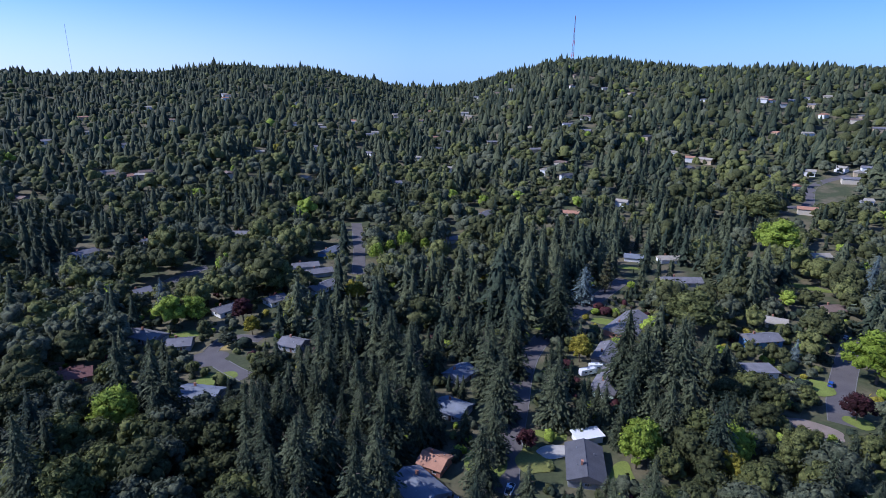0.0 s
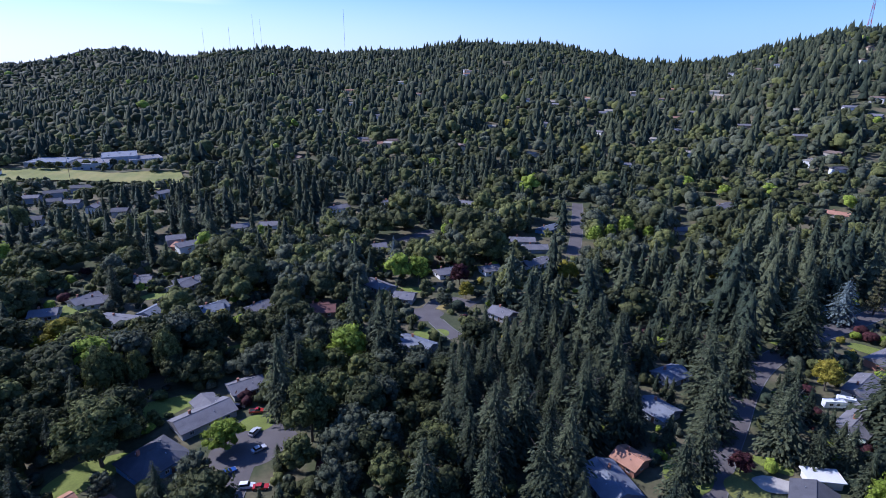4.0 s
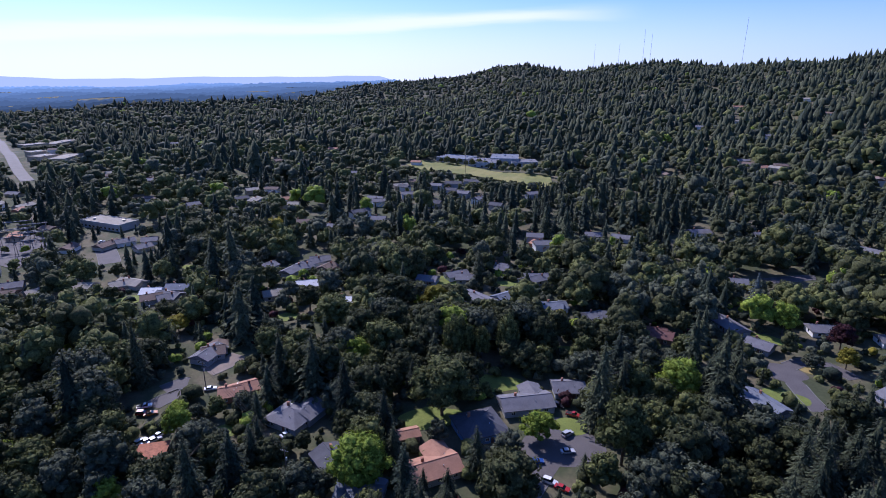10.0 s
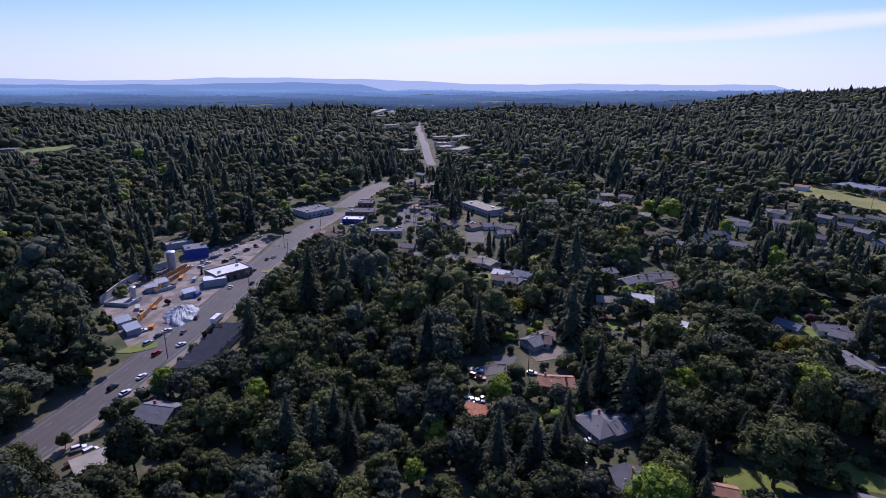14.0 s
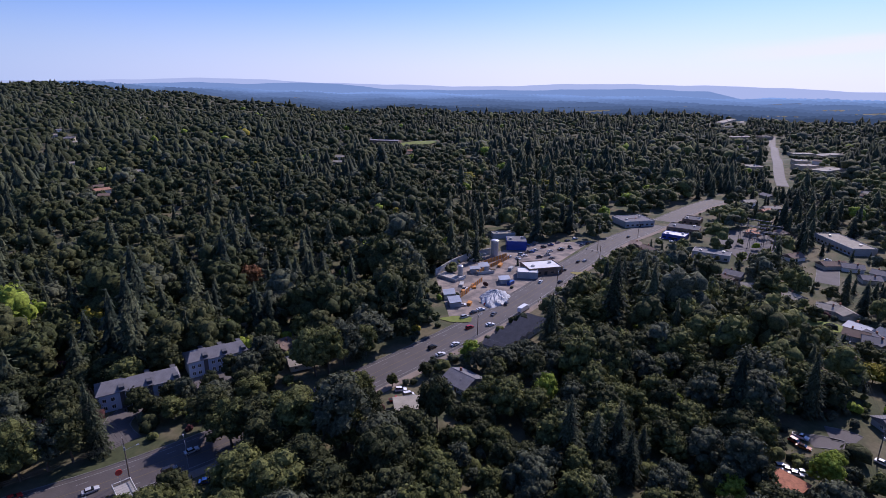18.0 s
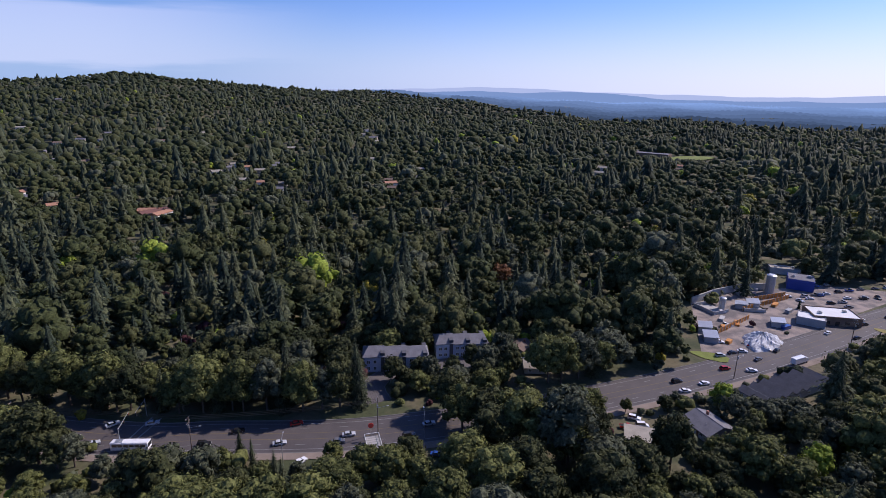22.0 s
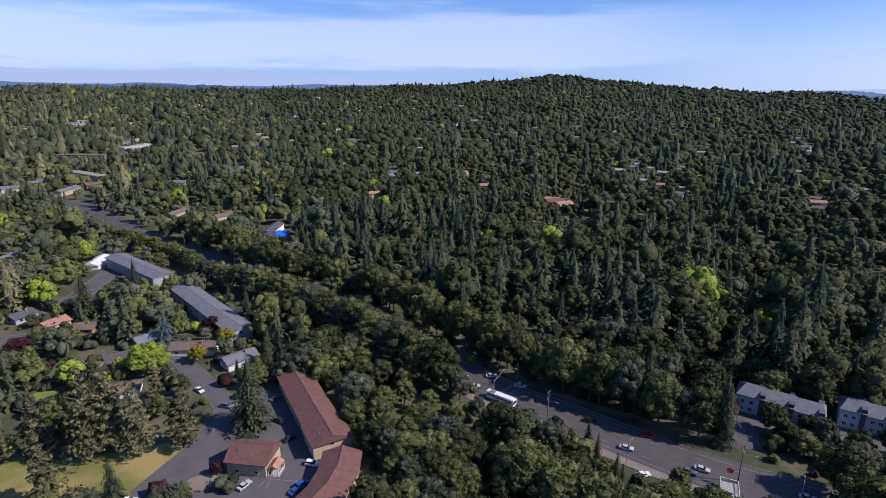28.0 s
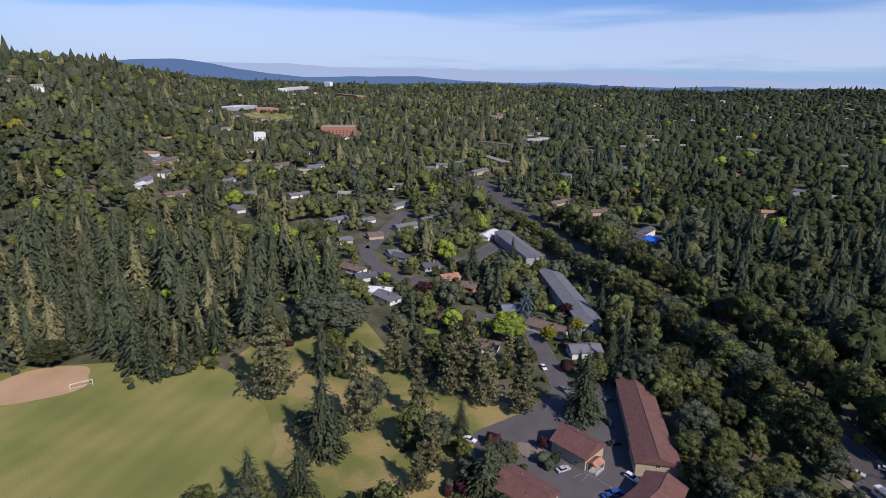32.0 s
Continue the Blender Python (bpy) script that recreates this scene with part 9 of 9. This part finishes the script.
def stand(name, cell, r0, r1, firs, leafs, label):
    x, y = jitter_grid(cell, r0, r1, rng)
    kind, h = woods(rng, x, y)
    spread = np.where(kind == 0, 0.24, 0.40) * h
    h = room(x, y, h, spread)
    brow, a = crest(yaw_of(x, y))[0], yaw_of(x, y)
    ok = (h > 0) & (np.hypot(x, y) < np.minimum(brow + 150, np.interp(a, [64, 74, 141, 163], [3200, 2120, 2120, 3050]) + np.where((a > 64) & (a < 163), 0, 9000))) & (rng.random(len(x)) < 0.9)
    x, y, kind, h = x[ok], y[ok], kind[ok], h[ok]
    place = np.stack([x, y, ground(x, y) - 0.3], -1)
    wide = np.where(kind == 0, 1.0, rng.uniform(0.85, 1.15, len(x))) * h * max(1, cell / 16)
    scale = np.stack([wide, h], -1)
    pick = np.where(kind == 0, rng.integers(0, len(firs), len(x)), len(firs) + rng.integers(0, len(leafs), len(x)))
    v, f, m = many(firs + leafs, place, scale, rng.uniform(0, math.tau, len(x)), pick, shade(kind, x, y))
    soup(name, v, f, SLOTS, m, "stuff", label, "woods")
    return len(x), len(f)


def trunk_mesh(name, bend, taper):
    s = Shell()
    p = (0, 0, -0.02)
    for k in range(4):
        q = (bend * math.sin(k * 1.7), bend * math.cos(k * 2.1), (k + 1) * 0.2)
        s.tube(p, q, taper * (1 - k * 0.2), taper * (0.8 - k * 0.2), 6)
        p = q
    for k in range(5):
        a, z = k * 2.4, 0.3 + k * 0.09
        s.tube((0, 0, z), (math.cos(a) * 0.16, math.sin(a) * 0.16, z + 0.13), taper * 0.3, taper * 0.1, 4)
    return s.mesh(name, BARK)


def tri_mesh(name, model, mat):
    me = bpy.data.meshes.new(name)
    me.from_pydata(model[0].tolist(), [], model[1].tolist())
    me.materials.append(mat)
    me.update()
    return me


FIR_TRUNK, LEAF_TRUNK = trunk_mesh("trunk", 0.002, 0.014), trunk_mesh("trunk", 0.012, 0.022)
CROWNS = {}


def crown_mesh(models, k, mat):
    key = (id(models), k, mat.name)
    if key not in CROWNS:
        CROWNS[key] = tri_mesh("crown", models[k], mat)
    return CROWNS[key]


NAMES = {"FIR": ("conifer_tree", "tall dark green fir with drooping branches", "conifer"),
         "LEAF": ("broadleaf_tree", "full mid-green broadleaf tree with a rounded crown", "tree"),
         "BRIGHT": ("broadleaf_tree", "bright lime-green broadleaf tree among darker ones", "tree"),
         "YELLOW": ("broadleaf_tree", "yellow-green leafed tree in a garden", "tree"),
         "PURPLE": ("plum_tree", "dark purple-leafed plum tree in a garden", "tree"),
         "SPRUCE": ("blue_spruce", "silvery blue-green spruce standing beside a house", "conifer"),
         "PINE": ("pine_tree", "open olive-grey pine standing on dry grass", "conifer"),
         "OLIVE": ("broadleaf_tree", "olive-green broadleaf tree with sunlit leaf clumps", "tree"),
         "SAGE": ("broadleaf_tree", "grey-green broadleaf tree with a dense crown", "tree"),
         "DEEP": ("conifer_tree", "tall deep green fir with lighter branch tips", "conifer"),
         "RUST": ("broadleaf_tree", "rust-brown dying tree among green ones", "tree")}
MATS = dict(FIR=FIR, LEAF=LEAF, BRIGHT=BRIGHT, YELLOW=YELLOW, PURPLE=PURPLE, SPRUCE=SPRUCE, PINE=PINE, RUST=RUST, OLIVE=OLIVE, SAGE=SAGE, DEEP=DEEP)


def tree(kind, x, y, h, wide=1.0, k=None):
    name, label, cat = NAMES[kind]
    conifer = kind in ("FIR", "SPRUCE", "DEEP")
    models = fir_models if conifer else pine_models if kind == "PINE" else leaf_models
    k = random.randrange(len(models)) if k is None else k
    t = tagged(new(name), label, cat, "trees round the houses and roads")
    t.matrix_basis = Matrix.LocRotScale((x, y, level(x, y)), Euler((0, 0, random.uniform(0, math.tau))), (h * wide, h * wide, h))
    part("trunk", FIR_TRUNK if conifer else LEAF_TRUNK, None, t)
    part("crown", crown_mesh(models, k, MATS[kind]), None, t)
    return t


for tk, tx, ty, th, tw in TREES:
    tree({"LEAF": random.choice(("LEAF", "OLIVE", "OLIVE", "OLIVE", "SAGE")), "FIR": "DEEP"}.get(tk, tk), tx, ty, th, tw)
    clear(tx, ty, th * tw * (0.2 if tk in ("FIR", "SPRUCE") else 0.36))
    open_view(tx, ty, th * 0.2, th * 0.45)

x, y = jitter_grid(8.8, 92, 235, rng)
kind, h = woods(rng, x, y)
spread = np.where(kind == 0, 0.24, 0.40) * h
h = room(x, y, h, spread)
ok = np.nonzero(h > 0)[0]
ok = ok[np.argsort(np.hypot(x[ok], y[ok]))]
broad = ok[kind[ok] != 0][:118]
single = np.concatenate([broad, ok[kind[ok] == 0][:150]])
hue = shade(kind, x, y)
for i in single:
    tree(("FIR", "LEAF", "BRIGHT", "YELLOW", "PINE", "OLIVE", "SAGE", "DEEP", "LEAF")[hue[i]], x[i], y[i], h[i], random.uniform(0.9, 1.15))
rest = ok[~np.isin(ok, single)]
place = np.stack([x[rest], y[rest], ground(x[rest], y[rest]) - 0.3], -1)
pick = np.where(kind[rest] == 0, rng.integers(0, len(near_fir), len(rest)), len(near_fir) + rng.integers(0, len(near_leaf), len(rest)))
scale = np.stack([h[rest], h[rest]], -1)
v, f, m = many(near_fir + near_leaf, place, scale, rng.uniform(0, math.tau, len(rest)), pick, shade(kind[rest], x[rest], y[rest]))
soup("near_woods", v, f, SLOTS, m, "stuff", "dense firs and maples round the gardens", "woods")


def shrubs():
    """Bushes and hedges that fill the gardens between the houses."""
    x, y = jitter_grid(5.6, 95, 340, rng)
    n = len(x)
    h = rng.triangular(1.5, 3.0, 7.0, n)
    ok = allowed(x, y, h * 0.6, h * 0.35) & (rng.random(n) < 0.8)
    x, y, h = x[ok], y[ok], h[ok]
    n = len(x)
    kind = rng.choice([1, 5, 6, 0, 2, 3, 9], n, p=[0.26, 0.24, 0.16, 0.2, 0.08, 0.02, 0.04])
    place = np.stack([x, y, ground(x, y) - 0.3], -1)
    models = [leafy_crown(rng, 3, 2, 0.5, -0.1, 0.15, 1, False) for _ in range(3)]
    v, f, m = many(models, place, np.stack([h, h], -1), rng.uniform(0, math.tau, n), rng.integers(0, 3, n), kind)
    soup("garden_shrubs", v, f, SLOTS, m, "stuff", "green bushes and hedges filling the gardens", "shrubs")
    return n, len(f)


shrubs()
stand("slope_woods", 11.2, 235, 420, mid_fir, mid_leaf, "mixed fir and maple woods between the gardens")
stand("lower_hillside_woods", 12.4, 420, 640, slope_fir, slope_leaf, "mixed fir and maple woods at the foot of the hills")
stand("hillside_woods", 12.8, 640, 900, low_fir, low_leaf, "mixed woods over the lower slopes")
stand("far_woods", 14.5, 900, 1900, tiny_fir, tiny_leaf, "dark fir woods on the hillside")
stand("distant_woods", 22, 1900, 3200, tiny_fir, tiny_leaf, "distant wooded hills and plain")
